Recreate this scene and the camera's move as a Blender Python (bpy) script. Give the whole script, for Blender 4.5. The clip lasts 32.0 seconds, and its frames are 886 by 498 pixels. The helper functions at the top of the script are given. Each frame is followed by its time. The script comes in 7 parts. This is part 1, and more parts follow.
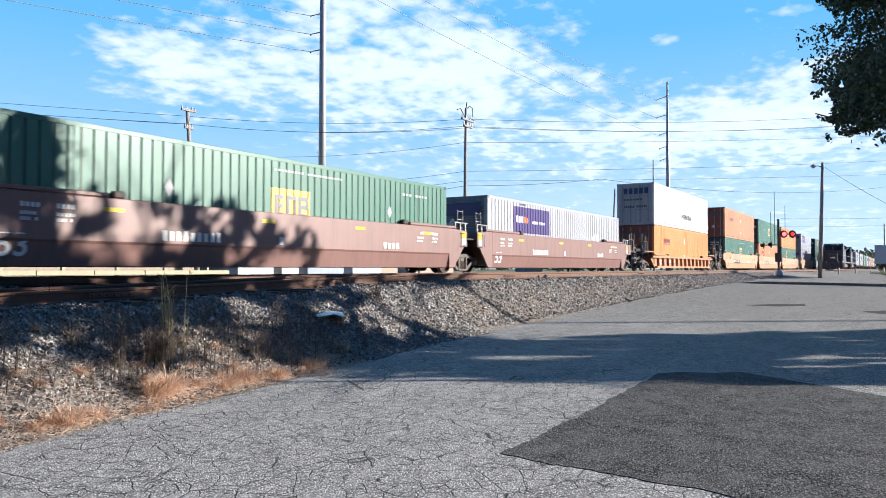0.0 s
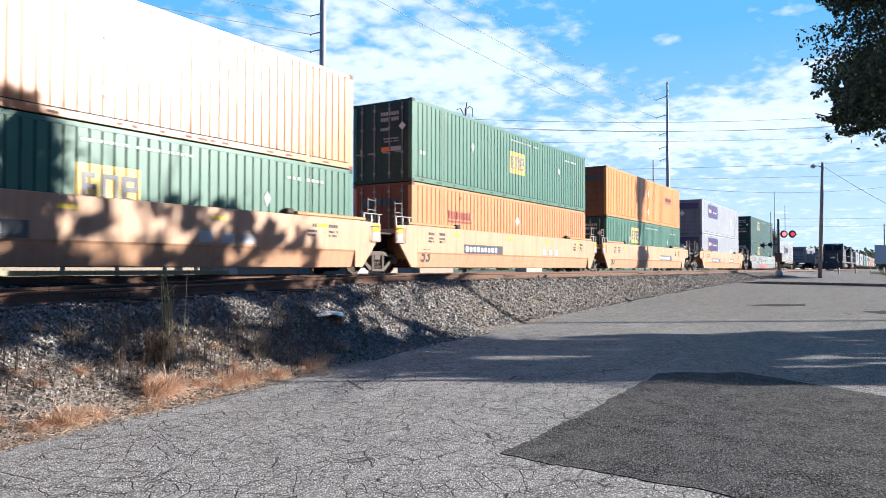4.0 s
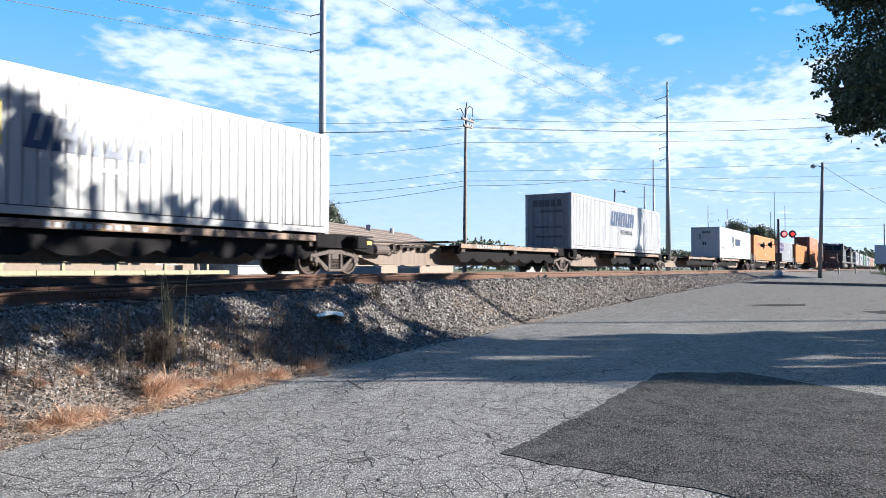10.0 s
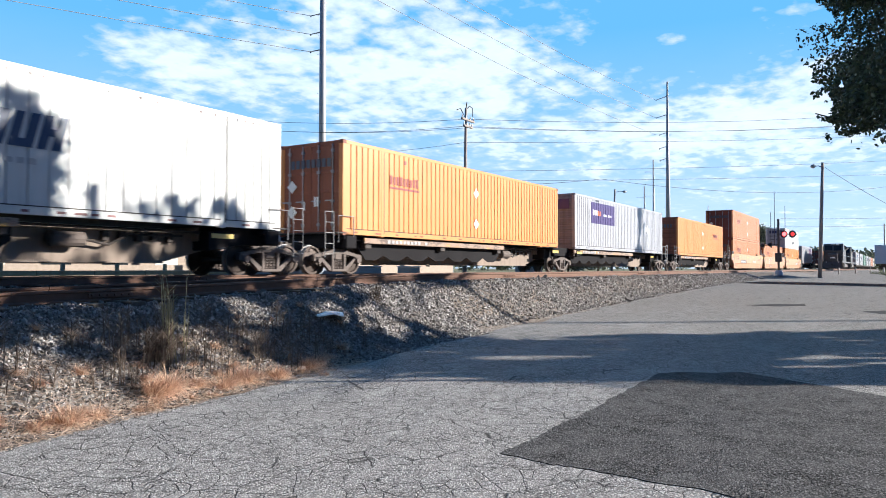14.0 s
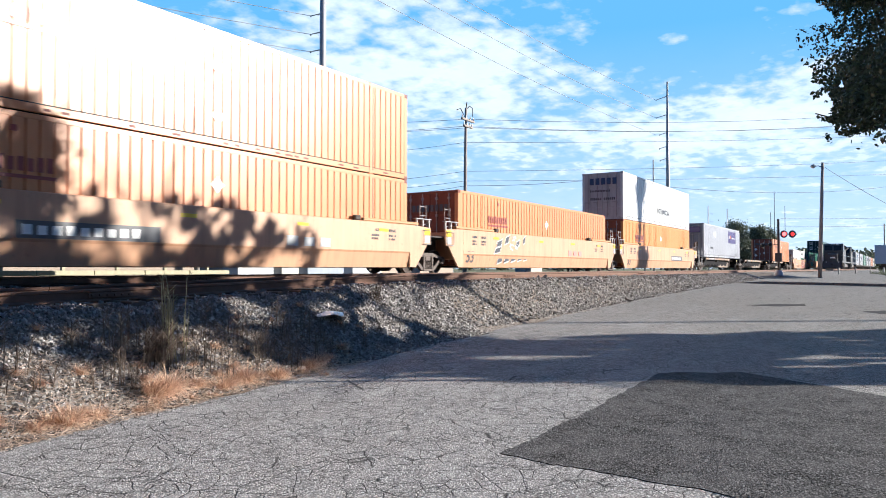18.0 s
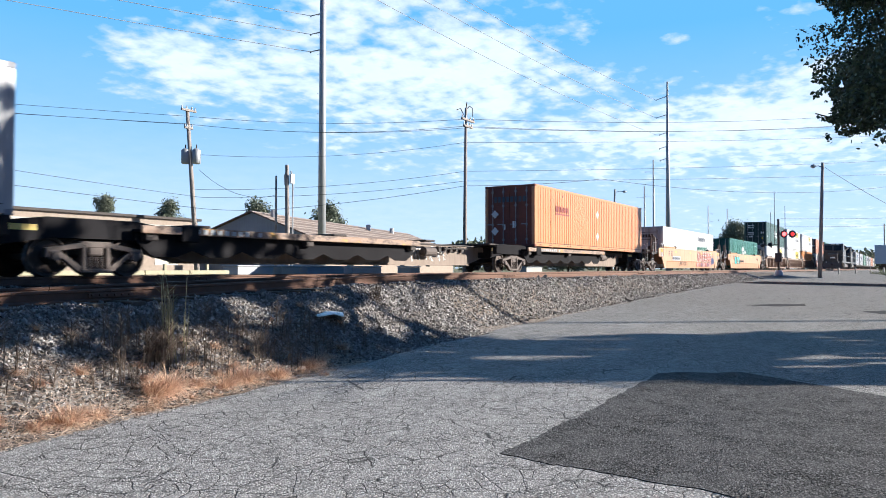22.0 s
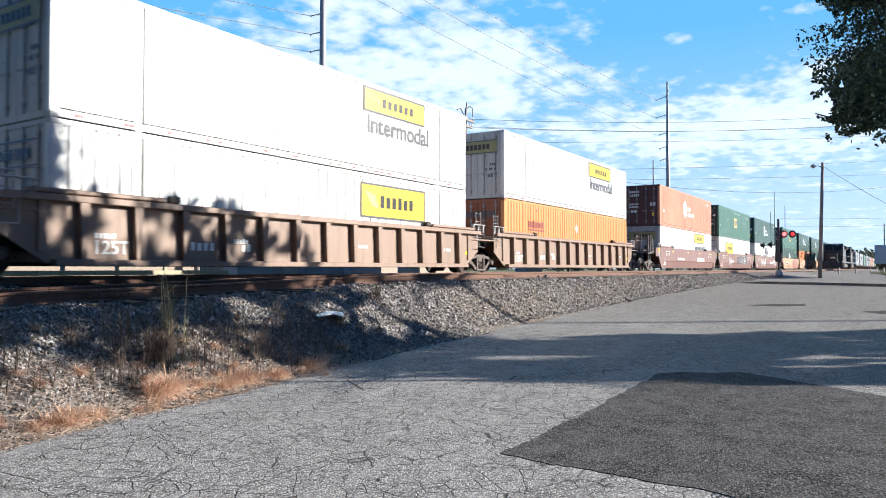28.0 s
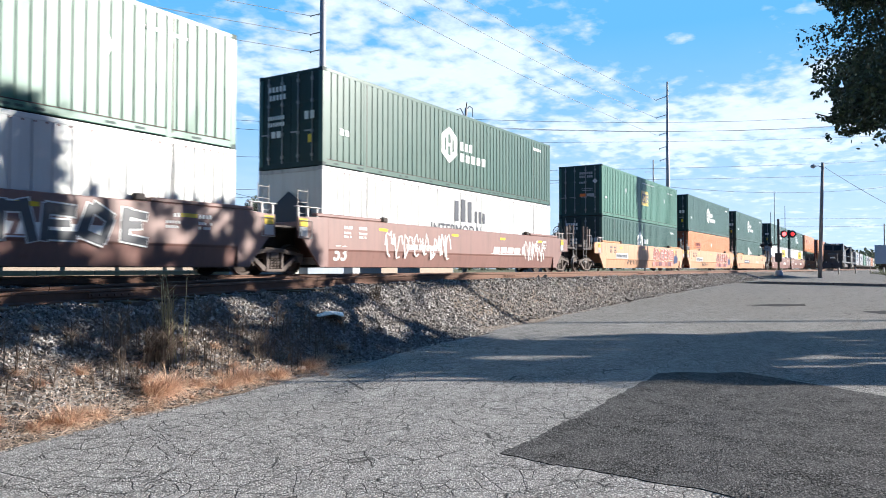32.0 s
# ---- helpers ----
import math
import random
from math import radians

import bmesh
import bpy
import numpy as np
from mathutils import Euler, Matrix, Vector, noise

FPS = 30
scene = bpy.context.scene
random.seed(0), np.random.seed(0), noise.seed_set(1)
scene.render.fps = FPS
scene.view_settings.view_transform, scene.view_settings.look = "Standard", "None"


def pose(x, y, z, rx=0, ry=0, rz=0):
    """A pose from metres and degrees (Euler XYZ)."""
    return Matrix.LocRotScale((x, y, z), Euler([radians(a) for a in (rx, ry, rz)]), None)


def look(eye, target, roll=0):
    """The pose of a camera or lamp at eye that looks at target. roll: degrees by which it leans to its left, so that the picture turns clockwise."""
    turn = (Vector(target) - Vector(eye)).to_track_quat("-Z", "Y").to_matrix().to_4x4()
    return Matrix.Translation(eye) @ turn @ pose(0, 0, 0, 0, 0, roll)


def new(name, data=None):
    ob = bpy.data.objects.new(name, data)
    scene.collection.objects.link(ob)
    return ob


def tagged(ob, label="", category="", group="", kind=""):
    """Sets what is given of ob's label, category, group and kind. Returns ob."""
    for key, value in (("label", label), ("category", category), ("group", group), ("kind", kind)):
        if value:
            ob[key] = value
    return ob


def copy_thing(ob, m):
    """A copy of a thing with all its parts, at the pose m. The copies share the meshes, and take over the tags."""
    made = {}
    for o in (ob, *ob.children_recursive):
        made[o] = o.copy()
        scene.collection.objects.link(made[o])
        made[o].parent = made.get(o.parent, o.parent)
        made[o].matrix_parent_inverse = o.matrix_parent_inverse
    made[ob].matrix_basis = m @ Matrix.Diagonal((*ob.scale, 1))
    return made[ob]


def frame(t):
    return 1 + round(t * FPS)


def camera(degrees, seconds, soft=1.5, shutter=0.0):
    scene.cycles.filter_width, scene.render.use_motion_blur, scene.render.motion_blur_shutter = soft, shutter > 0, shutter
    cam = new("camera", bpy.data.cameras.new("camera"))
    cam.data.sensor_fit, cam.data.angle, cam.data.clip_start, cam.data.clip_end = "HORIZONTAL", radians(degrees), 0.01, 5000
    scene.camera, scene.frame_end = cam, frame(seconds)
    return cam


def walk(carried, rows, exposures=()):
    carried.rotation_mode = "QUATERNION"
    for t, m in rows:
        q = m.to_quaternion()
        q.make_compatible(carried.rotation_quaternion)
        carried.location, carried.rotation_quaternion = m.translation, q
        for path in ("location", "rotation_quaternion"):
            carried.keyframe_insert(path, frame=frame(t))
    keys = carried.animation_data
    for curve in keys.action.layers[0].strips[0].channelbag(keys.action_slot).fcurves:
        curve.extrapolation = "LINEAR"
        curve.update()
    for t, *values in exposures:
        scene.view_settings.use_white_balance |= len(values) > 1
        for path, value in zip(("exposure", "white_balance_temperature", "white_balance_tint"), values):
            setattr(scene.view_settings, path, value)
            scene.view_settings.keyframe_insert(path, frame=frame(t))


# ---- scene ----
# World: x runs along the railway, y across it (the camera stands at 0, 0), z up, 0 is the road at the camera.
EYE = (0.0, 0.0, 1.5)
YAW, PITCH, ROLL = radians(32.2376), radians(1.5117), 0.07
AIM = (math.cos(YAW) * math.cos(PITCH), math.sin(YAW) * math.cos(PITCH), 1.5 + math.sin(PITCH))
cam = camera(62.79, 32.0, soft=0.9, shutter=0.12)
STAND = look(EYE, AIM, ROLL)
walk(cam, [(0, STAND), (32, STAND)], exposures=[(0, 1.22, 5300, 8), (32, 1.22, 5300, 8)])

# ---- light ----
SUN_AZ, SUN_EL = radians(-53.7), radians(19.0)          # measured from +x towards +y
SUN_DIR = Vector((math.cos(SUN_AZ) * math.cos(SUN_EL), math.sin(SUN_AZ) * math.cos(SUN_EL), math.sin(SUN_EL)))
world = bpy.data.worlds.new("sky")
scene.world = world
world.use_nodes = True
wn = world.node_tree.nodes
sky = wn.new("ShaderNodeTexSky")
sky.sky_type, sky.sun_disc = "NISHITA", False
sky.sun_elevation, sky.sun_rotation = SUN_EL, math.atan2(SUN_DIR.x, SUN_DIR.y)
sky.altitude = 1500.0
sky.air_density, sky.dust_density, sky.ozone_density = 1.0, 0.1, 7.0
wn["Background"].inputs[1].default_value = 0.035
world.node_tree.links.new(sky.outputs[0], wn["Background"].inputs[0])
sun = new("sun", bpy.data.lights.new("sun", "SUN"))
sun.data.energy, sun.data.angle, sun.data.color = 5.0, radians(0.45), (1.0, 0.83, 0.62)
sun.matrix_basis = look(SUN_DIR * 50, (0, 0, 0))

# ---- materials ----
MATS = {}


def nodes_of(name):
    m = bpy.data.materials.new(name)
    m.use_nodes = True
    t = m.node_tree
    return m, t.nodes, t.links, t.nodes["Principled BSDF"]


def ramp(n, l, fac, stops):
    r = n.new("ShaderNodeValToRGB")
    el = r.color_ramp.elements
    while len(el) < len(stops):
        el.new(0.5)
    for e, (p, c) in zip(el, stops):
        e.position, e.color = p, (*c, 1) if len(c) == 3 else c
    l.new(fac, r.inputs[0])
    return r.outputs[0]


def noise_tex(n, l, co, scale, detail=4, rough=0.55):
    t = n.new("ShaderNodeTexNoise")
    t.inputs["Scale"].default_value, t.inputs["Detail"].default_value, t.inputs["Roughness"].default_value = scale, detail, rough
    l.new(co, t.inputs["Vector"])
    return t.outputs["Fac"]


def stretched(n, l, co, sx, sy, sz):
    m = n.new("ShaderNodeMapping")
    m.inputs["Scale"].default_value = (sx, sy, sz)
    l.new(co, m.inputs["Vector"])
    return m.outputs[0]


def mixed(n, l, fac, a, b, mode="MIX"):
    m = n.new("ShaderNodeMix")
    m.data_type, m.blend_type = "RGBA", mode
    for v, i in ((fac, 0), (a, 6), (b, 7)):
        if isinstance(v, (int, float)):
            m.inputs[i].default_value = v
        elif isinstance(v, tuple):
            m.inputs[i].default_value = (*v, 1)
        else:
            l.new(v, m.inputs[i])
    return m.outputs[2]


def arith(n, l, op, a, b=0.0):
    m = n.new("ShaderNodeMath")
    m.operation = op
    for v, i in ((a, 0), (b, 1)):
        if isinstance(v, (int, float)):
            m.inputs[i].default_value = v
        else:
            l.new(v, m.inputs[i])
    return m.outputs[0]


def bumped(n, l, b, height, strength, dist=0.02):
    u = n.new("ShaderNodeBump")
    u.inputs["Strength"].default_value, u.inputs["Distance"].default_value = strength, dist
    l.new(height, u.inputs["Height"])
    l.new(u.outputs[0], b.inputs["Normal"])


def paint(name, colour, rough=0.4, dirt=0.25, dirt_colour=(0.10, 0.07, 0.05), metal=0.0, rust=0.0, spec=0.65):
    """Weathered paint on steel: faded patches, vertical streaks of dirt, specks of rust."""
    if name in MATS:
        return MATS[name]
    m, n, l, b = nodes_of(name)
    co = n.new("ShaderNodeTexCoord").outputs["Object"]
    big = noise_tex(n, l, co, 0.7, 5)
    streak = noise_tex(n, l, stretched(n, l, co, 5.0, 5.0, 0.35), 1.0, 6, 0.65)
    fine = noise_tex(n, l, co, 24, 3)
    pale = tuple(min(1, c * 1.12 + 0.02) for c in colour)
    deep = tuple(c * 0.82 for c in colour)
    c0 = mixed(n, l, big, deep, pale)
    f = arith(n, l, "MULTIPLY", ramp(n, l, streak, [(0.45, (0, 0, 0)), (0.8, (1, 1, 1))]), dirt)
    c1 = mixed(n, l, f, c0, dirt_colour)
    if rust:
        rf = arith(n, l, "MULTIPLY", ramp(n, l, noise_tex(n, l, co, 3.1, 8, 0.7), [(0.60, (0, 0, 0)), (0.70, (1, 1, 1))]), rust)
        c1 = mixed(n, l, rf, c1, (0.13, 0.05, 0.025))
    l.new(c1, b.inputs["Base Color"])
    b.inputs["Metallic"].default_value = metal
    l.new(arith(n, l, "ADD", arith(n, l, "MULTIPLY", streak, 0.2), rough - 0.1), b.inputs["Roughness"])
    b.inputs["Specular IOR Level"].default_value = spec
    bumped(n, l, b, fine, 0.08, 0.004)
    MATS[name] = m
    return m


def stone_like(name, lo, hi, scale, rough=0.9, bump=0.4, bump_dist=0.01, tint=None):
    if name in MATS:
        return MATS[name]
    m, n, l, b = nodes_of(name)
    co = n.new("ShaderNodeTexCoord").outputs["Object"]
    a, c = noise_tex(n, l, co, scale, 6, 0.65), noise_tex(n, l, co, scale * 0.07, 4)
    col = mixed(n, l, ramp(n, l, a, [(0.3, (0, 0, 0)), (0.7, (1, 1, 1))]), lo, hi)
    col = mixed(n, l, arith(n, l, "MULTIPLY", c, 0.5), col, tint or lo)
    l.new(col, b.inputs["Base Color"])
    b.inputs["Roughness"].default_value = rough
    bumped(n, l, b, a, bump, bump_dist)
    MATS[name] = m
    return m


def plain(name, colour, rough=0.6, metal=0.0, vary=0.25, scale=8.0):
    if name in MATS:
        return MATS[name]
    m, n, l, b = nodes_of(name)
    co = n.new("ShaderNodeTexCoord").outputs["Object"]
    f = noise_tex(n, l, co, scale, 5, 0.6)
    l.new(mixed(n, l, f, tuple(c * (1 - vary) for c in colour), tuple(min(1, c * (1 + vary)) for c in colour)), b.inputs["Base Color"])
    b.inputs["Roughness"].default_value, b.inputs["Metallic"].default_value = rough, metal
    bumped(n, l, b, f, 0.1, 0.005)
    MATS[name] = m
    return m


def glow(name, colour, strength):
    m, n, l, b = nodes_of(name)
    b.inputs["Base Color"].default_value = (*colour, 1)
    b.inputs["Emission Color"].default_value, b.inputs["Emission Strength"].default_value = (*colour, 1), strength
    return m


def leaf_mat(name, dark, light):
    m, n, l, b = nodes_of(name)
    isl = n.new("ShaderNodeNewGeometry").outputs["Random Per Island"]
    col = ramp(n, l, isl, [(0.0, dark), (0.7, light), (1.0, tuple(min(1, c * 1.5) for c in light))])
    l.new(col, b.inputs["Base Color"])
    b.inputs["Roughness"].default_value = 0.55
    tr = n.new("ShaderNodeBsdfTranslucent")
    l.new(col, tr.inputs[0])
    mx = n.new("ShaderNodeMixShader")
    mx.inputs[0].default_value = 0.12
    l.new(b.outputs[0], mx.inputs[1])
    l.new(tr.outputs[0], mx.inputs[2])
    l.new(mx.outputs[0], n["Material Output"].inputs[0])
    return m


BURNT = paint("burnt_yellow_paint", (0.42, 0.19, 0.075), 0.5, 0.4, (0.18, 0.10, 0.06), rust=0.3)
AMBER = paint("amber_paint", (0.62, 0.248, 0.056), 0.42, 0.22, (0.25, 0.11, 0.05), spec=0.45)
ORANGE = paint("orange_paint", (0.60, 0.245, 0.088), 0.34, 0.22, (0.22, 0.08, 0.04))
RED_ORANGE = paint("red_orange_paint", (0.57, 0.235, 0.13), 0.45, 0.25, (0.22, 0.10, 0.07), spec=0.45)
GREEN = paint("green_paint", (0.052, 0.155, 0.108), 0.42, 0.25, (0.06, 0.08, 0.05), spec=0.5)
DARK_GREEN = paint("dark_green_paint", (0.038, 0.092, 0.070), 0.37, 0.3, (0.05, 0.06, 0.04), spec=0.5)
BRIGHT_GREEN = paint("bright_green_paint", (0.018, 0.15, 0.092), 0.29, 0.15, (0.04, 0.06, 0.04))
WHITE = paint("white_paint", (0.66, 0.66, 0.65), 0.34, 0.25, (0.30, 0.26, 0.22), spec=0.5)
GREY_WHITE = paint("grey_white_paint", (0.46, 0.46, 0.47), 0.29, 0.3, (0.25, 0.22, 0.2))
SILVER = paint("silver_paint", (0.41, 0.41, 0.44), 0.32, 0.25, (0.22, 0.20, 0.20), spec=0.55)
BROWN_CAR = paint("brown_car_paint", (0.20, 0.10, 0.082), 0.46, 0.45, (0.09, 0.06, 0.05), rust=0.3)
YELLOW_CAR = paint("yellow_car_paint", (0.51, 0.28, 0.155), 0.5, 0.5, (0.20, 0.12, 0.075), rust=0.35)
TAN_CAR = paint("tan_brown_car_paint", (0.245, 0.155, 0.102), 0.55, 0.5, (0.10, 0.06, 0.04), rust=0.4)
COVER = paint("ochre_cover_paint", (0.46, 0.22, 0.07), 0.5, 0.5, (0.20, 0.11, 0.06), rust=0.4)
GREY_CAR = paint("grey_car_paint", (0.25, 0.25, 0.26), 0.5, 0.4, (0.14, 0.12, 0.11), rust=0.15)
BLACK_CAR = paint("black_car_paint", (0.012, 0.011, 0.013), 0.85, 0.12, (0.04, 0.032, 0.03), rust=0.1, spec=0.06)


def worn_flange_material():
    """Yellow paint worn down to rust and soot in long patches."""
    m, n, l, b = nodes_of("worn_yellow_flange")
    co = n.new("ShaderNodeTexCoord").outputs["Object"]
    a = noise_tex(n, l, stretched(n, l, co, 0.9, 1, 2.5), 1.0, 6, 0.7)
    c = noise_tex(n, l, stretched(n, l, co, 3.0, 3, 3), 1.0, 5, 0.7)
    col = ramp(n, l, arith(n, l, "ADD", arith(n, l, "MULTIPLY", a, 0.7), arith(n, l, "MULTIPLY", c, 0.3)),
               [(0.34, (0.030, 0.025, 0.022)), (0.43, (0.14, 0.095, 0.072)), (0.49, (0.32, 0.225, 0.165)), (0.56, (0.27, 0.17, 0.11)), (0.62, (0.55, 0.32, 0.06))])
    l.new(col, b.inputs["Base Color"])
    b.inputs["Roughness"].default_value = 0.65
    bumped(n, l, b, c, 0.3, 0.01)
    return m


WORN_FLANGE = worn_flange_material()
SPINE_DUST = paint("dusty_grey_sill_paint", (0.27, 0.215, 0.175), 0.75, 0.55, (0.12, 0.09, 0.07), rust=0.3, spec=0.2)
GRIME = plain("grimy_steel", (0.062, 0.050, 0.045), 0.8, 0.0, 0.5, 12)
TRUCK_STEEL = plain("dusty_cast_steel", (0.125, 0.10, 0.088), 0.8, 0.0, 0.5, 14)
WHEEL_STEEL = plain("wheel_steel", (0.065, 0.048, 0.04), 0.6, 0.5, 0.4, 10)
SLATE_INK = plain("slate_blue_vinyl", (0.05, 0.075, 0.15), 0.31, 0, 0.15)
TREAD = plain("worn_tread_steel", (0.24, 0.225, 0.22), 0.55, 0.5, 0.25, 10)
RAIL_RUST = plain("rusty_rail", (0.15, 0.08, 0.052), 0.8, 0.0, 0.4, 6)
TIE_WOOD = stone_like("weathered_tie_wood", (0.05, 0.04, 0.032), (0.16, 0.13, 0.10), 9, 0.9, 0.6)
PURPLE = plain("purple_vinyl", (0.080, 0.052, 0.175), 0.31, 0, 0.1)
FADED_YELLOW = plain("faded_yellow_vinyl", (0.66, 0.50, 0.13), 0.31, 0, 0.2)
YELLOW = plain("yellow_vinyl", (0.75, 0.55, 0.02), 0.31, 0, 0.1)
WHITE_INK = plain("white_vinyl", (0.8, 0.8, 0.78), 0.31, 0, 0.08)
BLACK_INK = plain("black_vinyl", (0.02, 0.02, 0.022), 0.31, 0, 0.1)
BLUE_INK = plain("navy_vinyl", (0.03, 0.045, 0.12), 0.31, 0, 0.1)
GREEN_INK = plain("green_vinyl", (0.02, 0.16, 0.10), 0.31, 0, 0.1)
MAROON_INK = plain("maroon_vinyl", (0.27, 0.07, 0.06), 0.31, 0, 0.1)
ORANGE_INK = plain("orange_vinyl", (0.8, 0.2, 0.03), 0.31, 0, 0.1)
GREY_INK = plain("grey_vinyl", (0.09, 0.09, 0.10), 0.31, 0, 0.1)
SILVER_INK = plain("faded_grey_vinyl", (0.45, 0.45, 0.46), 0.31, 0, 0.1)
OLIVE_INK = plain("faded_olive_vinyl", (0.31, 0.285, 0.13), 0.5, 0, 0.2)
TEAL_INK = plain("teal_spray_paint", (0.05, 0.42, 0.42), 0.5, 0, 0.3)
PINK_INK = plain("pink_spray_paint", (0.6, 0.22, 0.20), 0.5, 0, 0.35)
RUST_INK = plain("rust_red_spray_paint", (0.30, 0.105, 0.075), 0.5, 0, 0.4, 3)
PLUM_INK = plain("plum_spray_paint", (0.16, 0.07, 0.09), 0.5, 0, 0.3)
POLE_WOOD = stone_like("pole_wood", (0.23, 0.20, 0.18), (0.42, 0.37, 0.33), 5, 0.85, 0.4)
GALVANISED = plain("galvanised_steel", (0.42, 0.43, 0.45), 0.5, 0.35, 0.12, 3)
PALE_WIRE = plain("bare_aluminium_cable", (0.45, 0.46, 0.48), 0.45, 0.3)
WIRE = plain("cable_black", (0.03, 0.03, 0.03), 0.6)
GLASS_DARK = plain("dark_window_glass", (0.02, 0.025, 0.03), 0.08, 0, 0.1)
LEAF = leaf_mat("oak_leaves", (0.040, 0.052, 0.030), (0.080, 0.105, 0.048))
# Leaves of far trees are paler: distance haze is mixed into their colours.
LEAF_HAZED = leaf_mat("hazed_far_leaves", (0.085, 0.10, 0.072), (0.17, 0.19, 0.125))
BARK = stone_like("bark", (0.05, 0.04, 0.03), (0.14, 0.11, 0.085), 7, 0.95, 0.8, 0.03)


# ---- mesh tools ----
class Buf:
    """Collects faces of one mesh."""

    def __init__(self):
        self.v, self.f = [], []

    def add(self, vs, fs):
        o = len(self.v)
        self.v += vs
        self.f += [tuple(i + o for i in f) for f in fs]
        return self

    def box(self, x0, x1, y0, y1, z0, z1, c=0.0):
        if c <= 0:
            vs = [(x, y, z) for x in (x0, x1) for y in (y0, y1) for z in (z0, z1)]
            return self.add(vs, [(0, 1, 3, 2), (4, 6, 7, 5), (0, 4, 5, 1), (2, 3, 7, 6), (0, 2, 6, 4), (1, 5, 7, 3)])
        vs, ix = [], {}
        for i, x in enumerate((x0, x1)):
            for j, y in enumerate((y0, y1)):
                for k, z in enumerate((z0, z1)):
                    sx, sy, sz = (1, -1)[i], (1, -1)[j], (1, -1)[k]
                    for a, p in (("x", (x, y + sy * c, z + sz * c)), ("y", (x + sx * c, y, z + sz * c)), ("z", (x + sx * c, y + sy * c, z))):
                        ix[i, j, k, a] = len(vs)
                        vs.append(p)
        g = lambda *q: tuple(ix[e] for e in q)
        fs = []
        for s in (0, 1):
            fs += [g((s, 0, 0, "x"), (s, 1, 0, "x"), (s, 1, 1, "x"), (s, 0, 1, "x")), g((0, s, 0, "y"), (1, s, 0, "y"), (1, s, 1, "y"), (0, s, 1, "y")),
                   g((0, 0, s, "z"), (1, 0, s, "z"), (1, 1, s, "z"), (0, 1, s, "z"))]
            for u in (0, 1):
                fs += [g((s, u, 0, "x"), (s, u, 1, "x"), (s, u, 1, "y"), (s, u, 0, "y")), g((s, 0, u, "x"), (s, 1, u, "x"), (s, 1, u, "z"), (s, 0, u, "z")),
                       g((0, s, u, "y"), (1, s, u, "y"), (1, s, u, "z"), (0, s, u, "z"))]
                for w in (0, 1):
                    fs.append(g((s, u, w, "x"), (s, u, w, "y"), (s, u, w, "z")))
        return self.add(vs, fs)

    def prism(self, pts, a0, a1, axis="y"):
        """A polygon in the other two axes, drawn out along one axis."""
        n = len(pts)
        put = {"y": lambda p, a: (p[0], a, p[1]), "x": lambda p, a: (a, p[0], p[1]), "z": lambda p, a: (p[0], p[1], a)}[axis]
        vs = [put(p, a) for a in (a0, a1) for p in pts]
        return self.add(vs, [tuple(range(n)), tuple(range(2 * n - 1, n - 1, -1))] + [(i, (i + 1) % n, n + (i + 1) % n, n + i) for i in range(n)])

    def tube(self, path, radii, seg=8, caps=True):
        """A round bar along a path; radii: one number or one for each point."""
        path = [Vector(p) for p in path]
        rs = radii if isinstance(radii, (list, tuple)) else [radii] * len(path)
        vs, up = [], None
        for i, p in enumerate(path):
            d = (path[min(i + 1, len(path) - 1)] - path[max(i - 1, 0)]).normalized()
            ref = Vector((0, 0, 1)) if abs(d.z) < 0.9 else Vector((1, 0, 0))
            a = d.cross(ref).normalized()
            b = d.cross(a)
            vs += [tuple(p + (a * math.cos(2 * math.pi * k / seg) + b * math.sin(2 * math.pi * k / seg)) * rs[i]) for k in range(seg)]
        fs = [(i * seg + k, i * seg + (k + 1) % seg, (i + 1) * seg + (k + 1) % seg, (i + 1) * seg + k) for i in range(len(path) - 1) for k in range(seg)]
        if caps:
            fs += [tuple(range(seg)), tuple(range(len(vs) - 1, len(vs) - seg - 1, -1))]
        return self.add(vs, fs)

    def lathe(self, profile, axis_y=True, seg=20):
        """Profile of (radius, along) turned about the y axis."""
        vs = [(r * math.cos(2 * math.pi * k / seg), a, r * math.sin(2 * math.pi * k / seg)) for r, a in profile for k in range(seg)]
        fs = [(i * seg + k, i * seg + (k + 1) % seg, (i + 1) * seg + (k + 1) % seg, (i + 1) * seg + k) for i in range(len(profile) - 1) for k in range(seg)]
        fs += [tuple(range(seg)), tuple(range(len(vs) - 1, len(vs) - seg - 1, -1))]
        return self.add(vs, fs)

    def moved(self, m):
        self.v = [tuple(m @ Vector(p)) for p in self.v]
        return self

    def mesh(self, name, smooth=False):
        me = bpy.data.meshes.new(name)
        me.from_pydata(self.v, [], self.f)
        bm = bmesh.new()
        bm.from_mesh(me)
        bmesh.ops.recalc_face_normals(bm, faces=bm.faces)
        bm.to_mesh(me)
        bm.free()
        if smooth:
            me.polygons.foreach_set("use_smooth", [True] * len(me.polygons))
        me.materials.append(None)
        return me


MESHES = {}


def shared(key, make, smooth=False):
    if key not in MESHES:
        MESHES[key] = make().mesh(key, smooth)
    return MESHES[key]


def part(name, me, mat, parent=None, label="", at=(0, 0, 0), turn=None):
    if isinstance(me, Buf):
        me = me.mesh(name)
    ob = new(name, me)
    if not me.materials:
        me.materials.append(None)
    ob.material_slots[0].link, ob.material_slots[0].material = "OBJECT", mat
    ob.matrix_basis = Matrix.Translation(at) @ (turn or Matrix())
    ob.parent = parent
    if label:
        ob["label"] = label
    return ob


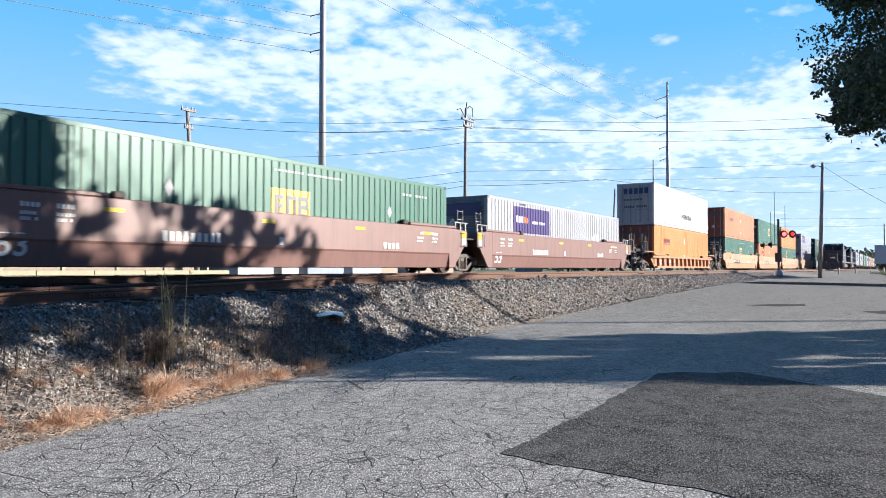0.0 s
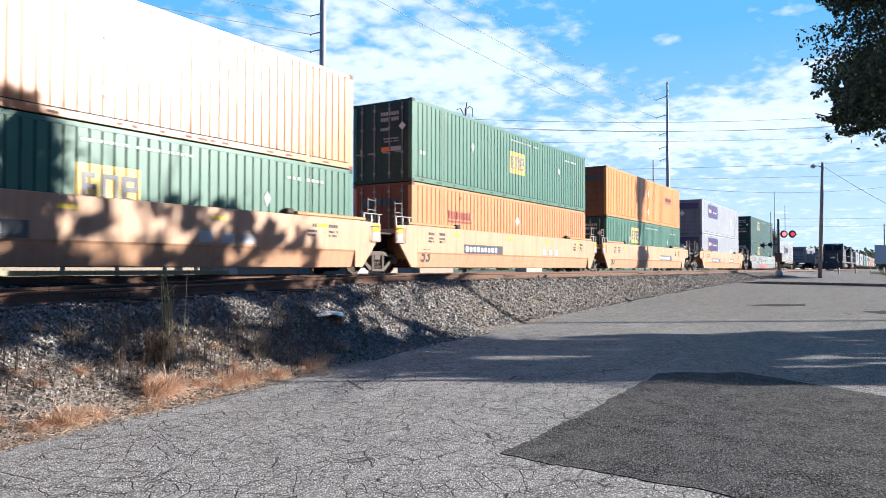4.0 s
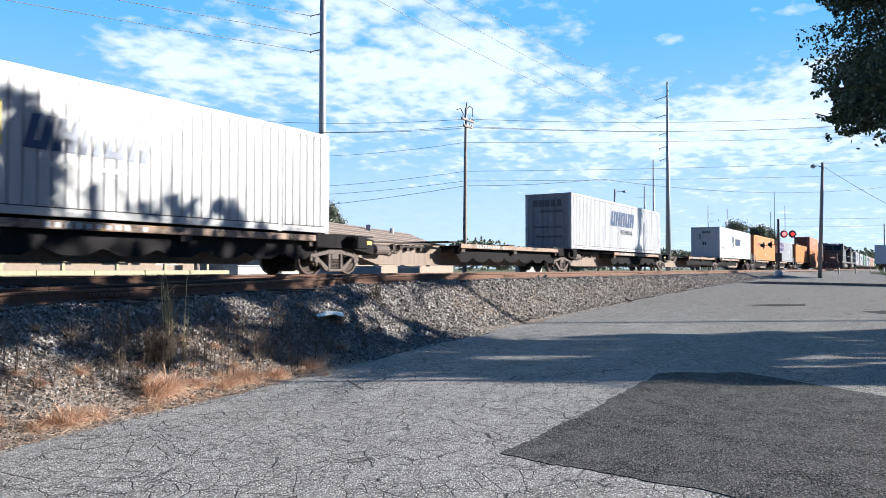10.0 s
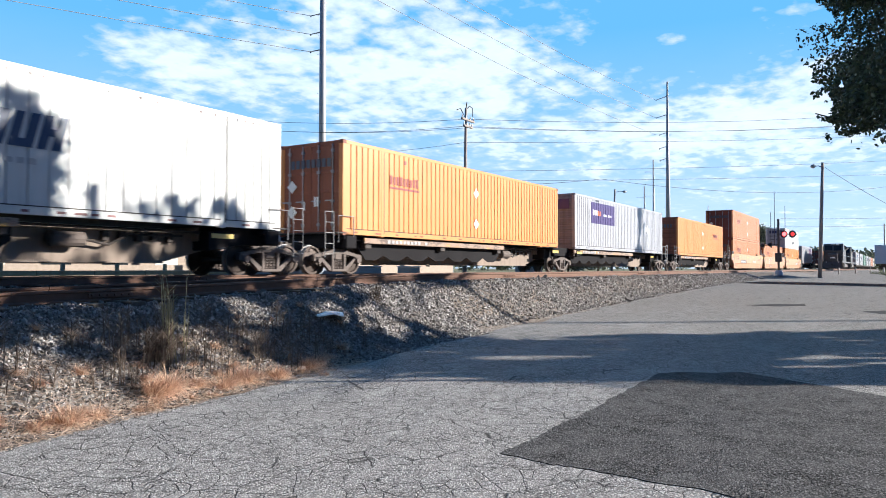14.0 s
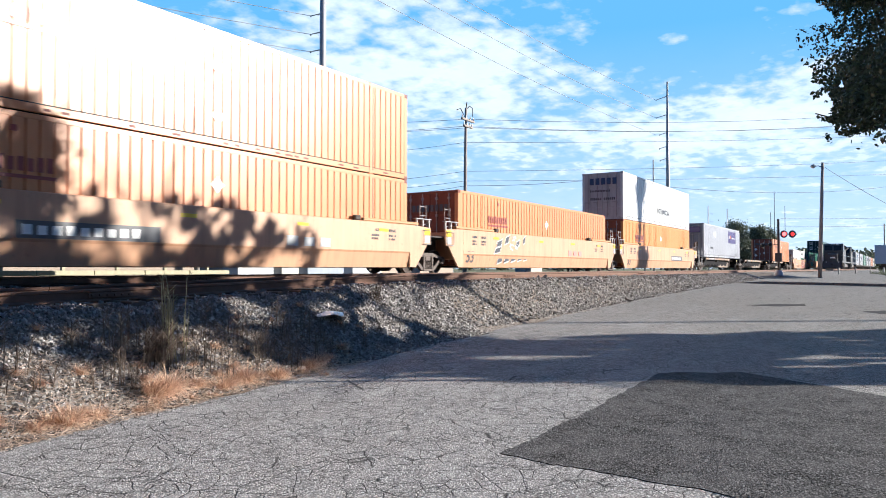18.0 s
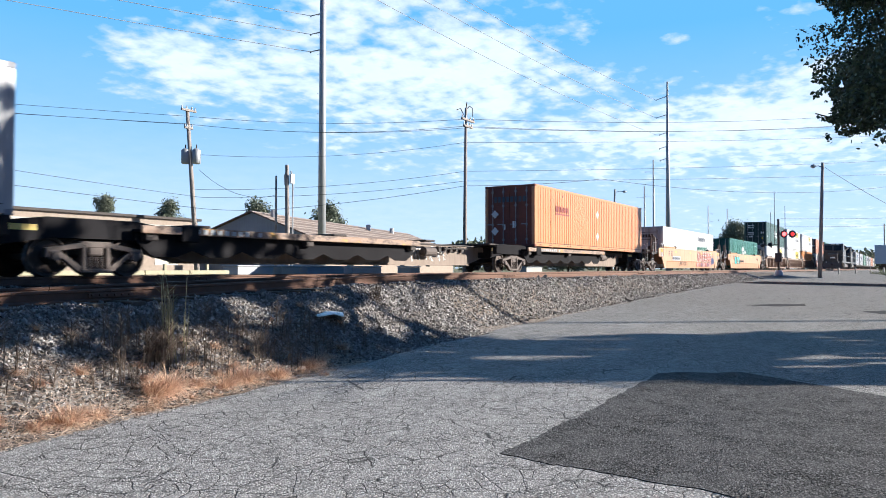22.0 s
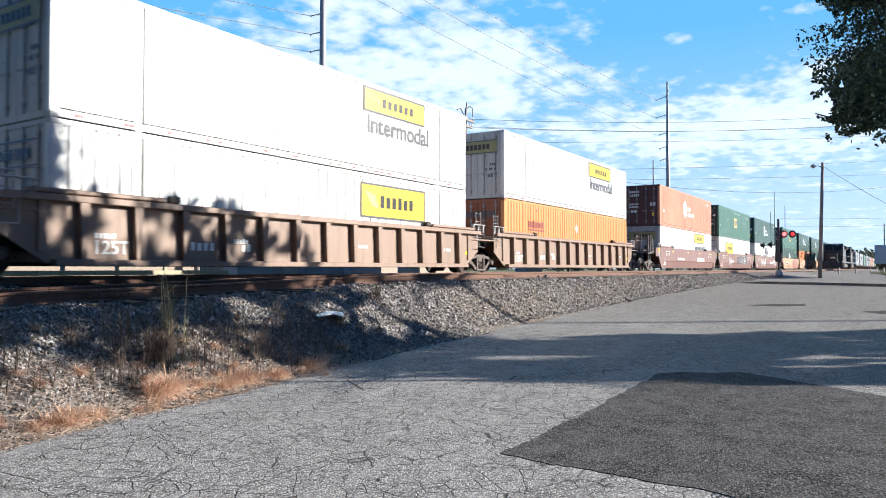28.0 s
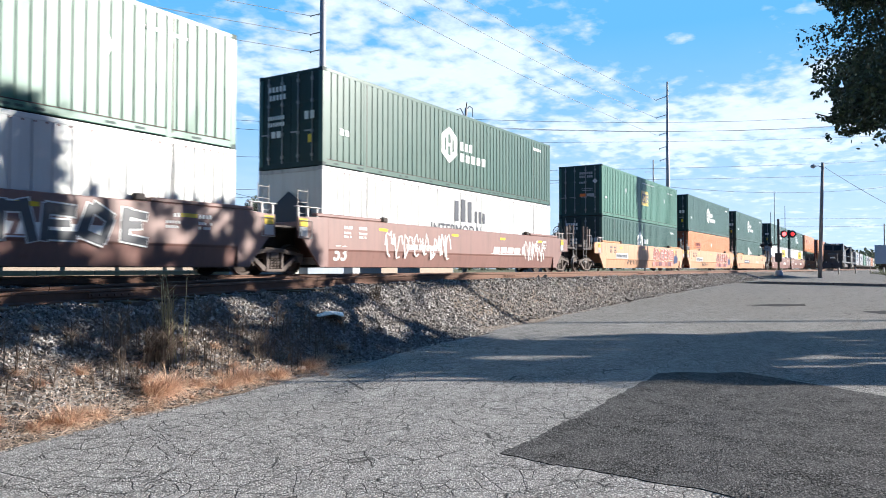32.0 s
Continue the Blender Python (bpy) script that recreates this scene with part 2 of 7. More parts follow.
def thing(name, at, label, category, group="", kind="", rz=0.0):
    e = new(name)
    e.empty_display_size = 0.3
    e.matrix_basis = pose(*at, 0, 0, rz)
    return tagged(e, label, category, group, kind)


def lettering(key, text, size):
    """A mesh of letters in the x-z plane, seen from -y, its lower left corner at the origin."""
    if key in MESHES:
        return MESHES[key]
    cu = bpy.data.curves.new(key, "FONT")
    cu.body, cu.size, cu.extrude, cu.offset = text, size, 0.003, size * 0.018
    tmp = new("letters", cu)
    me = bpy.data.meshes.new_from_object(tmp.evaluated_get(bpy.context.evaluated_depsgraph_get()))
    bpy.data.objects.remove(tmp)
    me.transform(pose(0, 0, 0, 90, 0, 0))
    me.materials.clear()
    me.materials.append(None)
    MESHES[key] = me
    return me

# ---- ground ----
RAIL_TOP, TRACK_Y, SIDING_Y = 1.31, 15.424, 9.95
CY, SY = math.cos(YAW), math.sin(YAW)
ROAD_D = [-400, 0, 8, 12, 18, 26, 34, 45, 60, 80, 4000]
ROAD_Z = [0.0, 0.0, 0.02, 0.11, 0.29, 0.52, 0.69, 0.84, 1.06, 1.12, 1.12]


def step(a, b, x):
    t = np.clip((x - a) / (b - a), 0, 1)
    return t * t * (3 - 2 * t)


def road_edge(x):
    return 7.35 - 1.05 * np.exp(-(np.maximum(x, -8) - 3) / 6.0)


def siding_top(x):
    return 1.375 - 0.19 * (1 - step(3.0, 15.0, x))


def ground_z(x, y):
    x, y = np.asarray(x, float), np.asarray(y, float)
    d = CY * x + SY * y
    zr = np.interp(d, ROAD_D, ROAD_Z)
    zb = siding_top(x) - 0.17
    zm = np.where(y < 12.5, zb, zb + (RAIL_TOP - 0.2 - zb) * step(12.0, 13.6, y))
    z = zr + (zm - zr) * step(road_edge(x) - 0.1, 8.75, y)
    z = z + (0.62 - z) * step(17.9, 20.5, y)
    cross = step(51.5, 53.5, x) * (1 - step(63, 65, x)) * step(5, 8, y) * (1 - step(19, 26, y))
    return z + (RAIL_TOP - 0.03 - z) * cross


def spread(lo, hi, fine_lo, fine_hi, st, n):
    a = np.geomspace(1, fine_lo - lo + 1, n) - 1
    b = np.geomspace(1, hi - fine_hi + 1, n) - 1
    return np.concatenate([fine_lo - a[::-1], np.arange(fine_lo + st, fine_hi, st), fine_hi + b])


def sheet(name, xs, ys, zf, mat, keep=None):
    X, Y = np.meshgrid(xs, ys, indexing="ij")
    Z = zf(X, Y)
    nx, ny = X.shape
    idx = np.arange(nx * ny).reshape(nx, ny)
    q = np.stack([idx[:-1, :-1], idx[1:, :-1], idx[1:, 1:], idx[:-1, 1:]], -1).reshape(-1, 4)
    me = bpy.data.meshes.new(name)
    me.from_pydata(np.stack([X, Y, Z], -1).reshape(-1, 3).tolist(), [], q.tolist())
    me.polygons.foreach_set("use_smooth", [True] * len(me.polygons))
    me.materials.append(mat)
    return new(name, me)


def gravel_material():
    m, n, l, b = nodes_of("gravel")
    co = n.new("ShaderNodeTexCoord").outputs["Object"]
    vo = n.new("ShaderNodeTexVoronoi")
    vo.inputs["Scale"].default_value = 19
    l.new(co, vo.inputs["Vector"])
    per = n.new("ShaderNodeSeparateColor")
    l.new(vo.outputs["Color"], per.inputs[0])
    stone = ramp(n, l, per.outputs[0], [(0.0, (0.10, 0.088, 0.078)), (0.5, (0.21, 0.188, 0.17)), (0.85, (0.33, 0.305, 0.28)), (1.0, (0.5, 0.47, 0.44))])
    soil = noise_tex(n, l, co, 0.55, 6, 0.65)
    col = mixed(n, l, ramp(n, l, soil, [(0.42, (0, 0, 0)), (0.62, (1, 1, 1))]), stone, (0.20, 0.155, 0.115))
    col = mixed(n, l, arith(n, l, "MULTIPLY", noise_tex(n, l, co, 2.3, 5), 0.45), col, (0.12, 0.085, 0.06))
    sep = n.new("ShaderNodeSeparateXYZ")
    l.new(co, sep.inputs[0])
    back = arith(n, l, "ADD", sep.outputs[1], arith(n, l, "MULTIPLY", soil, 5.0))
    grassy = ramp(n, l, arith(n, l, "DIVIDE", back, 50.0), [(0.44, (0, 0, 0)), (0.48, (1, 1, 1))])
    turf = mixed(n, l, noise_tex(n, l, co, 6, 5, 0.7), (0.10, 0.105, 0.045), (0.27, 0.25, 0.13))
    col = mixed(n, l, arith(n, l, "MULTIPLY", grassy, 0.9), col, turf)
    l.new(col, b.inputs["Base Color"])
    b.inputs["Roughness"].default_value = 0.92
    bumped(n, l, b, vo.outputs["Distance"], 1.0, 0.035)
    return m


def asphalt_material(name, base, cracked):
    m, n, l, b = nodes_of(name)
    co = n.new("ShaderNodeTexCoord").outputs["Object"]
    warp = n.new("ShaderNodeTexNoise")
    warp.inputs["Scale"].default_value, warp.inputs["Detail"].default_value = 5.0, 5
    l.new(co, warp.inputs["Vector"])
    wv = n.new("ShaderNodeVectorMath")
    wv.operation = "MULTIPLY_ADD"
    l.new(warp.outputs["Color"], wv.inputs[0])
    wv.inputs[1].default_value = (0.09, 0.09, 0)
    l.new(co, wv.inputs[2])
    fine = noise_tex(n, l, co, 90, 3, 0.8)
    grit = n.new("ShaderNodeTexVoronoi")
    grit.inputs["Scale"].default_value = 62
    l.new(co, grit.inputs["Vector"])
    per = n.new("ShaderNodeSeparateColor")
    l.new(grit.outputs["Color"], per.inputs[0])
    patch = noise_tex(n, l, co, 0.5, 6, 0.6)
    blot = noise_tex(n, l, co, 3.2, 6, 0.7)
    stain = noise_tex(n, l, stretched(n, l, co, 0.35, 1.4, 1), 1.0, 5, 0.6)
    lo, hi = (0.2, 1.85) if cracked else (0.25, 2.6)
    chip = ramp(n, l, per.outputs[0], [(0.0, tuple(c * lo for c in base)), (0.45, base), (0.85, tuple(min(0.8, c * hi) for c in base)), (1.0, tuple(min(0.85, c * hi * 1.25) for c in base))])
    col = mixed(n, l, arith(n, l, "MULTIPLY", ramp(n, l, grit.outputs["Distance"], [(0.35, (0, 0, 0)), (0.7, (1, 1, 1))]), 0.9), chip, tuple(c * 0.18 for c in base))
    col = mixed(n, l, arith(n, l, "MULTIPLY", patch, 0.5), col, tuple(c * 0.72 for c in base))
    col = mixed(n, l, arith(n, l, "MULTIPLY", ramp(n, l, blot, [(0.42, (0, 0, 0)), (0.68, (1, 1, 1))]), 0.3 if cracked else 0.45), col, tuple(c * (1.25 if cracked else 1.7) for c in base))
    col = mixed(n, l, arith(n, l, "MULTIPLY", ramp(n, l, stain, [(0.5, (0, 0, 0)), (0.75, (1, 1, 1))]), 0.35), col, tuple(c * 1.3 for c in base))
    # Base colour turns darker and browner with distance along x, edge broken by noise.
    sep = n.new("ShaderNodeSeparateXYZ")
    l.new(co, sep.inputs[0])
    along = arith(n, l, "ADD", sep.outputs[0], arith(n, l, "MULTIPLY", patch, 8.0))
    far_dark = ramp(n, l, arith(n, l, "DIVIDE", along, 50.0), [(0.30, (0, 0, 0)), (0.55, (1, 1, 1))])
    col = mixed(n, l, arith(n, l, "MULTIPLY", far_dark, 0.75), col, (base[0] * 0.62, base[1] * 0.59, base[2] * 0.55))
    height = arith(n, l, "ADD", arith(n, l, "MULTIPLY", grit.outputs["Distance"], -0.45), arith(n, l, "MULTIPLY", fine, 0.35))
    if cracked:
        lines = []
        for sc, wd in ((4.6, 0.024), (2.3, 0.015)):
            v = n.new("ShaderNodeTexVoronoi")
            v.feature, v.inputs["Scale"].default_value = "DISTANCE_TO_EDGE", sc
            l.new(wv.outputs[0], v.inputs["Vector"])
            lines.append(ramp(n, l, v.outputs["Distance"], [(0.0, (1, 1, 1)), (wd * 0.4, (0.8, 0.8, 0.8)), (wd, (0, 0, 0))]))
        gap = ramp(n, l, noise_tex(n, l, co, 1.7, 6, 0.75), [(0.36, (0, 0, 0)), (0.52, (1, 1, 1))])
        gap2 = ramp(n, l, noise_tex(n, l, co, 2.9, 5, 0.7), [(0.40, (0, 0, 0)), (0.52, (1, 1, 1))])
        crack = arith(n, l, "MAXIMUM", arith(n, l, "MULTIPLY", lines[0], gap), arith(n, l, "MULTIPLY", lines[1], gap2))
        col = mixed(n, l, arith(n, l, "MULTIPLY", crack, 0.85), col, (0.02, 0.019, 0.018))
        height = arith(n, l, "SUBTRACT", height, arith(n, l, "MULTIPLY", crack, 0.4))
    else:
        clod = n.new("ShaderNodeTexVoronoi")
        clod.inputs["Scale"].default_value = 40
        l.new(wv.outputs[0], clod.inputs["Vector"])
        worn = ramp(n, l, noise_tex(n, l, co, 2.2, 5, 0.7), [(0.45, (0, 0, 0)), (0.62, (1, 1, 1))])
        pit = arith(n, l, "MULTIPLY", ramp(n, l, clod.outputs["Distance"], [(0.50, (0, 0, 0)), (0.80, (1, 1, 1))]), worn)
        col = mixed(n, l, arith(n, l, "MULTIPLY", pit, 0.85), col, (0.012, 0.012, 0.012))
        height = arith(n, l, "SUBTRACT", height, arith(n, l, "MULTIPLY", pit, 0.7))
    l.new(col, b.inputs["Base Color"])
    b.inputs["Roughness"].default_value = 0.85
    b.inputs["Specular IOR Level"].default_value = 0.12
    bumped(n, l, b, height, 0.9 if cracked else 1.0, 0.014)
    return m


GRAVEL = gravel_material()
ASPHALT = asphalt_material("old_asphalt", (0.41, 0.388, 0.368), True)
NEW_ASPHALT = asphalt_material("patch_asphalt", (0.108, 0.102, 0.099), False)


def bumpy(x, y):
    r = np.sin(x * 2.1 + 1.3 * np.sin(y * 1.7)) * np.sin(y * 2.7 + np.sin(x * 1.1)) + 0.5 * np.sin(x * 6.3 + y * 4.1) * np.sin(y * 7.7 - x * 3.3)
    return ground_z(x, y) - 0.03 + 0.025 * r * step(road_edge(x), road_edge(x) + 0.8, y) * (1 - step(19, 30, y))


tagged(sheet("ground", spread(-2500, 3500, -12, 70, 0.22, 24), spread(-3000, 3000, -16, 24, 0.2, 24), bumpy, GRAVEL),
       "grey gravel and soil beside the railway", "ground", kind="structure")


def road_sheet():
    xs = np.concatenate([np.arange(-30, 0, 1.0), np.arange(0, 70, 0.5), np.arange(70, 320, 10.0)])
    fr = np.concatenate([np.linspace(0, 0.8, 24), np.linspace(0.82, 1, 14)])
    vs, fs = [], []
    for x in xs:
        e = float(road_edge(x)) - 0.05 + 0.10 * math.sin(x * 1.9) + 0.06 * math.sin(x * 4.7 + 1)
        for k in fr:
            y = -22 + (e + 22) * k
            vs.append((x, y, float(ground_z(x, min(y, e - 0.2))) + 0.006))
    w = len(fr)
    fs = [(i * w + j, (i + 1) * w + j, (i + 1) * w + j + 1, i * w + j + 1) for i in range(len(xs) - 1) for j in range(w - 1)]
    me = bpy.data.meshes.new("road")
    me.from_pydata(vs, [], fs)
    me.polygons.foreach_set("use_smooth", [True] * len(fs))
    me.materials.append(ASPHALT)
    return new("road", me)


tagged(road_sheet(), "worn grey asphalt road with fine cracks", "road", kind="structure")


def flat_patch(name, outline, lift, mat, label):
    """A thin slab of asphalt that follows the road."""
    bm = bmesh.new()
    vs = [bm.verts.new((x, y, 0)) for x, y in outline]
    bm.faces.new(vs)
    for _ in range(7):
        bmesh.ops.subdivide_edges(bm, edges=[e for e in bm.edges if e.calc_length() > 0.09], cuts=1)
    bmesh.ops.triangulate(bm, faces=bm.faces)
    for v in bm.verts:
        w = noise.noise(Vector((v.co.x * 3, v.co.y * 3, 0))) * 0.05 + noise.noise(Vector((v.co.x * 16, v.co.y * 16, 3))) * 0.035 if v.is_boundary else 0
        v.co.x, v.co.y = v.co.x + w, v.co.y + w
        v.co.z = float(ground_z(v.co.x, v.co.y)) + 0.006 + lift
    ex = bmesh.ops.extrude_face_region(bm, geom=bm.faces[:])
    for v in [g for g in ex["geom"] if isinstance(g, bmesh.types.BMVert)]:
        v.co.z -= lift + 0.02
    bmesh.ops.recalc_face_normals(bm, faces=bm.faces)
    me = bpy.data.meshes.new(name)
    bm.to_mesh(me)
    bm.free()
    me.materials.append(mat)
    return tagged(new(name, me), label, "road", kind="structure")


# ---- track ----
def rail_mesh(length, h=0.16, bend=None):
    """Rail profile: foot, web and head, along x."""
    pts = [(-0.07, 0), (0.07, 0), (0.07, 0.012), (0.012, 0.035), (0.010, h - 0.045), (0.035, h - 0.035), (0.035, h - 0.004), (0.028, h), (-0.028, h), (-0.035, h - 0.004),
           (-0.035, h - 0.035), (-0.010, h - 0.045), (-0.012, 0.035), (-0.07, 0.012)]
    b = Buf()
    n, st = len(pts), max(1, int(length / 1.5))
    vs = []
    for i in range(st + 1):
        x = length * i / st
        vs += [(x, p, z + (bend(x) if bend else 0)) for p, z in pts]
    b.add(vs, [(i * n + k, i * n + (k + 1) % n, (i + 1) * n + (k + 1) % n, (i + 1) * n + k) for i in range(st) for k in range(n)])
    b.f += [tuple(range(n)), tuple(range(len(vs) - 1, len(vs) - n - 1, -1))]
    return b


def track(name, y, top, x0, x1, label):
    th = thing(name, (0, 0, 0), label, "railway", kind="structure")
    for s in (-0.755, 0.755):
        x = x0
        k = 0
        while x < x1:
            ln = min(12.0 if x < 60 else 60.0, x1 - x) - 0.008
            r = part("rail", rail_mesh(ln, 0.16, (lambda q, a=x: float(top(a + q)))), RAIL_RUST, th, at=(x, y + s, -0.16))
            if k and s < 0 and x < 60:
                jb = Buf()
                for side in (-1, 1):
                    jb.box(-0.33, 0.33, side * 0.026 - 0.012, side * 0.026 + 0.012, 0.04, 0.105, 0.006)
                    for i in range(6):
                        jb.box(-0.29 + i * 0.11, -0.26 + i * 0.11, side * 0.045 - 0.014, side * 0.045 + 0.014, 0.06, 0.09, 0.005)
                part("joint_bar", jb, RAIL_RUST, th, "rusty bolted joint bar", at=(x, y + s, float(top(x)) - 0.16))
            x += ln + 0.008
            k += 1
    tie = shared("tie", lambda: Buf().box(-0.115, 0.115, -1.3, 1.3, -0.18, 0, 0.012))
    far = Buf()
    x = x0
    rnd = random.Random(int(y))
    while x < x1:
        if 0 < x < 66:
            part("tie", tie, TIE_WOOD, th, at=(x, y + rnd.uniform(-0.06, 0.06), float(top(x)) - 0.165), turn=pose(0, 0, 0, 0, 0, rnd.uniform(-2, 2)))
        else:
            z = float(top(x)) - 0.165
            far.box(x - 0.115, x + 0.115, y - 1.3, y + 1.3, z - 0.18, z)
        x += 0.53
    tagged(part("far_ties", far, TIE_WOOD, th), kind="stuff")
    return th


track("main_track", TRACK_Y, lambda x: RAIL_TOP + 0 * x, -60, 420, "rusty steel rails on wooden ties in ballast")
track("siding_track", SIDING_Y, siding_top, -30, 420, "rusty bolted siding rails on weathered ties")

# ---- the train ----
CONT_L, CONT_H, CONT_W = 16.15, 2.896, 2.59
RIB, SLOPE, DEEP = 0.281, 0.014, 0.036


def rib_profile(x0, x1, pitch=RIB):
    """Outline of a ribbed wall along x: (x, depth behind the face)."""
    n = max(1, round((x1 - x0) / pitch))
    p = (x1 - x0) / n
    fl = p * 0.81
    out = []
    for i in range(n):
        a = x0 + i * p + (p - fl) / 2 - SLOPE
        out += [(a, DEEP), (a + SLOPE, 0), (a + SLOPE + fl, 0), (a + 2 * SLOPE + fl, DEEP)]
    return [(x0, DEEP)] + out + [(x1, DEEP)]


def ribbed(b, x0, x1, z0, z1, y, side, pitch=RIB, lift=0.0):
    pr = rib_profile(x0, x1, pitch)
    vs = [(x, y - side * (d - lift), z) for x, d in pr for z in (z0, z1)]
    b.add(vs, [(2 * i, 2 * i + 2, 2 * i + 3, 2 * i + 1) for i in range(len(pr) - 1)])
    return b


HX, HW = CONT_L / 2, CONT_W / 2
POSTS = (-HX + 1.98, HX - 1.98)


def side_mesh(kind, side):
    def make():
        b = Buf()
        y, a, c = side * (HW - 0.006), -HX + 0.10, HX - 0.10
        if kind != "plate":
            return ribbed(b, a, c, 0.17, CONT_H - 0.10, y, side, 0.281 if kind == "ribbed" else 0.2)
        pr, x = [(a, 0)], a + 0.3
        while x < c - 0.2:
            deep = 0.030 if POSTS[0] < x < POSTS[1] else 0.036
            pr += [(x - 0.024, 0), (x - 0.018, deep), (x + 0.018, deep), (x + 0.024, 0)]
            x += 0.407 if POSTS[0] < x < POSTS[1] else 0.285
        pr.append((c, 0))
        n = len(pr)
        vs = [(x, y - side * d, z) for x, d in pr for z in (0.17, CONT_H - 0.10)]
        return b.add(vs, [(2 * i, 2 * i + 2, 2 * i + 3, 2 * i + 1) for i in range(n - 1)])
    return shared("side_%s_%d" % (kind, side), make)


def door_mesh():
    return Buf().box(-0.03, 0.03, -0.6, 0.6, 0.18, CONT_H - 0.12, 0.008)


def rod_mesh():
    b = Buf().tube([(0, 0, 0.16), (0, 0, CONT_H - 0.1)], 0.022, 8)
    for z in (0.3, 1.0, 1.9, 2.55):
        b.box(-0.03, 0.03, -0.05, 0.05, z, z + 0.09, 0.006)
    return b.box(-0.03, 0.0, -0.02, 0.28, 1.05, 1.09)


def front_mesh():
    """A front wall pressed into seven broad horizontal panels."""
    out = [(0.05, 0.17), (0.0, 0.17)]
    for k in range(7):
        z = 0.28 + k * 0.36
        out += [(0.0, z), (-0.025, z + 0.02), (-0.025, z + 0.22), (0.0, z + 0.24)]
    out += [(0.0, CONT_H - 0.1), (0.05, CONT_H - 0.1)]
    return Buf().prism(out, -HW + 0.1, HW - 0.1)


def smooth_front():
    return Buf().box(0.0, 0.05, -HW + 0.1, HW - 0.1, 0.17, CONT_H - 0.1).box(-0.02, 0, -HW + 0.12, -HW + 0.35, 0.2, CONT_H - 0.2, 0.01).box(-0.02, 0, HW - 0.35, HW - 0.12, 0.2, CONT_H - 0.2, 0.01)


SIGN_INK = plain("faded_slate_vinyl", (0.16, 0.16, 0.19), 0.5, 0, 0.2)
# Shaded paint copies for the ends: shade is in the colour, under dirt streaks.
SHADED_ENDS = {}
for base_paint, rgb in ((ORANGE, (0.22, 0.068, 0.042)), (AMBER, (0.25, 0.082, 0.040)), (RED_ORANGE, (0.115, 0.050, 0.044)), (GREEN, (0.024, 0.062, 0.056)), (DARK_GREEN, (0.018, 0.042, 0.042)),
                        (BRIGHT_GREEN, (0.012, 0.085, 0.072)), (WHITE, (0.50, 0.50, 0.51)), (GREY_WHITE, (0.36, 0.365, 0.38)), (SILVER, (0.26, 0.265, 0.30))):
    SHADED_ENDS[base_paint.name] = paint("shaded_" + base_paint.name, rgb, 0.55, 0.5, (0.05, 0.045, 0.045), rust=0.25, spec=0.3)
TEMPLATES = {}
ROD = plain("dull_zinc_rod", (0.34, 0.33, 0.33), 0.5, 0.3, 0.3, 5)


def clip_profile(pr, x0, x1):
    """The stretch of a rib profile between x0 and x1."""
    at = lambda x: float(np.interp(x, [p[0] for p in pr], [p[1] for p in pr]))
    return [(x0, at(x0))] + [p for p in pr if x0 < p[0] < x1] + [(x1, at(x1))]


def sign(name, parent, x0, x1, z0, z1, mat, y=-HW, follow=True, label=""):
    """A flat mark on the near side; on ribbed walls it follows the ribs."""
    if follow:
        pr = clip_profile(rib_profile(-HX + 0.10, HX - 0.10), x0, x1)
        b = Buf().add([(x, y + 0.006 + d - 0.004, z) for x, d in pr for z in (z0, z1)], [(2 * i, 2 * i + 2, 2 * i + 3, 2 * i + 1) for i in range(len(pr) - 1)])
    else:
        b = Buf().box(x0, x1, y - 0.008, y - 0.003, z0, z1)
    return part(name, b, mat, parent, label)


def bar_row(name, parent, x0, x1, z, h, mat, n, y=-HW, seed=1):
    """Unreadable writing: a row of small bars."""
    rnd = random.Random(seed)
    b = Buf()
    w = (x1 - x0) / n
    for i in range(n):
        if rnd.random() < 0.88:
            b.box(x0 + i * w, x0 + i * w + w * 0.62, y - 0.011, y - 0.004, z, z + h * rnd.uniform(0.85, 1.0))
    return tagged(part(name, b, mat, parent), kind="stuff")


RAIL_MARK = plain("dull_red_reflector", (0.20, 0.09, 0.085), 0.5, 0, 0.6, 3)


def seam_mesh():
    """Proud dark strips standing for the shadowed joints beside the lifting posts and along the bottom rail of the near
    side.
    """
    b = Buf()
    for x in POSTS:
        b.box(x + 0.077, x + 0.107, -HW - 0.0015, -HW + 0.02, 0.12, CONT_H - 0.12)
    return b.box(-HX + 0.2, HX - 0.2, -HW - 0.0015, -HW + 0.02, 0.193, 0.215)


def rail_marks(studs):
    """Reflectors along the bottom rail and, on smooth walls, studs under the top rail."""
    rnd = random.Random(17)
    b, x = Buf(), -HX + 0.5
    while x < HX - 0.7:
        b.box(x, x + rnd.uniform(0.12, 0.3), -HW - 0.006, -HW + 0.01, 0.08, 0.13)
        x += rnd.choice((0.36, 0.7, 1.1, 1.5))
    if studs:
        x = -HX + 0.3
        while x < HX - 0.3:
            b.box(x, x + 0.035, -HW - 0.010, -HW + 0.01, CONT_H - 0.16, CONT_H - 0.125)
            x += 0.235
    return b


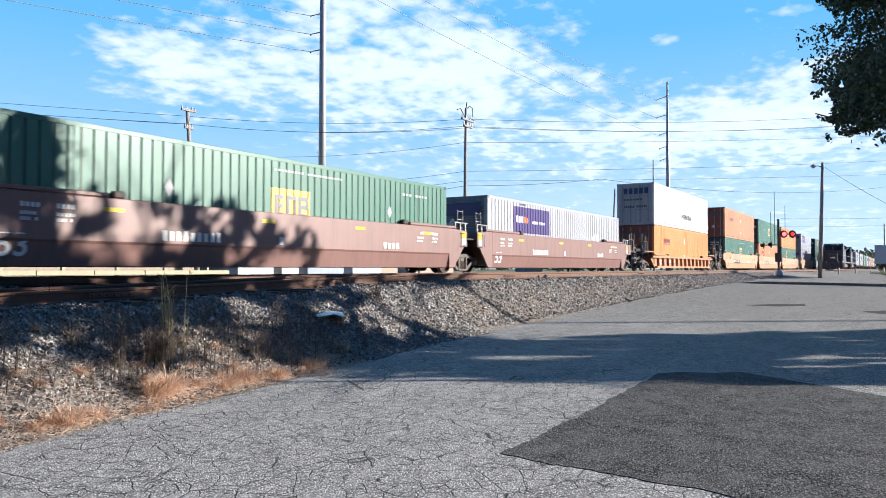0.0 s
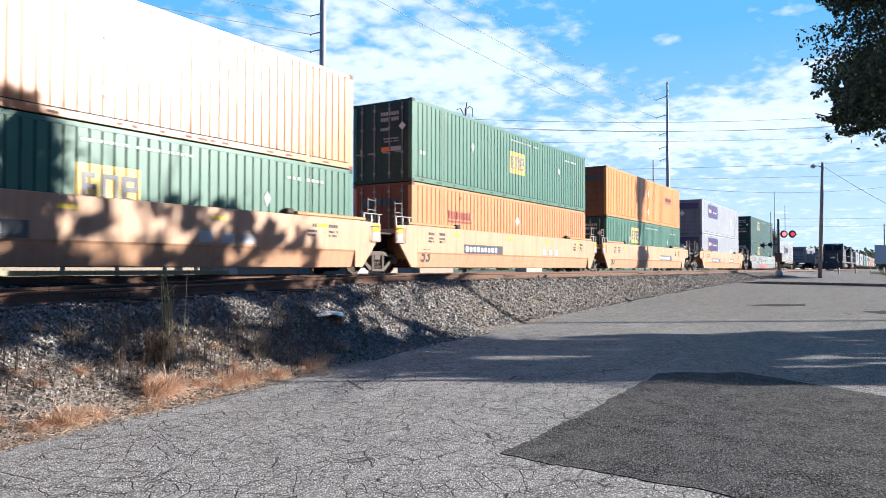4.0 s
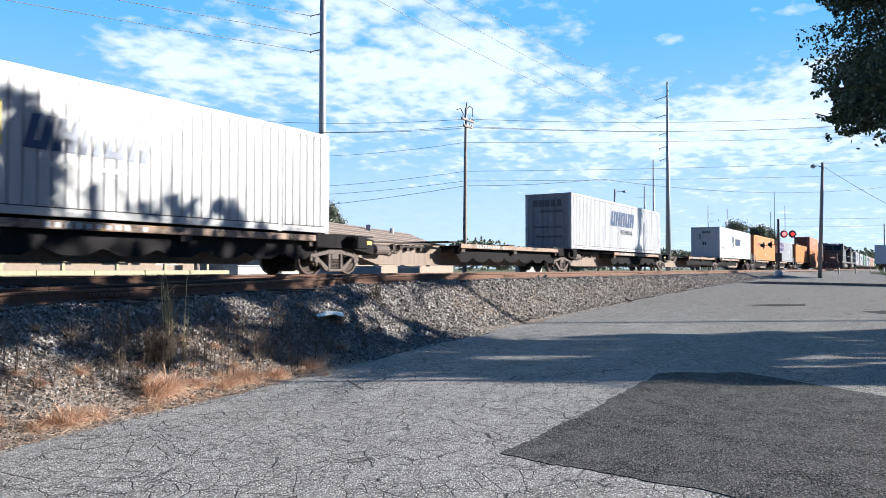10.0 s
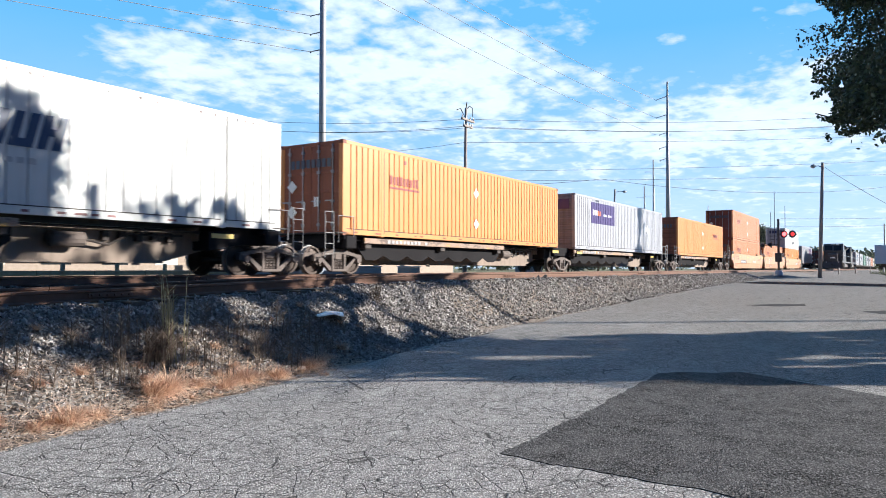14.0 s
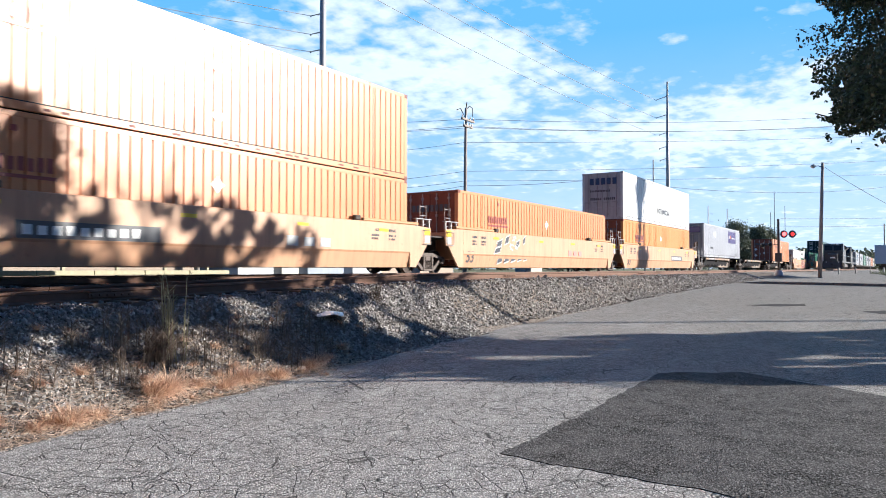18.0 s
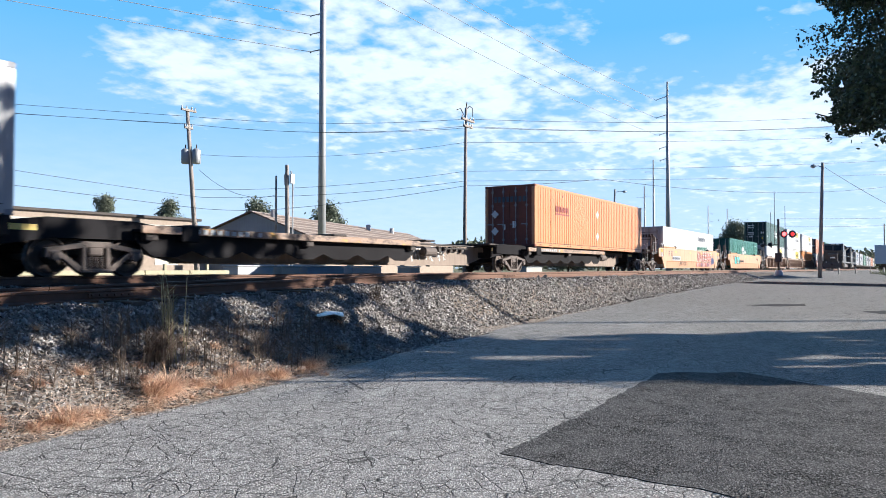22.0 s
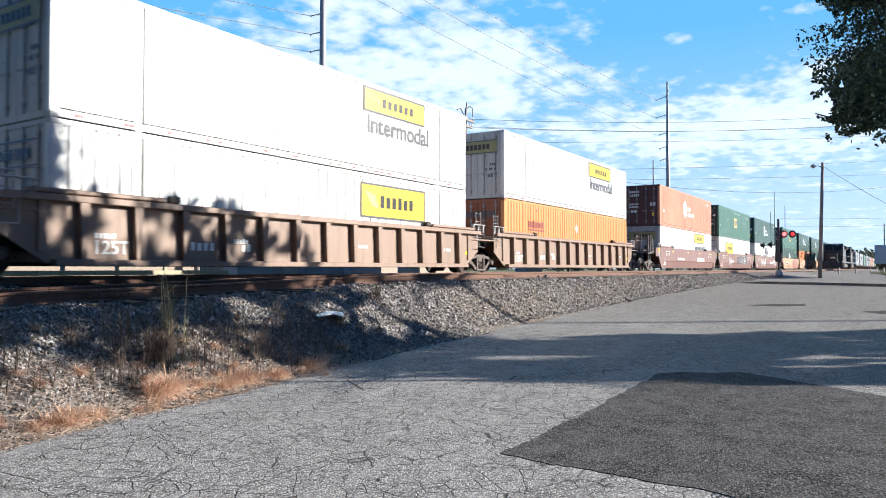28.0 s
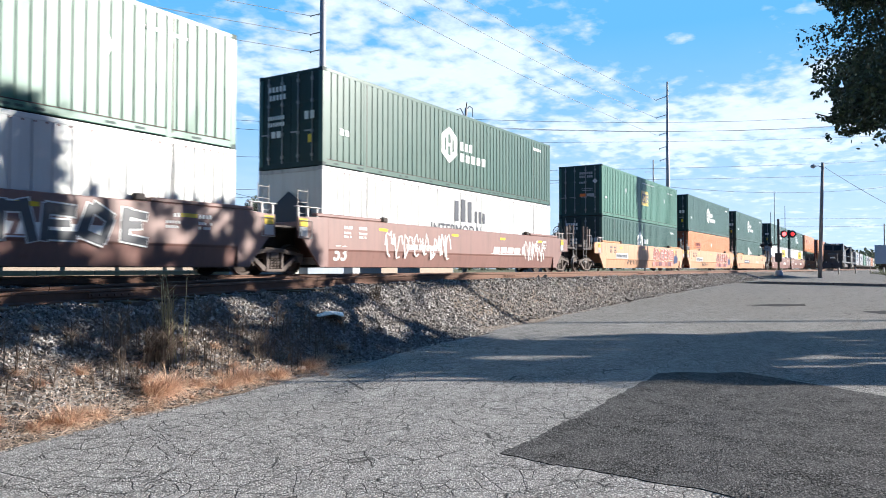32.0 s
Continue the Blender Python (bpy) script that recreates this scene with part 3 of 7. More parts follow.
def container(colour, side, front, marks, label):
    """A 53-foot container, its base centre at the origin, its near side towards -y."""
    key = (colour.name, side, front, marks)
    if key in TEMPLATES:
        return copy_thing(TEMPLATES[key], Matrix())
    th = thing("container", (0, 0, 0), label, "container", "containers on the train")
    TEMPLATES[key] = th
    shaded_paint = SHADED_ENDS[colour.name]
    part("side_wall", side_mesh(side, -1), colour, th)
    part("side_wall", side_mesh(side, 1), colour, th)
    part("roof", shared("cont_roof", lambda: ribbed(Buf(), -HX + 0.1, HX - 0.1, -HW + 0.05, HW - 0.05, 0, -1, 0.4).moved(pose(0, 0, CONT_H - 0.035, -90))), colour, th)
    part("floor", shared("cont_floor", lambda: Buf().box(-HX + 0.05, HX - 0.05, -HW + 0.04, HW - 0.04, 0.05, 0.16)), GRIME, th)
    for s in (-1, 1):
        part("top_rail", shared("cont_top", lambda: Buf().box(-HX + 0.09, HX - 0.09, -0.04, 0.04, CONT_H - 0.115, CONT_H - 0.005, 0.01)), colour, th, at=(0, s * (HW - 0.04), 0))
        part("bottom_rail", shared("cont_bot", lambda: Buf().box(-HX + 0.09, HX - 0.09, -0.035, 0.035, 0.03, 0.19, 0.01)), colour, th, at=(0, s * (HW - 0.036), 0))
        for e in (-1, 1):
            part("corner_post", shared("cont_post", lambda: Buf().box(-0.09, 0.09, -0.08, 0.08, 0.11, CONT_H - 0.11, 0.012)), colour, th, at=(e * (HX - 0.09), s * (HW - 0.08), 0))
            part("lift_post", shared("cont_lift", lambda: Buf().box(-0.075, 0.075, -0.025, 0.025, 0.10, CONT_H - 0.09, 0.008)), colour, th, at=(POSTS[(e + 1) // 2], s * (HW - 0.021), 0))
            for z in (0, CONT_H - 0.12):
                cm = shared("cont_cast", lambda: Buf().box(-0.09, 0.09, -0.08, 0.08, 0, 0.12, 0.01))
                part("corner_casting", cm, shaded_paint, th, at=(e * (HX - 0.09), s * (HW - 0.078), z))
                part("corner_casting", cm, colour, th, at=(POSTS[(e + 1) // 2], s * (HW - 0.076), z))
    part("sill", shared("cont_sill", lambda: Buf().box(-0.05, 0.05, -HW + 0.12, HW - 0.12, 0.02, 0.18, 0.01)), shaded_paint, th, at=(-HX + 0.07, 0, 0))
    part("header", shared("cont_head", lambda: Buf().box(-0.05, 0.05, -HW + 0.12, HW - 0.12, CONT_H - 0.13, CONT_H - 0.01, 0.01)), shaded_paint, th, at=(-HX + 0.07, 0, 0))
    if front == "doors":
        for s in (-1, 1):
            d = part("door", shared("cont_door", door_mesh), shaded_paint, th, at=(-HX + 0.07, s * 0.605, 0))
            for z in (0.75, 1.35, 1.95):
                part("door_rib", shared("cont_door_rib", lambda: Buf().box(-0.045, -0.028, -0.52, 0.52, -0.03, 0.03, 0.006)), shaded_paint, d, at=(0, 0, z))
            for q in (-0.28, 0.28):
                part("lock_rod", shared("cont_rod", rod_mesh), ROD, d, at=(-0.06, q, 0))
    else:
        # Panelled fronts take the shaded copy, smooth ones the plain paint.
        part("front_wall", shared("cont_front_" + front, front_mesh if front == "panelled" else smooth_front), shaded_paint if front == "panelled" else colour, th, at=(-HX + 0.05, 0, 0))
    part("rear_wall", shared("cont_front_smooth", smooth_front), colour, th, at=(HX - 0.02, 0, 0), turn=pose(0, 0, 0, 0, 0, 180))
    part("post_seam", shared("cont_seam", seam_mesh), GRIME, th)
    tagged(part("rail_marking", shared("cont_marks_%s" % (side != "ribbed"), lambda: rail_marks(side != "ribbed")), RAIL_MARK if side != "ribbed" else shaded_paint, th), kind="stuff")
    MARKS[marks](th)
    return th


def end_diamond(th, y, z, mat=WHITE_INK, r=0.2):
    part("placard", Buf().prism([(y - r, z), (y, z - r), (y + r, z), (y, z + r)], -HX - 0.03, -HX - 0.02, "x"), mat, th, "white diamond placard")


def end_bars(th, rows, mat=WHITE_INK, seed=3):
    """Small writing on the front end."""
    rnd = random.Random(seed)
    b = Buf()
    for y0, y1, z, h in rows:
        n = max(2, int((y1 - y0) / (h * 0.8)))
        w = (y1 - y0) / n
        for i in range(n):
            if rnd.random() < 0.9:
                b.box(-HX - 0.034, -HX - 0.026, y0 + i * w, y0 + i * w + w * 0.7, z, z + h)
    tagged(part("markings", b, mat, th), kind="stuff")


def emp_sign(th, x, z):
    sign("sign", th, x, x + 1.5, z, z + 0.95, FADED_YELLOW, label="faded yellow square sign")
    b = Buf()
    for x0, kind in ((0.14, 0), (0.58, 1), (1.04, 2)):
        b.box(x + x0, x + x0 + 0.10, -HW - 0.012, -HW - 0.004, z + 0.2, z + 0.76)
        for k in (0.2, 0.43, 0.66) if kind != 1 else (0.66,):
            b.box(x + x0 + 0.10, x + x0 + 0.30, -HW - 0.012, -HW - 0.004, z + k, z + k + 0.10)
        if kind:
            b.box(x + x0 + 0.30, x + x0 + 0.38, -HW - 0.012, -HW - 0.004, z + (0.2 if kind == 1 else 0.43), z + 0.76)
    tagged(part("sign_letters", b, SIGN_INK, th), kind="stuff")


def emp_rest(th):
    bar_row("markings", th, -0.6, 2.2, 2.52, 0.07, SILVER_INK, 22)
    bar_row("markings", th, 5.3, 7.0, 2.35, 0.09, SILVER_INK, 9, seed=4)
    bar_row("markings", th, -7.6, -7.2, 1.0, 0.14, SILVER_INK, 2, seed=7)
    for x in (-3.9, 4.55):
        part("placard", Buf().prism([(x - 0.12, 1.75), (x, 1.53), (x + 0.12, 1.75), (x, 1.97)], -HW - 0.012, -HW - 0.004), SILVER_INK, th, "pale diamond placard")
    end_bars(th, [(-0.75, 0.05, 2.36, 0.13), (-0.75, 0.05, 2.16, 0.13), (-0.3, 0.05, 1.84, 0.10), (-0.75, -0.1, 1.52, 0.05), (-0.75, -0.1, 1.42, 0.05), (0.85, 1.05, 1.1, 0.16)], SILVER_INK)
    end_diamond(th, -0.9, 1.95, WHITE_INK, 0.15)
    part("placard", Buf().box(-HX - 0.034, -HX - 0.026, -0.35, 0.0, 1.1, 1.26), ORANGE_INK, th, "small orange placard")
    part("placard", Buf().box(-HX - 0.034, -HX - 0.026, -0.85, -0.4, 1.1, 1.26), SILVER_INK, th)


def m_emp(th):
    emp_sign(th, -0.72, 1.12)
    emp_rest(th)


def m_emp_front(th):
    emp_sign(th, -3.6, 1.52)
    emp_rest(th)


def m_group(th):
    hexa = [(math.cos(math.pi / 6 + i * math.pi / 3), math.sin(math.pi / 6 + i * math.pi / 3)) for i in range(6)]
    b = Buf()
    for i in range(6):
        a, c = hexa[i], hexa[(i + 1) % 6]
        q = [(-1.1 + 0.62 * k * p[0], 1.6 + 0.68 * k * p[1]) for p, k in ((a, 1), (c, 1), (c, 0.62), (a, 0.62))]
        b.prism(q, -HW - 0.012, -HW - 0.004)
    b.box(-1.3, -1.2, -HW - 0.012, -HW - 0.004, 1.25, 1.95).box(-1.0, -0.9, -HW - 0.012, -HW - 0.004, 1.25, 1.95).box(-1.2, -1.0, -HW - 0.012, -HW - 0.004, 1.55, 1.65)
    tagged(part("emblem", b, WHITE_INK, th, "white hexagon emblem"), kind="stuff")
    bar_row("markings", th, -0.3, 0.7, 1.5, 0.34, WHITE_INK, 3)
    bar_row("markings", th, -0.3, 1.8, 1.08, 0.32, WHITE_INK, 5, seed=6)
    bar_row("markings", th, -7.3, -6.8, 1.0, 0.2, WHITE_INK, 2)
    bar_row("markings", th, 6.2, 7.0, 2.4, 0.14, WHITE_INK, 6)
    end_bars(th, [(0.15, 0.9, 2.35, 0.16), (0.15, 1.0, 2.1, 0.16), (-1.0, -0.55, 1.4, 0.24), (0.2, 0.9, 1.5, 0.12), (0.2, 0.9, 1.3, 0.12), (0.35, 0.8, 0.95, 0.2)], WHITE_INK)
    end_bars(th, [(-0.9, -0.5, 0.7, 0.25)], YELLOW, 8)


def name_row(th, x0, x1):
    bar_row("sign", th, x0, x1, 1.76, 0.3, MAROON_INK, 9)
    sign("underline", th, x0, x1, 1.62, 1.69, MAROON_INK, y=-HW - 0.004, follow=False)
    for z in (1.95, 0.75):
        part("placard", Buf().prism([(-0.2, z), (0.0, z - 0.21), (0.2, z), (0.0, z + 0.21)], -HW - 0.012, -HW - 0.004), WHITE_INK, th, "white diamond placard")


def m_orange(th):
    name_row(th, -5.7, -4.0)
    bar_row("markings", th, -5.3, -4.7, 2.5, 0.14, MAROON_INK, 3, seed=2)
    end_bars(th, [(-0.85, 0.85, 2.1, 0.26)], GREY_INK)
    end_diamond(th, 0.75, 1.55)
    end_diamond(th, 0.75, 0.75)
    end_bars(th, [(-0.35, -0.15, 0.9, 0.3), (0.2, 0.36, 0.8, 0.26)], WHITE_INK, 5)


def m_orange_rear(th):
    name_row(th, 4.1, 5.8)
    end_bars(th, [(-0.85, 0.85, 2.1, 0.26)], GREY_INK)


def purple_sign(th, x0, x1):
    sign("sign", th, x0, x1, 1.47, 2.62, PURPLE, label="purple rectangular sign")
    w = x1 - x0
    bar_row("sign_letters", th, x0 + 0.07 * w, x0 + 0.27 * w, 1.92, 0.30, WHITE_INK, 3)
    bar_row("sign_letters", th, x0 + 0.28 * w, x0 + 0.40 * w, 1.92, 0.28, ORANGE_INK, 2)
    bar_row("sign_letters", th, x0 + 0.5 * w, x0 + 0.86 * w, 1.92, 0.13, WHITE_INK, 9, seed=5)


def purple_end(th):
    part("sign", Buf().box(-HX - 0.04, -HX - 0.03, -1.0, 1.0, 2.1, 2.6), PURPLE, th)
    end_bars(th, [(0.3, 0.75, 2.22, 0.26)], WHITE_INK, 6)
    for y in (0.35, 0.8):
        end_diamond(th, y, 1.75, r=0.24)


def pair_of_diamonds(th, x, z):
    for k in (0, 0.56):
        part("placard", Buf().prism([(x + k - 0.24, z), (x + k, z - 0.3), (x + k + 0.24, z), (x + k, z + 0.3)], -HW - 0.012, -HW - 0.004), WHITE_INK, th, "white diamond placard")


def m_purple_front(th):
    purple_sign(th, -5.75, -1.95)
    purple_end(th)
    pair_of_diamonds(th, 3.9, 1.55)
    bar_row("markings", th, -5.4, -4.5, 2.68, 0.1, GREY_INK, 6, seed=2)


def m_purple_rear(th):
    purple_sign(th, 2.2, 5.9)
    purple_end(th)
    pair_of_diamonds(th, -4.1, 2.05)
    bar_row("markings", th, -5.6, -4.4, 0.75, 0.2, GREY_INK, 6)
    bar_row("markings", th, 5.4, 6.6, 0.3, 0.15, GREY_INK, 7, seed=9)


def slanted(th, x0, x1, z0, h, mat, n=5):
    """A row of slanted open blocks for a name."""
    b = Buf()
    st = (x1 - x0 - h * 0.25) / n
    w = st * 0.84
    y0, y1 = -HW - 0.012, -HW - 0.004
    for i in range(n):
        x = x0 + i * st
        lean = lambda px, pz: (px + pz * 0.25, z0 + pz)
        for f0, f1, g0, g1 in ((0.0, 0.36, 0.0, 1.0), (0.62, 1.0, 0.0, 1.0), (0.36, 0.62, (0.0, 0.4, 0.78)[i % 3] * 1.0, (0.24, 0.62, 1.0)[i % 3])):
            b.prism([lean(x + f0 * w, g0 * h), lean(x + f1 * w, g0 * h), lean(x + f1 * w, g1 * h), lean(x + f0 * w, g1 * h)], y0, y1)
    tagged(part("sign", b, mat, th, "slate blue slanted name blocks"), kind="stuff")


def m_badge(th):
    b = Buf()
    for i in range(3):
        x = -2.3 + i * 0.4
        b.prism([(x, 1.5 - 0.2 * i), (x + 0.26, 1.55 - 0.2 * i), (x + 0.26, 2.2), (x, 2.2)], -HW - 0.012, -HW - 0.004)
        b.prism([(x + 0.15, 1.05 + 0.12 * i), (x + 0.38, 1.05 + 0.12 * i), (x + 0.38, 1.35 + 0.1 * i), (x + 0.15, 1.2 + 0.1 * i)], -HW - 0.012, -HW - 0.004)
    tagged(part("emblem", b, SLATE_INK, th, "striped slate emblem"), kind="stuff")
    part("emblem_stripe", Buf().prism([(-1.3, 1.3), (-1.1, 1.3), (-1.1, 2.15), (-1.3, 2.15)], -HW - 0.016, -HW - 0.012), YELLOW, th)
    slanted(th, -0.7, 2.25, 1.32, 0.68, SLATE_INK)
    bar_row("markings", th, -0.4, 1.6, 1.0, 0.12, SILVER_INK, 9)
    bar_row("markings", th, -6.9, -6.4, 0.85, 0.28, GREY_INK, 3, seed=3)
    end_bars(th, [(-0.45, 0.3, 2.3, 0.2), (-0.1, 0.3, 1.2, 0.3), (0.42, 0.55, 1.75, 0.5)], GREY_INK)


def m_old_name(th):
    slanted(th, -2.2, 2.3, 1.5, 0.85, SLATE_INK)
    part("word", lettering("intermodal_small", "INTERMODAL", 0.36), GREY_INK, th, at=(-0.45, -HW - 0.006, 1.05))
    end_bars(th, [(-0.75, 0.9, 2.2, 0.36)], GREY_INK)
    end_bars(th, [(-0.8, 0.4, 1.9, 0.12), (-0.8, 0.8, 1.1, 0.1), (-0.8, 0.7, 0.6, 0.1)], GREY_INK, 7)


def m_white_worn(th):
    part("word", lettering("intermodal_mid", "INTERMODAL", 0.5), GREY_INK, th, at=(-0.8, -HW - 0.006, 0.80))
    end_bars(th, [(-0.9, 0.9, 2.15, 0.4)], BLUE_INK)
    end_bars(th, [(-0.5, 0.8, 1.7, 0.12), (-0.8, 0.8, 1.2, 0.15)], GREY_INK, 9)


def yellow_box(th, x0, x1, z0, z1):
    b = Buf().box(x0, x1, -HW - 0.012, -HW - 0.004, z0, z1)
    part("sign", b, YELLOW, th, "yellow name sign with a dark border")
    t = 0.06
    for a, c, d, e in ((x0, x1, z0, z0 + t), (x0, x1, z1 - t, z1), (x0, x0 + t, z0 + t, z1 - t), (x1 - t, x1, z0 + t, z1 - t)):
        part("sign_border", Buf().box(a, c, -HW - 0.017, -HW - 0.012, d, e), GREY_INK, th)
    bar_row("sign_letters", th, x0 + 0.28 * (x1 - x0), x0 + 0.82 * (x1 - x0), z0 + 0.32 * (z1 - z0), 0.36 * (z1 - z0), BLACK_INK, 6, y=-HW - 0.008)
    part("sign_wing", Buf().prism([(x0 + 0.2, z1 - 0.25), (x0 + 0.7, z1 - 0.35), (x0 + 0.95, z0 + 0.3), (x0 + 0.55, z0 + 0.4)], -HW - 0.016, -HW - 0.012), OLIVE_INK, th)


def white_end(th, band=None):
    if band:
        part("end_sign", Buf().box(-HX - 0.026, -HX - 0.02, -0.95, 0.95, 1.99, 2.47), band, th, "olive yellow end sign")
    for z in (1.95, 2.47):
        part("end_sign_border", Buf().box(-HX - 0.034, -HX - 0.028, -0.95, 0.95, z, z + 0.04), GREY_INK, th)
    end_bars(th, [(-0.6, 0.6, 2.12, 0.22)], BLACK_INK, 4)
    end_bars(th, [(-0.9, -0.5, 1.4, 0.1), (-0.9, -0.4, 1.2, 0.1), (-0.9, -0.5, 0.9, 0.14)], GREY_INK, 5)


def m_box_sign(th):
    yellow_box(th, 1.65, 5.25, 1.5, 2.6)
    part("word", lettering("intermodal", "Intermodal", 0.80), GREY_INK, th, at=(1.95, -HW - 0.006, 0.78))
    white_end(th)


def m_box_front(th):
    yellow_box(th, -5.1, -1.5, 1.33, 2.43)
    white_end(th)


def m_wide_sign(th):
    yellow_box(th, 1.8, 5.2, 1.96, 2.74)
    part("word", lettering("intermodal", "Intermodal", 0.80), GREY_INK, th, at=(1.95, -HW - 0.006, 1.32))
    white_end(th, OLIVE_INK)


def m_faded_sign(th):
    bar_row("sign_letters", th, 2.3, 4.9, 2.15, 0.36, GREY_INK, 7, y=-HW - 0.002)
    part("word", lettering("intermodal", "Intermodal", 0.80), GREEN_INK, th, at=(1.95, -HW - 0.006, 1.32))
    white_end(th)


def m_block_word(th):
    bar_row("sign", th, -1.7, 0.75, 1.68, 0.9, GREY_INK, 5, seed=2)
    bar_row("sign", th, 0.8, 1.75, 1.68, 0.5, GREY_INK, 3, seed=3)
    part("word", lettering("intermodal_caps", "INTERMODAL", 0.62), GREY_INK, th, at=(-2.35, -HW - 0.006, 1.12))
    part("front_mark", Buf().prism([(-0.9, 0.9), (0.9, 0.9), (0.9, 1.6), (0, 2.2), (-0.9, 1.6)], -HX - 0.035, -HX - 0.028, "x"), BLACK_INK, th)


def m_none(th):
    bar_row("markings", th, -5.9, -5.4, 2.3, 0.15, GREY_INK, 3)


MARKS = {"emp": m_emp, "group": m_group, "orange": m_orange, "orange_rear": m_orange_rear, "purple_front": m_purple_front, "purple_rear": m_purple_rear, "badge": m_badge,
         "old_name": m_old_name, "worn": m_white_worn, "box_sign": m_box_sign, "wide_sign": m_wide_sign, "faded_sign": m_faded_sign, "block_word": m_block_word, "emp_front": m_emp_front, "box_front": m_box_front, "none": m_none}


# ---- railway cars ----
WHEEL_R, AXLE = 0.42, 0.89
WHEELS = []


def wheelset_mesh():
    b = Buf().lathe([(0.07, -0.98), (0.07, -0.80), (0.075, -0.80), (0.075, 0.80), (0.07, 0.80), (0.07, 0.98)], seg=10)
    for s in (-1, 1):
        prof = [(0.11, 0.82), (0.13, 0.82), (0.16, 0.775), (0.33, 0.755), (0.355, 0.80), (0.415, 0.80), (0.42, 0.74), (0.42, 0.70), (0.448, 0.69), (0.448, 0.665), (0.355, 0.665), (0.33, 0.70), (0.13, 0.70), (0.11, 0.68)]
        b.lathe([(r, s * a) for r, a in prof], seg=24)
        for k in range(3):
            a = k * 2.09
            b.box(0.2 * math.cos(a) - 0.025, 0.2 * math.cos(a) + 0.025, s * 0.77 - 0.012, s * 0.77 + 0.012, 0.2 * math.sin(a) - 0.025, 0.2 * math.sin(a) + 0.025)
    return b


def side_frame_mesh():
    """Cast side frame of a three-piece truck, with its windows open."""
    b = Buf()
    for s in (-1, 1):
        b.prism([(s * 0.30, 0.72), (s * 1.08, 0.58), (s * 1.10, 0.40), (s * 0.98, 0.40), (s * 0.92, 0.52), (s * 0.34, 0.60)], -0.07, 0.07)
        b.prism([(s * 0.92, 0.54), (s * 0.80, 0.54), (s * 0.30, 0.20), (s * 0.30, 0.10), (s * 0.42, 0.12)], -0.06, 0.06)
        b.box(s * 0.27 - 0.05, s * 0.27 + 0.05, -0.08, 0.08, 0.16, 0.68, 0.01)
        b.box(s * AXLE - 0.13, s * AXLE + 0.13, -0.10, 0.07, 0.34, 0.54, 0.03)
        b.lathe([(0.09, -0.13), (0.10, -0.11), (0.10, -0.08)], seg=10)
        b.v[-30:] = [(x + s * AXLE, y, z + 0.42) for x, y, z in b.v[-30:]]
    b.box(-0.34, 0.34, -0.09, 0.09, 0.08, 0.17, 0.02).box(-0.36, 0.36, -0.07, 0.07, 0.60, 0.74, 0.02)
    return b


def spring_mesh():
    b = Buf()
    for x in (-0.13, 0.0, 0.13):
        path = [(x + 0.052 * math.cos(k * 0.9), 0.052 * math.sin(k * 0.9), 0.17 + 0.25 * k / 42) for k in range(43)]
        b.tube(path, 0.014, 5)
    return b


def polish(me):
    """Bright worn treads on the wheels."""
    if len(me.materials) > 1:
        return
    me.materials.append(TREAD)
    for p in me.polygons:
        r = [math.hypot(me.vertices[i].co.x, me.vertices[i].co.z) for i in p.vertices]
        if min(r) > 0.405:
            p.material_index = 1


def truck(parent, x):
    bol = part("truck", shared("bolster", lambda: Buf().box(-0.17, 0.17, -1.05, 1.05, 0.44, 0.66, 0.03).box(-0.25, 0.25, -0.25, 0.25, 0.60, 0.78, 0.03).box(-0.6, -0.5, -0.8, 0.8, 0.3, 0.42).box(0.5, 0.6, -0.8, 0.8, 0.3, 0.42)),
               TRUCK_STEEL, parent, "dusty three-piece truck with coil springs", at=(x, 0, 0))
    for s in (-1, 1):
        part("side_frame", shared("side_frame", side_frame_mesh), TRUCK_STEEL, bol, at=(0, s * 0.99, 0), turn=pose(0, 0, 0, 0, 0, 0 if s < 0 else 180))
        part("spring", shared("springs", spring_mesh), TRUCK_STEEL, bol, at=(0, s * 0.99, 0))
        w = part("wheelset", shared("wheelset", wheelset_mesh), WHEEL_STEEL, bol, at=(s * AXLE, 0, WHEEL_R))
        polish(w.data)
        WHEELS.append((w, s))
    return bol


def ladder_mesh(h):
    b = Buf()
    for x in (-0.19, 0.19):
        b.tube([(x, 0, 0), (x, 0, h)], 0.014, 6)
    z = 0.1
    while z < h:
        b.tube([(-0.19, 0, z), (0.19, 0, z)], 0.011, 6)
        z += 0.31
    return b


def brake_wheel_mesh():
    b = Buf()
    ring = [(0, 0.28 * math.cos(a * math.pi / 8), 0.28 * math.sin(a * math.pi / 8)) for a in range(17)]
    b.tube(ring, 0.018, 6, False)
    for a in range(4):
        b.tube([(0, 0, 0), (0.03, 0.28 * math.cos(a * math.pi / 2 + 0.4), 0.28 * math.sin(a * math.pi / 2 + 0.4))], 0.014, 5)
    return b


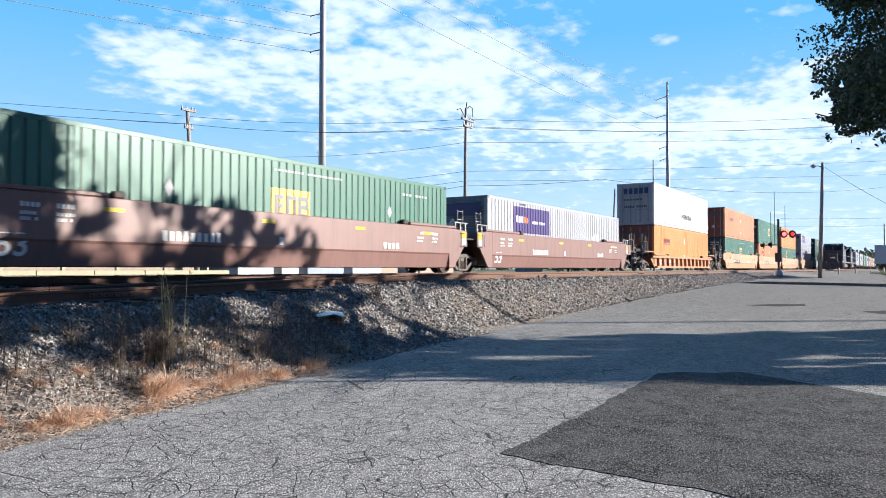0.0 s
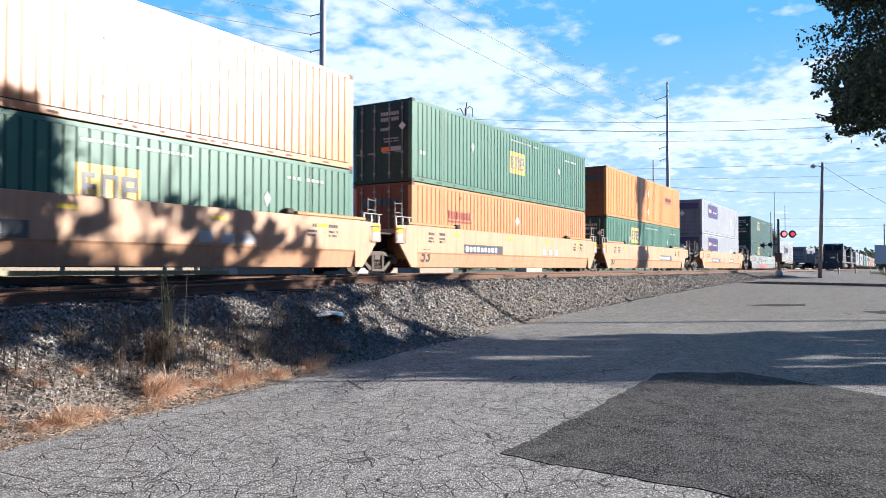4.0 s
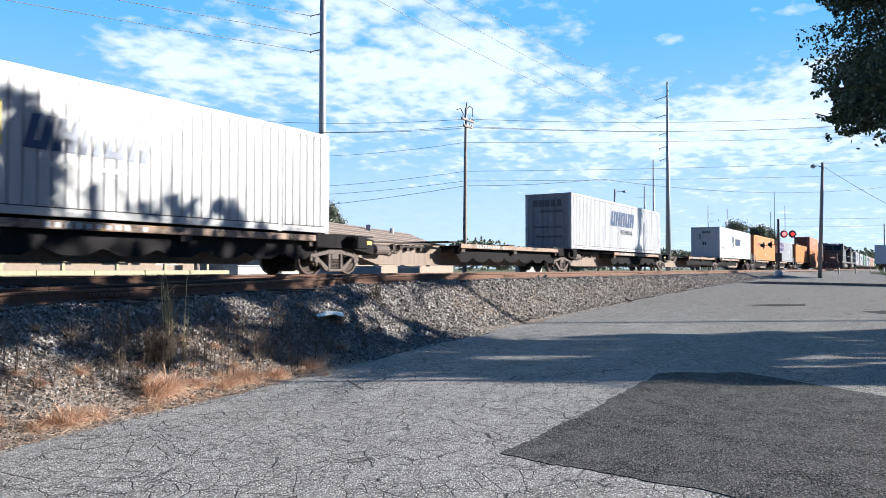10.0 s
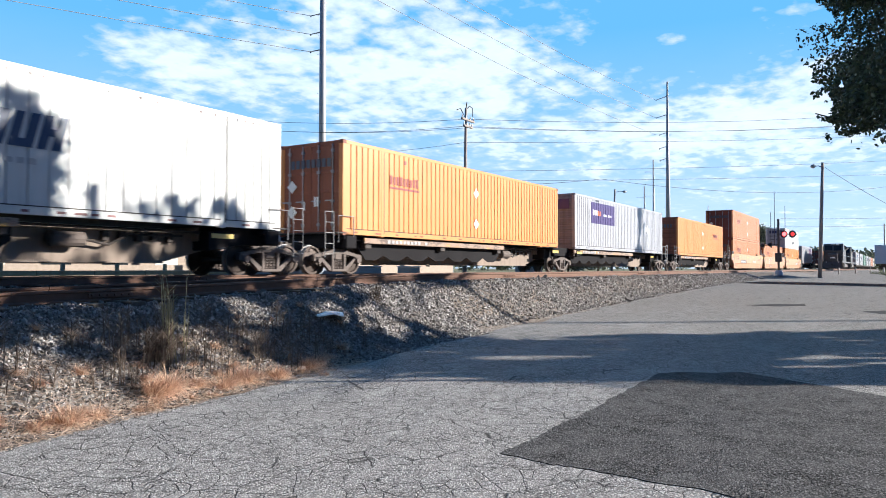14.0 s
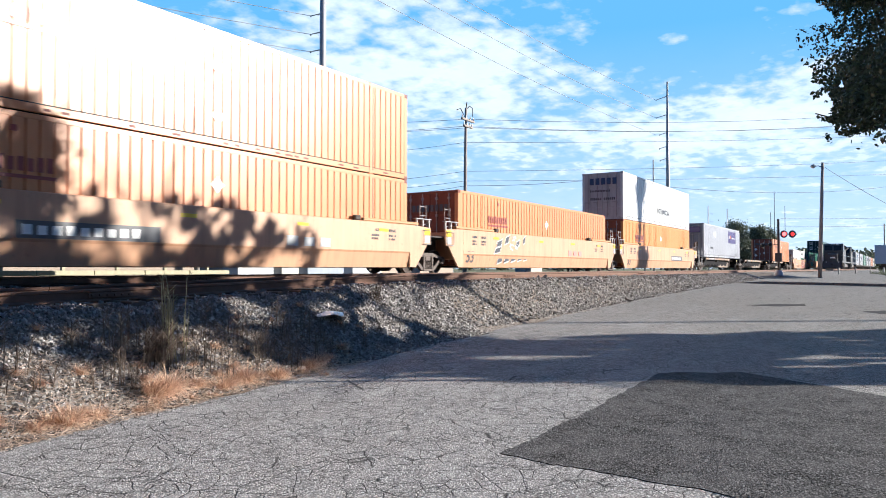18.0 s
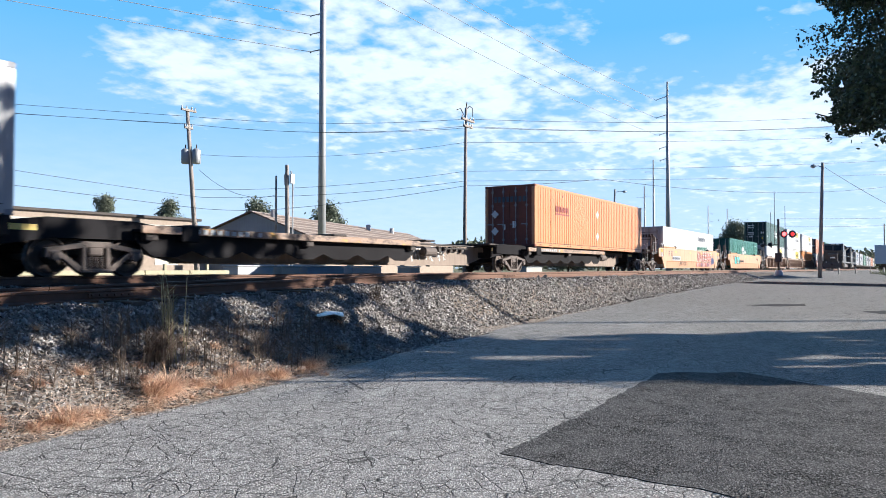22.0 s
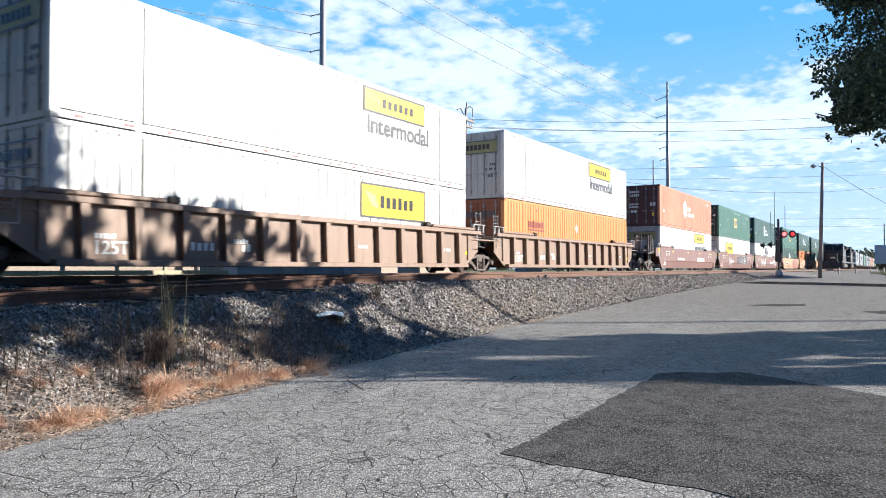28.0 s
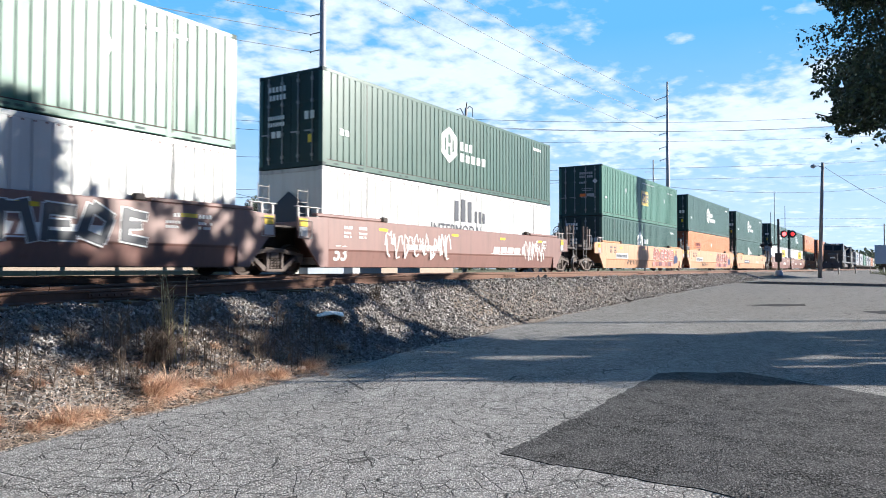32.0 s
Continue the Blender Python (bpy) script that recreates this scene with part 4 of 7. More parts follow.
def coupler(parent, x, way, reach):
    b = Buf().box(0, reach - 0.12, -0.09, 0.09, 0.72, 0.92, 0.02)
    b.prism([(reach - 0.2, -0.1), (reach - 0.14, -0.17), (reach - 0.02, -0.15), (reach - 0.01, -0.02), (reach - 0.06, 0.16), (reach - 0.2, 0.12)], 0.68, 0.96, "z")
    part("coupler", b, GRIME, parent, at=(x, 0, 0), turn=pose(0, 0, 0, 0, 0, 0 if way > 0 else 180))
    hose = Buf().tube([(0, -0.35, 0.8), (0.25, -0.4, 0.45), (0.6, -0.36, 0.28), (0.95, -0.3, 0.40)], 0.025, 6)
    part("brake_hose", hose, GRIME, parent, at=(x + way * 0.1, 0, 0), turn=pose(0, 0, 0, 0, 0, 0 if way > 0 else 180))


def lip(parent, x0, x1, z0, z1, y, mat, name="marking"):
    part(name, Buf().box(x0, x1, y - 0.007, y - 0.002, z0, z1), mat, parent)


def well_car(colour, ribs, front_x, rear_x, front_shared, rear_shared, front_gap, rear_gap, dress, label):
    """One well unit, origin on the rail tops under its middle. front_x, rear_x: where its trucks stand."""
    th = thing("well_car", (0, 0, 0), label, "railway car", "cars of the train")
    hb, top, w = 8.25, 1.65 if ribs != "low" else 1.06, 1.48
    e0, e1 = front_x - 0.1, rear_x + 0.1
    # side sills: the lower corners cut away over the trucks
    for s in (-1, 1):
        b = Buf()
        if ribs:
            out = [(-9.0, top - 0.07), (9.0, top - 0.07), (9.0, 0.85), (8.1, 0.28), (-8.1, 0.28), (-9.0, 0.85)]
            b.prism(out, s * (w - 0.21), s * (w - 0.17))
            part("side_sill", b, colour, th)
            part("top_chord", Buf().box(-9.0, 9.0, min(s * (w - 0.22), s * w), max(s * (w - 0.22), s * w), top - 0.15, top - 0.01, 0.015), colour, th)
            part("bottom_chord", Buf().box(-8.0, 8.0, min(s * (w - 0.22), s * w), max(s * (w - 0.22), s * w), 0.22, 0.36, 0.015), colour, th)
            rb = shared("well_rib_%s" % ribs, lambda: Buf().prism([(-0.045, 0.34), (0.045, 0.34), (0.10, top - 0.13), (-0.10, top - 0.13)], -0.08, 0.08))
            for k in range(13):
                part("side_post", rb, colour, th, at=(-7.4 + k * 1.233, s * (w - 0.095), 0))
        else:
            pr = [(w - 0.02, top), (w, top - 0.02), (w, 0.74), (w - 0.03, 0.68), (w - 0.11, 0.22), (w - 0.17, 0.20), (w - 0.10, 0.70), (w - 0.07, 0.78), (w - 0.07, top)]
            b.prism([(s * p, z) for p, z in pr], -hb + 0.25, hb - 0.25, "x")
            part("side_sill", b, colour, th)
            for e in (-1, 1):
                far = 9.25 if (front_shared if e < 0 else rear_shared) else 9.75
                g = Buf().prism([(e * (hb - 0.25), 0.22), (e * (hb - 0.25), top), (e * far, top - 0.05), (e * far, 1.02), (e * 9.05, 1.0), (e * 8.35, 0.22)], s * (w - 0.07), s * (w - 0.004))
                part("sill_end", g, colour, th)
    # well floor beams, end bulkheads and platforms
    for x in (-7.4, -3.7, 0, 3.7, 7.4):
        part("cross_beam", shared("well_beam", lambda: Buf().box(-0.2, 0.2, -1.33, 1.33, 0.22, 0.275, 0.01)), GRIME, th, at=(x, 0, 0))
    for e, ex, sh, gap in ((-1, front_x, front_shared, front_gap), (1, rear_x, rear_shared, rear_gap)):
        part("bulkhead", Buf().box(min(e * 8.15, e * 8.3), max(e * 8.15, e * 8.3), -1.36, 1.36, 0.5, min(1.55, top), 0.02), colour, th)
        x0, x1 = sorted((e * 8.3, ex + e * (0.0 if sh else 0.55)))
        part("end_sill", Buf().box(x0, x1, -0.45, 0.45, 0.70, 1.28, 0.03), GRIME, th)
        part("platform", Buf().box(x0, x1, -1.35, 1.35, 1.28, 1.34, 0.01), GRIME if not ribs else colour, th)
        part("hinged_cover", Buf().box(min(e * 5.5, e * 8.5), max(e * 5.5, e * 8.5), -w - 0.005, -w + 0.22, top + 0.004, top + 0.10, 0.02), COVER if colour is YELLOW_CAR else colour, th)
        part("locking_pin", Buf().box(e * 5.25 - 0.14, e * 5.25 + 0.14, -w - 0.004, -w + 0.15, top + 0.004, top + 0.16, 0.03), GRIME, th)
        gi = Buf().tube([(e * 8.75, -w - 0.045, 1.02), (e * 8.75, -w - 0.045, 1.50), (e * 9.2, -w - 0.045, 1.50), (e * 9.2, -w - 0.045, 1.02), (e * 8.75, -w - 0.045, 1.02)], 0.014, 6)
        for k in (0.0, 0.5, 1.0):
            gi.box(e * (8.45 + k * 0.75) - 0.035, e * (8.45 + k * 0.75) + 0.035, -w + 0.02, -w + 0.09, top - 0.06, top + 0.22, 0.008)
        gi.box(min(e * 8.35, e * 9.3), max(e * 8.35, e * 9.3), -w - 0.01, -w + 0.12, top + 0.222, top + 0.255, 0.008)
        if ribs != "low":
            part("grab_iron", gi, ROD, th, "pale grab irons and step rail")
        if not sh:
            part("brake_rigging", Buf().box(ex - 0.5, ex + 0.5, -0.8, 0.8, 1.34, 1.52, 0.04).tube([(ex - 0.3, -0.9, 1.62), (ex + 0.4, -0.9, 1.62)], 0.12, 10).tube([(ex - 0.3, 0.5, 1.75), (ex + 0.3, 0.5, 1.75)], 0.15, 10), GRIME, th)
            bw = ex + e * 0.5
            part("brake_stand", Buf().box(bw - 0.06, bw + 0.06, 0.35, 0.6, 1.3, 2.15, 0.02), GRIME, th)
            part("brake_wheel", shared("brake_wheel", brake_wheel_mesh), GRIME, th, at=(bw + e * 0.12, 0.35, 2.2))
            part("end_post", Buf().box(ex + e * 1.1 - 0.035, ex + e * 1.1 + 0.035, -1.33, -1.22, 1.2, 2.4, 0.015), TRUCK_STEEL, th)
            part("end_post", Buf().box(ex + e * 0.62 - 0.035, ex + e * 0.62 + 0.035, -1.33, -1.22, 1.2, 2.4, 0.015), TRUCK_STEEL, th)
            part("end_platform", Buf().box(min(ex, ex + e * 1.25), max(ex, ex + e * 1.25), -1.35, 1.35, 1.18, 1.27, 0.015).box(min(ex + e * 0.5, ex + e * 1.25), max(ex + e * 0.5, ex + e * 1.25), -0.3, 0.3, 0.6, 1.18, 0.03), GRIME, th)
            part("ladder", shared("ladder_end", lambda: ladder_mesh(1.25)), WHITE_INK if colour is GREY_CAR else ROD, th, at=(ex + e * 1.1, -1.38, 0.45))
            part("hand_post", Buf().box(ex + e * 0.25 - 0.06, ex + e * 0.25 + 0.06, -1.32, -1.2, 1.3, 2.3, 0.01), TRUCK_STEEL, th)
            part("handrail", Buf().tube([(ex + e * 0.1, -1.36, 1.3), (ex + e * 0.1, -1.36, 1.95), (ex + e * 0.85, -1.36, 1.95), (ex + e * 0.85, -1.36, 1.3)], 0.02, 6), ROD, th)
            coupler(th, ex + e * 0.55, e, max(0.4, gap))
            truck(th, ex)
        else:
            part("ladder", shared("ladder_mid", lambda: ladder_mesh(1.1)), ROD, th, at=(e * 8.95, -1.36, 1.3))
            if e < 0:
                truck(th, ex)
                part("articulation", Buf().box(ex - 0.35, ex + 0.35, -0.4, 0.4, 0.74, 1.2, 0.04), GRIME, th)
    dress(th, w, top)
    return th


def number_board(th, x0, x1, z, h, y, board, ink, n, seed=1):
    if board:
        lip(th, x0 - 0.12, x1 + 0.12, z - 0.07, z + h + 0.07, y, board, "number_board")
    bar_row("car_number", th, x0, x1, z, h, ink, n, y=y - 0.004, seed=seed)


def common_marks(th, w, ink):
    for x in (-5.6, -1.2, 2.6, 6.3):
        lip(th, x, x + 0.45, 1.36, 1.45, -w, YELLOW, "yellow_stripe")
    for k, x in enumerate((-7.3, -6.6, 5.9, 6.8)):
        bar_row("markings", th, x, x + 0.4, 1.35, 0.10, ink, 4, y=-w, seed=k)
        bar_row("markings", th, x, x + 0.4, 1.2, 0.07, ink, 5, y=-w, seed=k + 5)
        bar_row("markings", th, x, x + 0.35, 1.09, 0.07, ink, 5, y=-w, seed=k + 8)
    for e in (-9.2, 8.88):
        lip(th, e, e + 0.32, 1.34, 1.56, -w - 0.002, YELLOW, "reflector")
        lip(th, e, e + 0.32, 1.06, 1.32, -w - 0.002, SILVER_INK, "route_card")


def fifty_three(th, w, ink):
    part("length_mark", lettering("53", "53", 0.62), ink, th, at=(-7.72, -(w - 0.075) - 0.004, 0.42), turn=pose(0, 0, 0, 9.5))


def dress_brown_old(th, w, top):
    common_marks(th, w, WHITE_INK)
    fifty_three(th, w, WHITE_INK)
    number_board(th, -4.2, -2.3, 0.8, 0.24, -w, None, WHITE_INK, 10)
    number_board(th, -0.6, -0.35, 0.8, 0.22, -w, None, WHITE_INK, 1)
    number_board(th, 4.0, 4.9, 0.82, 0.2, -w, None, WHITE_INK, 4)


def dress_brown_new(th, w, top):
    common_marks(th, w, WHITE_INK)
    fifty_three(th, w, WHITE_INK)
    number_board(th, -4.1, -1.7, 0.8, 0.2, -w, None, WHITE_INK, 10)
    b = Buf()
    for i in range(4):
        b.prism([(2.0 + i * 0.62, 0.82), (2.5 + i * 0.62, 0.82), (2.58 + i * 0.62, 1.06), (2.08 + i * 0.62, 1.06)], -w - 0.008, -w - 0.003)
    b.prism([(1.8, 0.76), (4.5, 0.76), (4.52, 0.79), (1.85, 0.79)], -w - 0.008, -w - 0.003)
    tagged(part("emblem", b, WHITE_INK, th, "white slanted emblem"), kind="stuff")


def dress_yellow(th, w, top):
    common_marks(th, w, GREY_INK)
    fifty_three(th, w, GREY_INK)
    number_board(th, -4.75, -1.85, 0.82, 0.2, -w, GREY_INK, WHITE_INK, 10)
    number_board(th, 2.2, 4.2, 0.80, 0.28, -w, None, SILVER_INK, 3)


def dress_yellow_rear(th, w, top):
    common_marks(th, w, GREY_INK)
    fifty_three(th, w, GREY_INK)
    number_board(th, 2.1, 4.9, 0.82, 0.2, -w, GREY_INK, WHITE_INK, 10)


def dress_yellow_logo(th, w, top):
    common_marks(th, w, GREY_INK)
    number_board(th, -5.0, -1.75, 0.82, 0.2, -w, GREY_INK, WHITE_INK, 11)
    lip(th, 1.95, 4.4, 0.76, 1.12, -w, GREY_INK, "emblem_board")
    number_board(th, 2.15, 4.2, 0.82, 0.24, -w - 0.005, None, WHITE_INK, 3)
    lip(th, -0.4, 0.5, 0.8, 1.15, -w, PINK_INK, "graffiti")


def scrawl(th, w, x0, x1, mat, seed, fat=0.05, size=0.5, z=0.85):
    """Sprayed loops."""
    rnd = random.Random(seed)
    b = Buf()
    x = x0
    while x < x1:
        wd = rnd.uniform(0.35, 0.6)
        pts = [(x + wd * (0.5 + 0.45 * math.cos(a)), -w - 0.004, z + size * (0.5 * math.sin(a * rnd.choice((1, 2))) + rnd.uniform(-0.12, 0.12))) for a in [k * 0.63 for k in range(9)]]
        b.tube(pts, fat, 5)
        x += wd * 1.05
    b.v = [(px, -w - 0.010 + 0.006 * (py > -w - 0.004), pz) for px, py, pz in b.v]
    tagged(part("graffiti", b, mat, th, "sprayed graffiti"), kind="stuff")


def stroke(b, x0, z0, x1, z1, t, y0, y1):
    d = math.hypot(x1 - x0, z1 - z0)
    nx, nz = -(z1 - z0) / d * t, (x1 - x0) / d * t
    ex, ez = (x1 - x0) / d * t * 0.6, (z1 - z0) / d * t * 0.6
    b.prism([(x0 - ex + nx, z0 - ez + nz), (x0 - ex - nx, z0 - ez - nz), (x1 + ex - nx, z1 + ez - nz), (x1 + ex + nx, z1 + ez + nz)], y0, y1)


def block_letters(th, w, x0, n, wd, z0, h, fill, edge, seed):
    """Sprayed letters: slanted strokes of one colour with an outline of another."""
    rnd = random.Random(seed)
    b, o = Buf(), Buf()
    k = 0
    for i in range(n):
        x, s = x0 + i * wd, wd * 0.8
        r = lambda a=0.07: rnd.uniform(-a, a)
        shapes = [[(0.0, 0, 0.12, 1), (0.95, 0, 0.75, 1), (0.1, 0.95, 0.8, 0.85)], [(0.1, 0, 0.15, 1), (0.15, 0.95, 0.85, 0.85), (0.12, 0.5, 0.7, 0.5), (0.1, 0.08, 0.9, 0.0)],
                  [(0.05, 1, 0.4, 0.0), (0.4, 0.0, 0.9, 1)], [(0.1, 0.0, 0.1, 1), (0.1, 0.9, 0.8, 0.6), (0.3, 0.5, 0.95, 0.0)], [(0.0, 0.2, 0.3, 1), (0.3, 1, 0.9, 0.7), (0.9, 0.7, 0.65, 0.0), (0.65, 0.0, 0.0, 0.2)]]
        for a, c, d, e in shapes[rnd.randrange(5)]:
            q = (x + s * (a + r()), z0 + h * (c + r()), x + s * (d + r()), z0 + h * (e + r()))
            t = rnd.uniform(0.07, 0.11)
            stroke(o, *q, t + 0.035, -w - 0.006 - 0.0003 * k, -w - 0.002)
            stroke(b, *q, t, -w - 0.018 - 0.0003 * k, -w - 0.003)
            k = (k + 1) % 9
    tagged(part("graffiti", o, edge, th, "sprayed letter outlines"), kind="stuff")
    tagged(part("graffiti", b, fill, th, "sprayed slanted letters"), kind="stuff")


def dress_grey(th, w, top):
    common_marks(th, w, BLACK_INK)
    number_board(th, -5.3, -4.2, 0.85, 0.18, -w, None, GREY_INK, 7)
    block_letters(th, w, -3.7, 7, 0.83, 0.84, 0.56, SILVER_INK, PLUM_INK, 3)
    block_letters(th, w - 0.03, -3.7, 7, 0.83, 0.32, 0.34, PINK_INK, PLUM_INK, 4)
    for x0, x1 in ((-4.45, -3.8), (2.2, 3.2)):
        part("graffiti", Buf().prism([(x0, 0.8), (x1, 0.76), (x1 - 0.05, 1.35), (x0 + 0.2, 1.45), (x0 + 0.05, 1.1)], -w - 0.007, -w - 0.002), TEAL_INK, th, "teal spray paint")


def dress_yellow_tagged(th, w, top):
    common_marks(th, w, GREY_INK)
    number_board(th, -6.2, -4.2, 0.84, 0.18, -w, SILVER_INK, GREY_INK, 9)
    for k in range(7):
        x = 1.2 + k * 0.74
        lower = k % 2 * 0.10
        part("graffiti", Buf().prism([(x, 0.80 + lower), (x + 0.55, 0.77), (x + 0.74, 0.98 + lower), (x + 0.62, 1.50 - lower), (x + 0.2, 1.55), (x - 0.05, 1.2)], -w - 0.004 - 0.0006 * k, -w - 0.002), (RUST_INK, PINK_INK, RUST_INK, PLUM_INK)[k % 4], th, "rust-red sprayed block")
        part("graffiti", Buf().prism([(x, 0.34), (x + 0.6, 0.36), (x + 0.66, 0.62), (x - 0.04, 0.66)], -w + 0.030 - 0.0006 * k, -w + 0.04), (PINK_INK, RUST_INK, PLUM_INK)[k % 3], th, "rust-red sprayed block")
    block_letters(th, w + 0.008, 1.25, 6, 0.84, 0.80, 0.66, RUST_INK, WHITE_INK, 5)
    part("graffiti", Buf().prism([(6.35, 0.5), (7.3, 0.6), (7.45, 0.95), (6.9, 1.15), (6.3, 1.05)], -w - 0.006, -w - 0.002), BLUE_INK, th, "navy sprayed patch")
    scrawl(th, w - 0.03, -4.2, -2.3, BLACK_INK, 6, 0.025, 0.35, 0.6)


def dress_tan_teal(th, w, top):
    common_marks(th, w, BLACK_INK)
    block_letters(th, w, -6.7, 3, 0.95, 0.76, 0.55, TEAL_INK, BLACK_INK, 8)
    number_board(th, -4.0, -1.75, 0.84, 0.22, -w, None, BLACK_INK, 9)


def slanted_tags(th, w):
    """Grey slanted strokes with white outlines, sprayed in two rows."""
    b, o = Buf(), Buf()
    strokes = [(-5.2 + k * 0.62, 0.38 + 0.035 * k, 0.52, 0.24) for k in range(5)] + [(-5.55, 0.78, 0.62, 0.2), (-5.35, 1.05, 0.52, 0.22), (-4.6, 1.2, 0.42, 0.26), (-3.62, 1.06, 0.4, 0.24), (-2.9, 1.24, 0.24, 0.24)]
    for x, z, wd, h in strokes:
        y = -w if z > 0.7 else -w + 0.055
        q = [(x, z), (x + wd * 0.8, z + 0.08), (x + wd, z + h + 0.10), (x + wd * 0.22, z + h)]
        c = (sum(p[0] for p in q) / 4, sum(p[1] for p in q) / 4)
        o.prism([(c[0] + (p[0] - c[0]) * 1.13, c[1] + (p[1] - c[1]) * 1.25) for p in q], y - 0.006, y - 0.002)
        b.prism(q, y - 0.010, y - 0.006)
    tagged(part("graffiti", o, WHITE_INK, th, "sprayed white outlines"), kind="stuff")
    tagged(part("graffiti", b, GREY_INK, th, "sprayed grey strokes"), kind="stuff")


def dress_yellow_black(th, w, top):
    common_marks(th, w, GREY_INK)
    fifty_three(th, w, GREY_INK)
    number_board(th, 2.2, 4.2, 0.80, 0.28, -w, None, PINK_INK, 3)
    slanted_tags(th, w)
    scrawl(th, w, -4.2, -3.7, WHITE_INK, 11, 0.02, 0.25, 1.1)
    scrawl(th, w, -3.95, -3.6, WHITE_INK, 14, 0.02, 0.2, 1.45)


def dress_brown_tag(th, w, top):
    dress_brown_new(th, w, top)
    scrawl(th, w, -5.3, -1.6, WHITE_INK, 21, 0.03, 0.8, 0.95)
    scrawl(th, w, 4.6, 6.6, WHITE_INK, 22, 0.03, 0.8, 0.95)


def dress_brown_white(th, w, top):
    dress_brown_new(th, w, top)
    block_letters(th, w, -0.2, 7, 0.83, 0.78, 0.62, GREY_INK, WHITE_INK, 31)
    scrawl(th, w, -4.4, -3.4, WHITE_INK, 33, 0.025, 0.8, 0.9)


def dress_ribbed(th, w, top):
    part("load_mark", lettering("125T", "125T", 0.40), WHITE_INK, th, at=(-7.15, -w + 0.162, 0.48))
    for k in (0, 3, 7, 11):
        bar_row("markings", th, -7.1 + k * 1.233, -6.6 + k * 1.233, 0.8, 0.12, WHITE_INK, 5, y=-w + 0.168, seed=k)
    number_board(th, -4.7, -3.95, 0.6, 0.2, -w + 0.168, None, WHITE_INK, 4)
    number_board(th, -3.45, -2.8, 0.6, 0.2, -w + 0.168, None, WHITE_INK, 4, 2)
    lip(th, 8.0, 8.2, 0.7, 0.85, -w + 0.168, YELLOW, "reflector")


def spine_car(front_x, rear_x, front_shared, rear_shared, front_gap, rear_gap, loaded, deck_ahead, label):
    """One unit of a spine car: a deep dusty centre sill, bare over one half, and over the other a black deck with a
    sawtooth plate for brace shadows and a worn flange.
    """
    th = thing("spine_car", (0, 0, 0), label, "railway car", "cars of the train")
    a, c = front_x + 1.4, rear_x - 1.4
    mid = 0.62 * (c - a)
    d0, d1 = (a - 0.5, a + mid) if deck_ahead else (c - mid, c + 0.5)
    b0, b1 = (d1, c) if deck_ahead else (a, d0)
    part("centre_sill", Buf().prism([(front_x, 0.80), (front_x + 1.2, 0.74), (front_x + 2.9, 0.33), (rear_x - 2.9, 0.33), (rear_x - 1.2, 0.74), (rear_x, 0.80), (rear_x, 1.05), (front_x, 1.05)], -0.36, 0.36), SPINE_DUST, th, "deep dusty grey centre sill")
    part("sill_flange", Buf().box(front_x + 2.9, rear_x - 2.9, -0.44, 0.44, 0.30, 0.332, 0.006), SPINE_DUST, th)
    n = 7
    p = (d1 - d0) / n
    # Black side plates; their sawtooth edge stands for brace shadows on the sill.
    for s in (-1, 1):
        out = [(d1, 0.97), (d0, 0.97)]
        for i in range(n):
            x = d0 + i * p
            out += [(x, 0.60 if i else 0.80), (x + p * 0.30, 0.44), (x + p * 0.70, 0.44)]
        out.append((d1, 0.70))
        part("shade_skirt", Buf().prism(out, s * 1.05 - 0.012, s * 1.05 + 0.012), BLACK_CAR, th)
        part("side_flange", Buf().box(d0, d1, s * 1.29 - 0.04, s * 1.29 + 0.04, 0.955, 1.13, 0.012), WORN_FLANGE, th, "worn yellow side flange")
        part("top_pipe", Buf().tube([(b0, s * 0.62, 1.07), (b1, s * 0.62, 1.07)], 0.035, 6), GRIME, th)
    part("deck", Buf().box(d0, d1, -1.25, 1.25, 0.975, 1.05, 0.01), BLACK_CAR, th)
    for x in (d0 + 0.3, (d0 + d1) / 2, d1 - 0.3):
        part("cross_arm", shared("spine_arm", lambda: Buf().box(-0.16, 0.16, -1.25, 1.25, 0.80, 0.972, 0.02)), GRIME, th, at=(x, 0, 0))
    number_board(th, d0 + 1.2, d0 + 3.6, 0.985, 0.12, -1.331, None, SILVER_INK, 11)
    for e, ex, sh, gap in ((-1, front_x, front_shared, front_gap), (1, rear_x, rear_shared, rear_gap)):
        part("pedestal", Buf().box(e * (HX - 0.35) - 0.3, e * (HX - 0.35) + 0.3, -1.32, 1.32, 1.052, 1.17, 0.02).box(e * (HX - 0.35) - 0.25, e * (HX - 0.35) + 0.25, -1.36, -1.15, 0.78, 1.17, 0.03), BLACK_CAR, th)
        # Gooseneck is black because the shade on its side is put into the colour.
        part("gooseneck", Buf().prism([(ex - e * 2.0, 1.09), (ex - e * 2.0, 0.62), (ex - e * 0.9, 0.80), (ex + e * 0.2, 0.80), (ex + e * 0.2, 1.22), (ex - e * 1.0, 1.22)], -0.95, 0.95), BLACK_CAR, th)
        part("end_plate", Buf().box(ex - e * 2.02 - 0.02, ex - e * 2.02 + 0.02, -0.6, 0.6, 0.85, 1.20, 0.008), SPINE_DUST, th)
        lip(th, min(ex - e * 1.9, ex - e * 1.2), max(ex - e * 1.9, ex - e * 1.2), 0.93, 1.05, -1.362 if abs(abs(ex) - 1.5 - HX + 0.35) < 0.1 else -0.952, FADED_YELLOW, "yellow_mark")
        if not sh:
            part("end_platform", Buf().box(ex + e * 0.1 - 0.3, ex + e * 0.1 + 0.3, -1.3, 1.3, 1.224, 1.27, 0.012), GRIME, th)
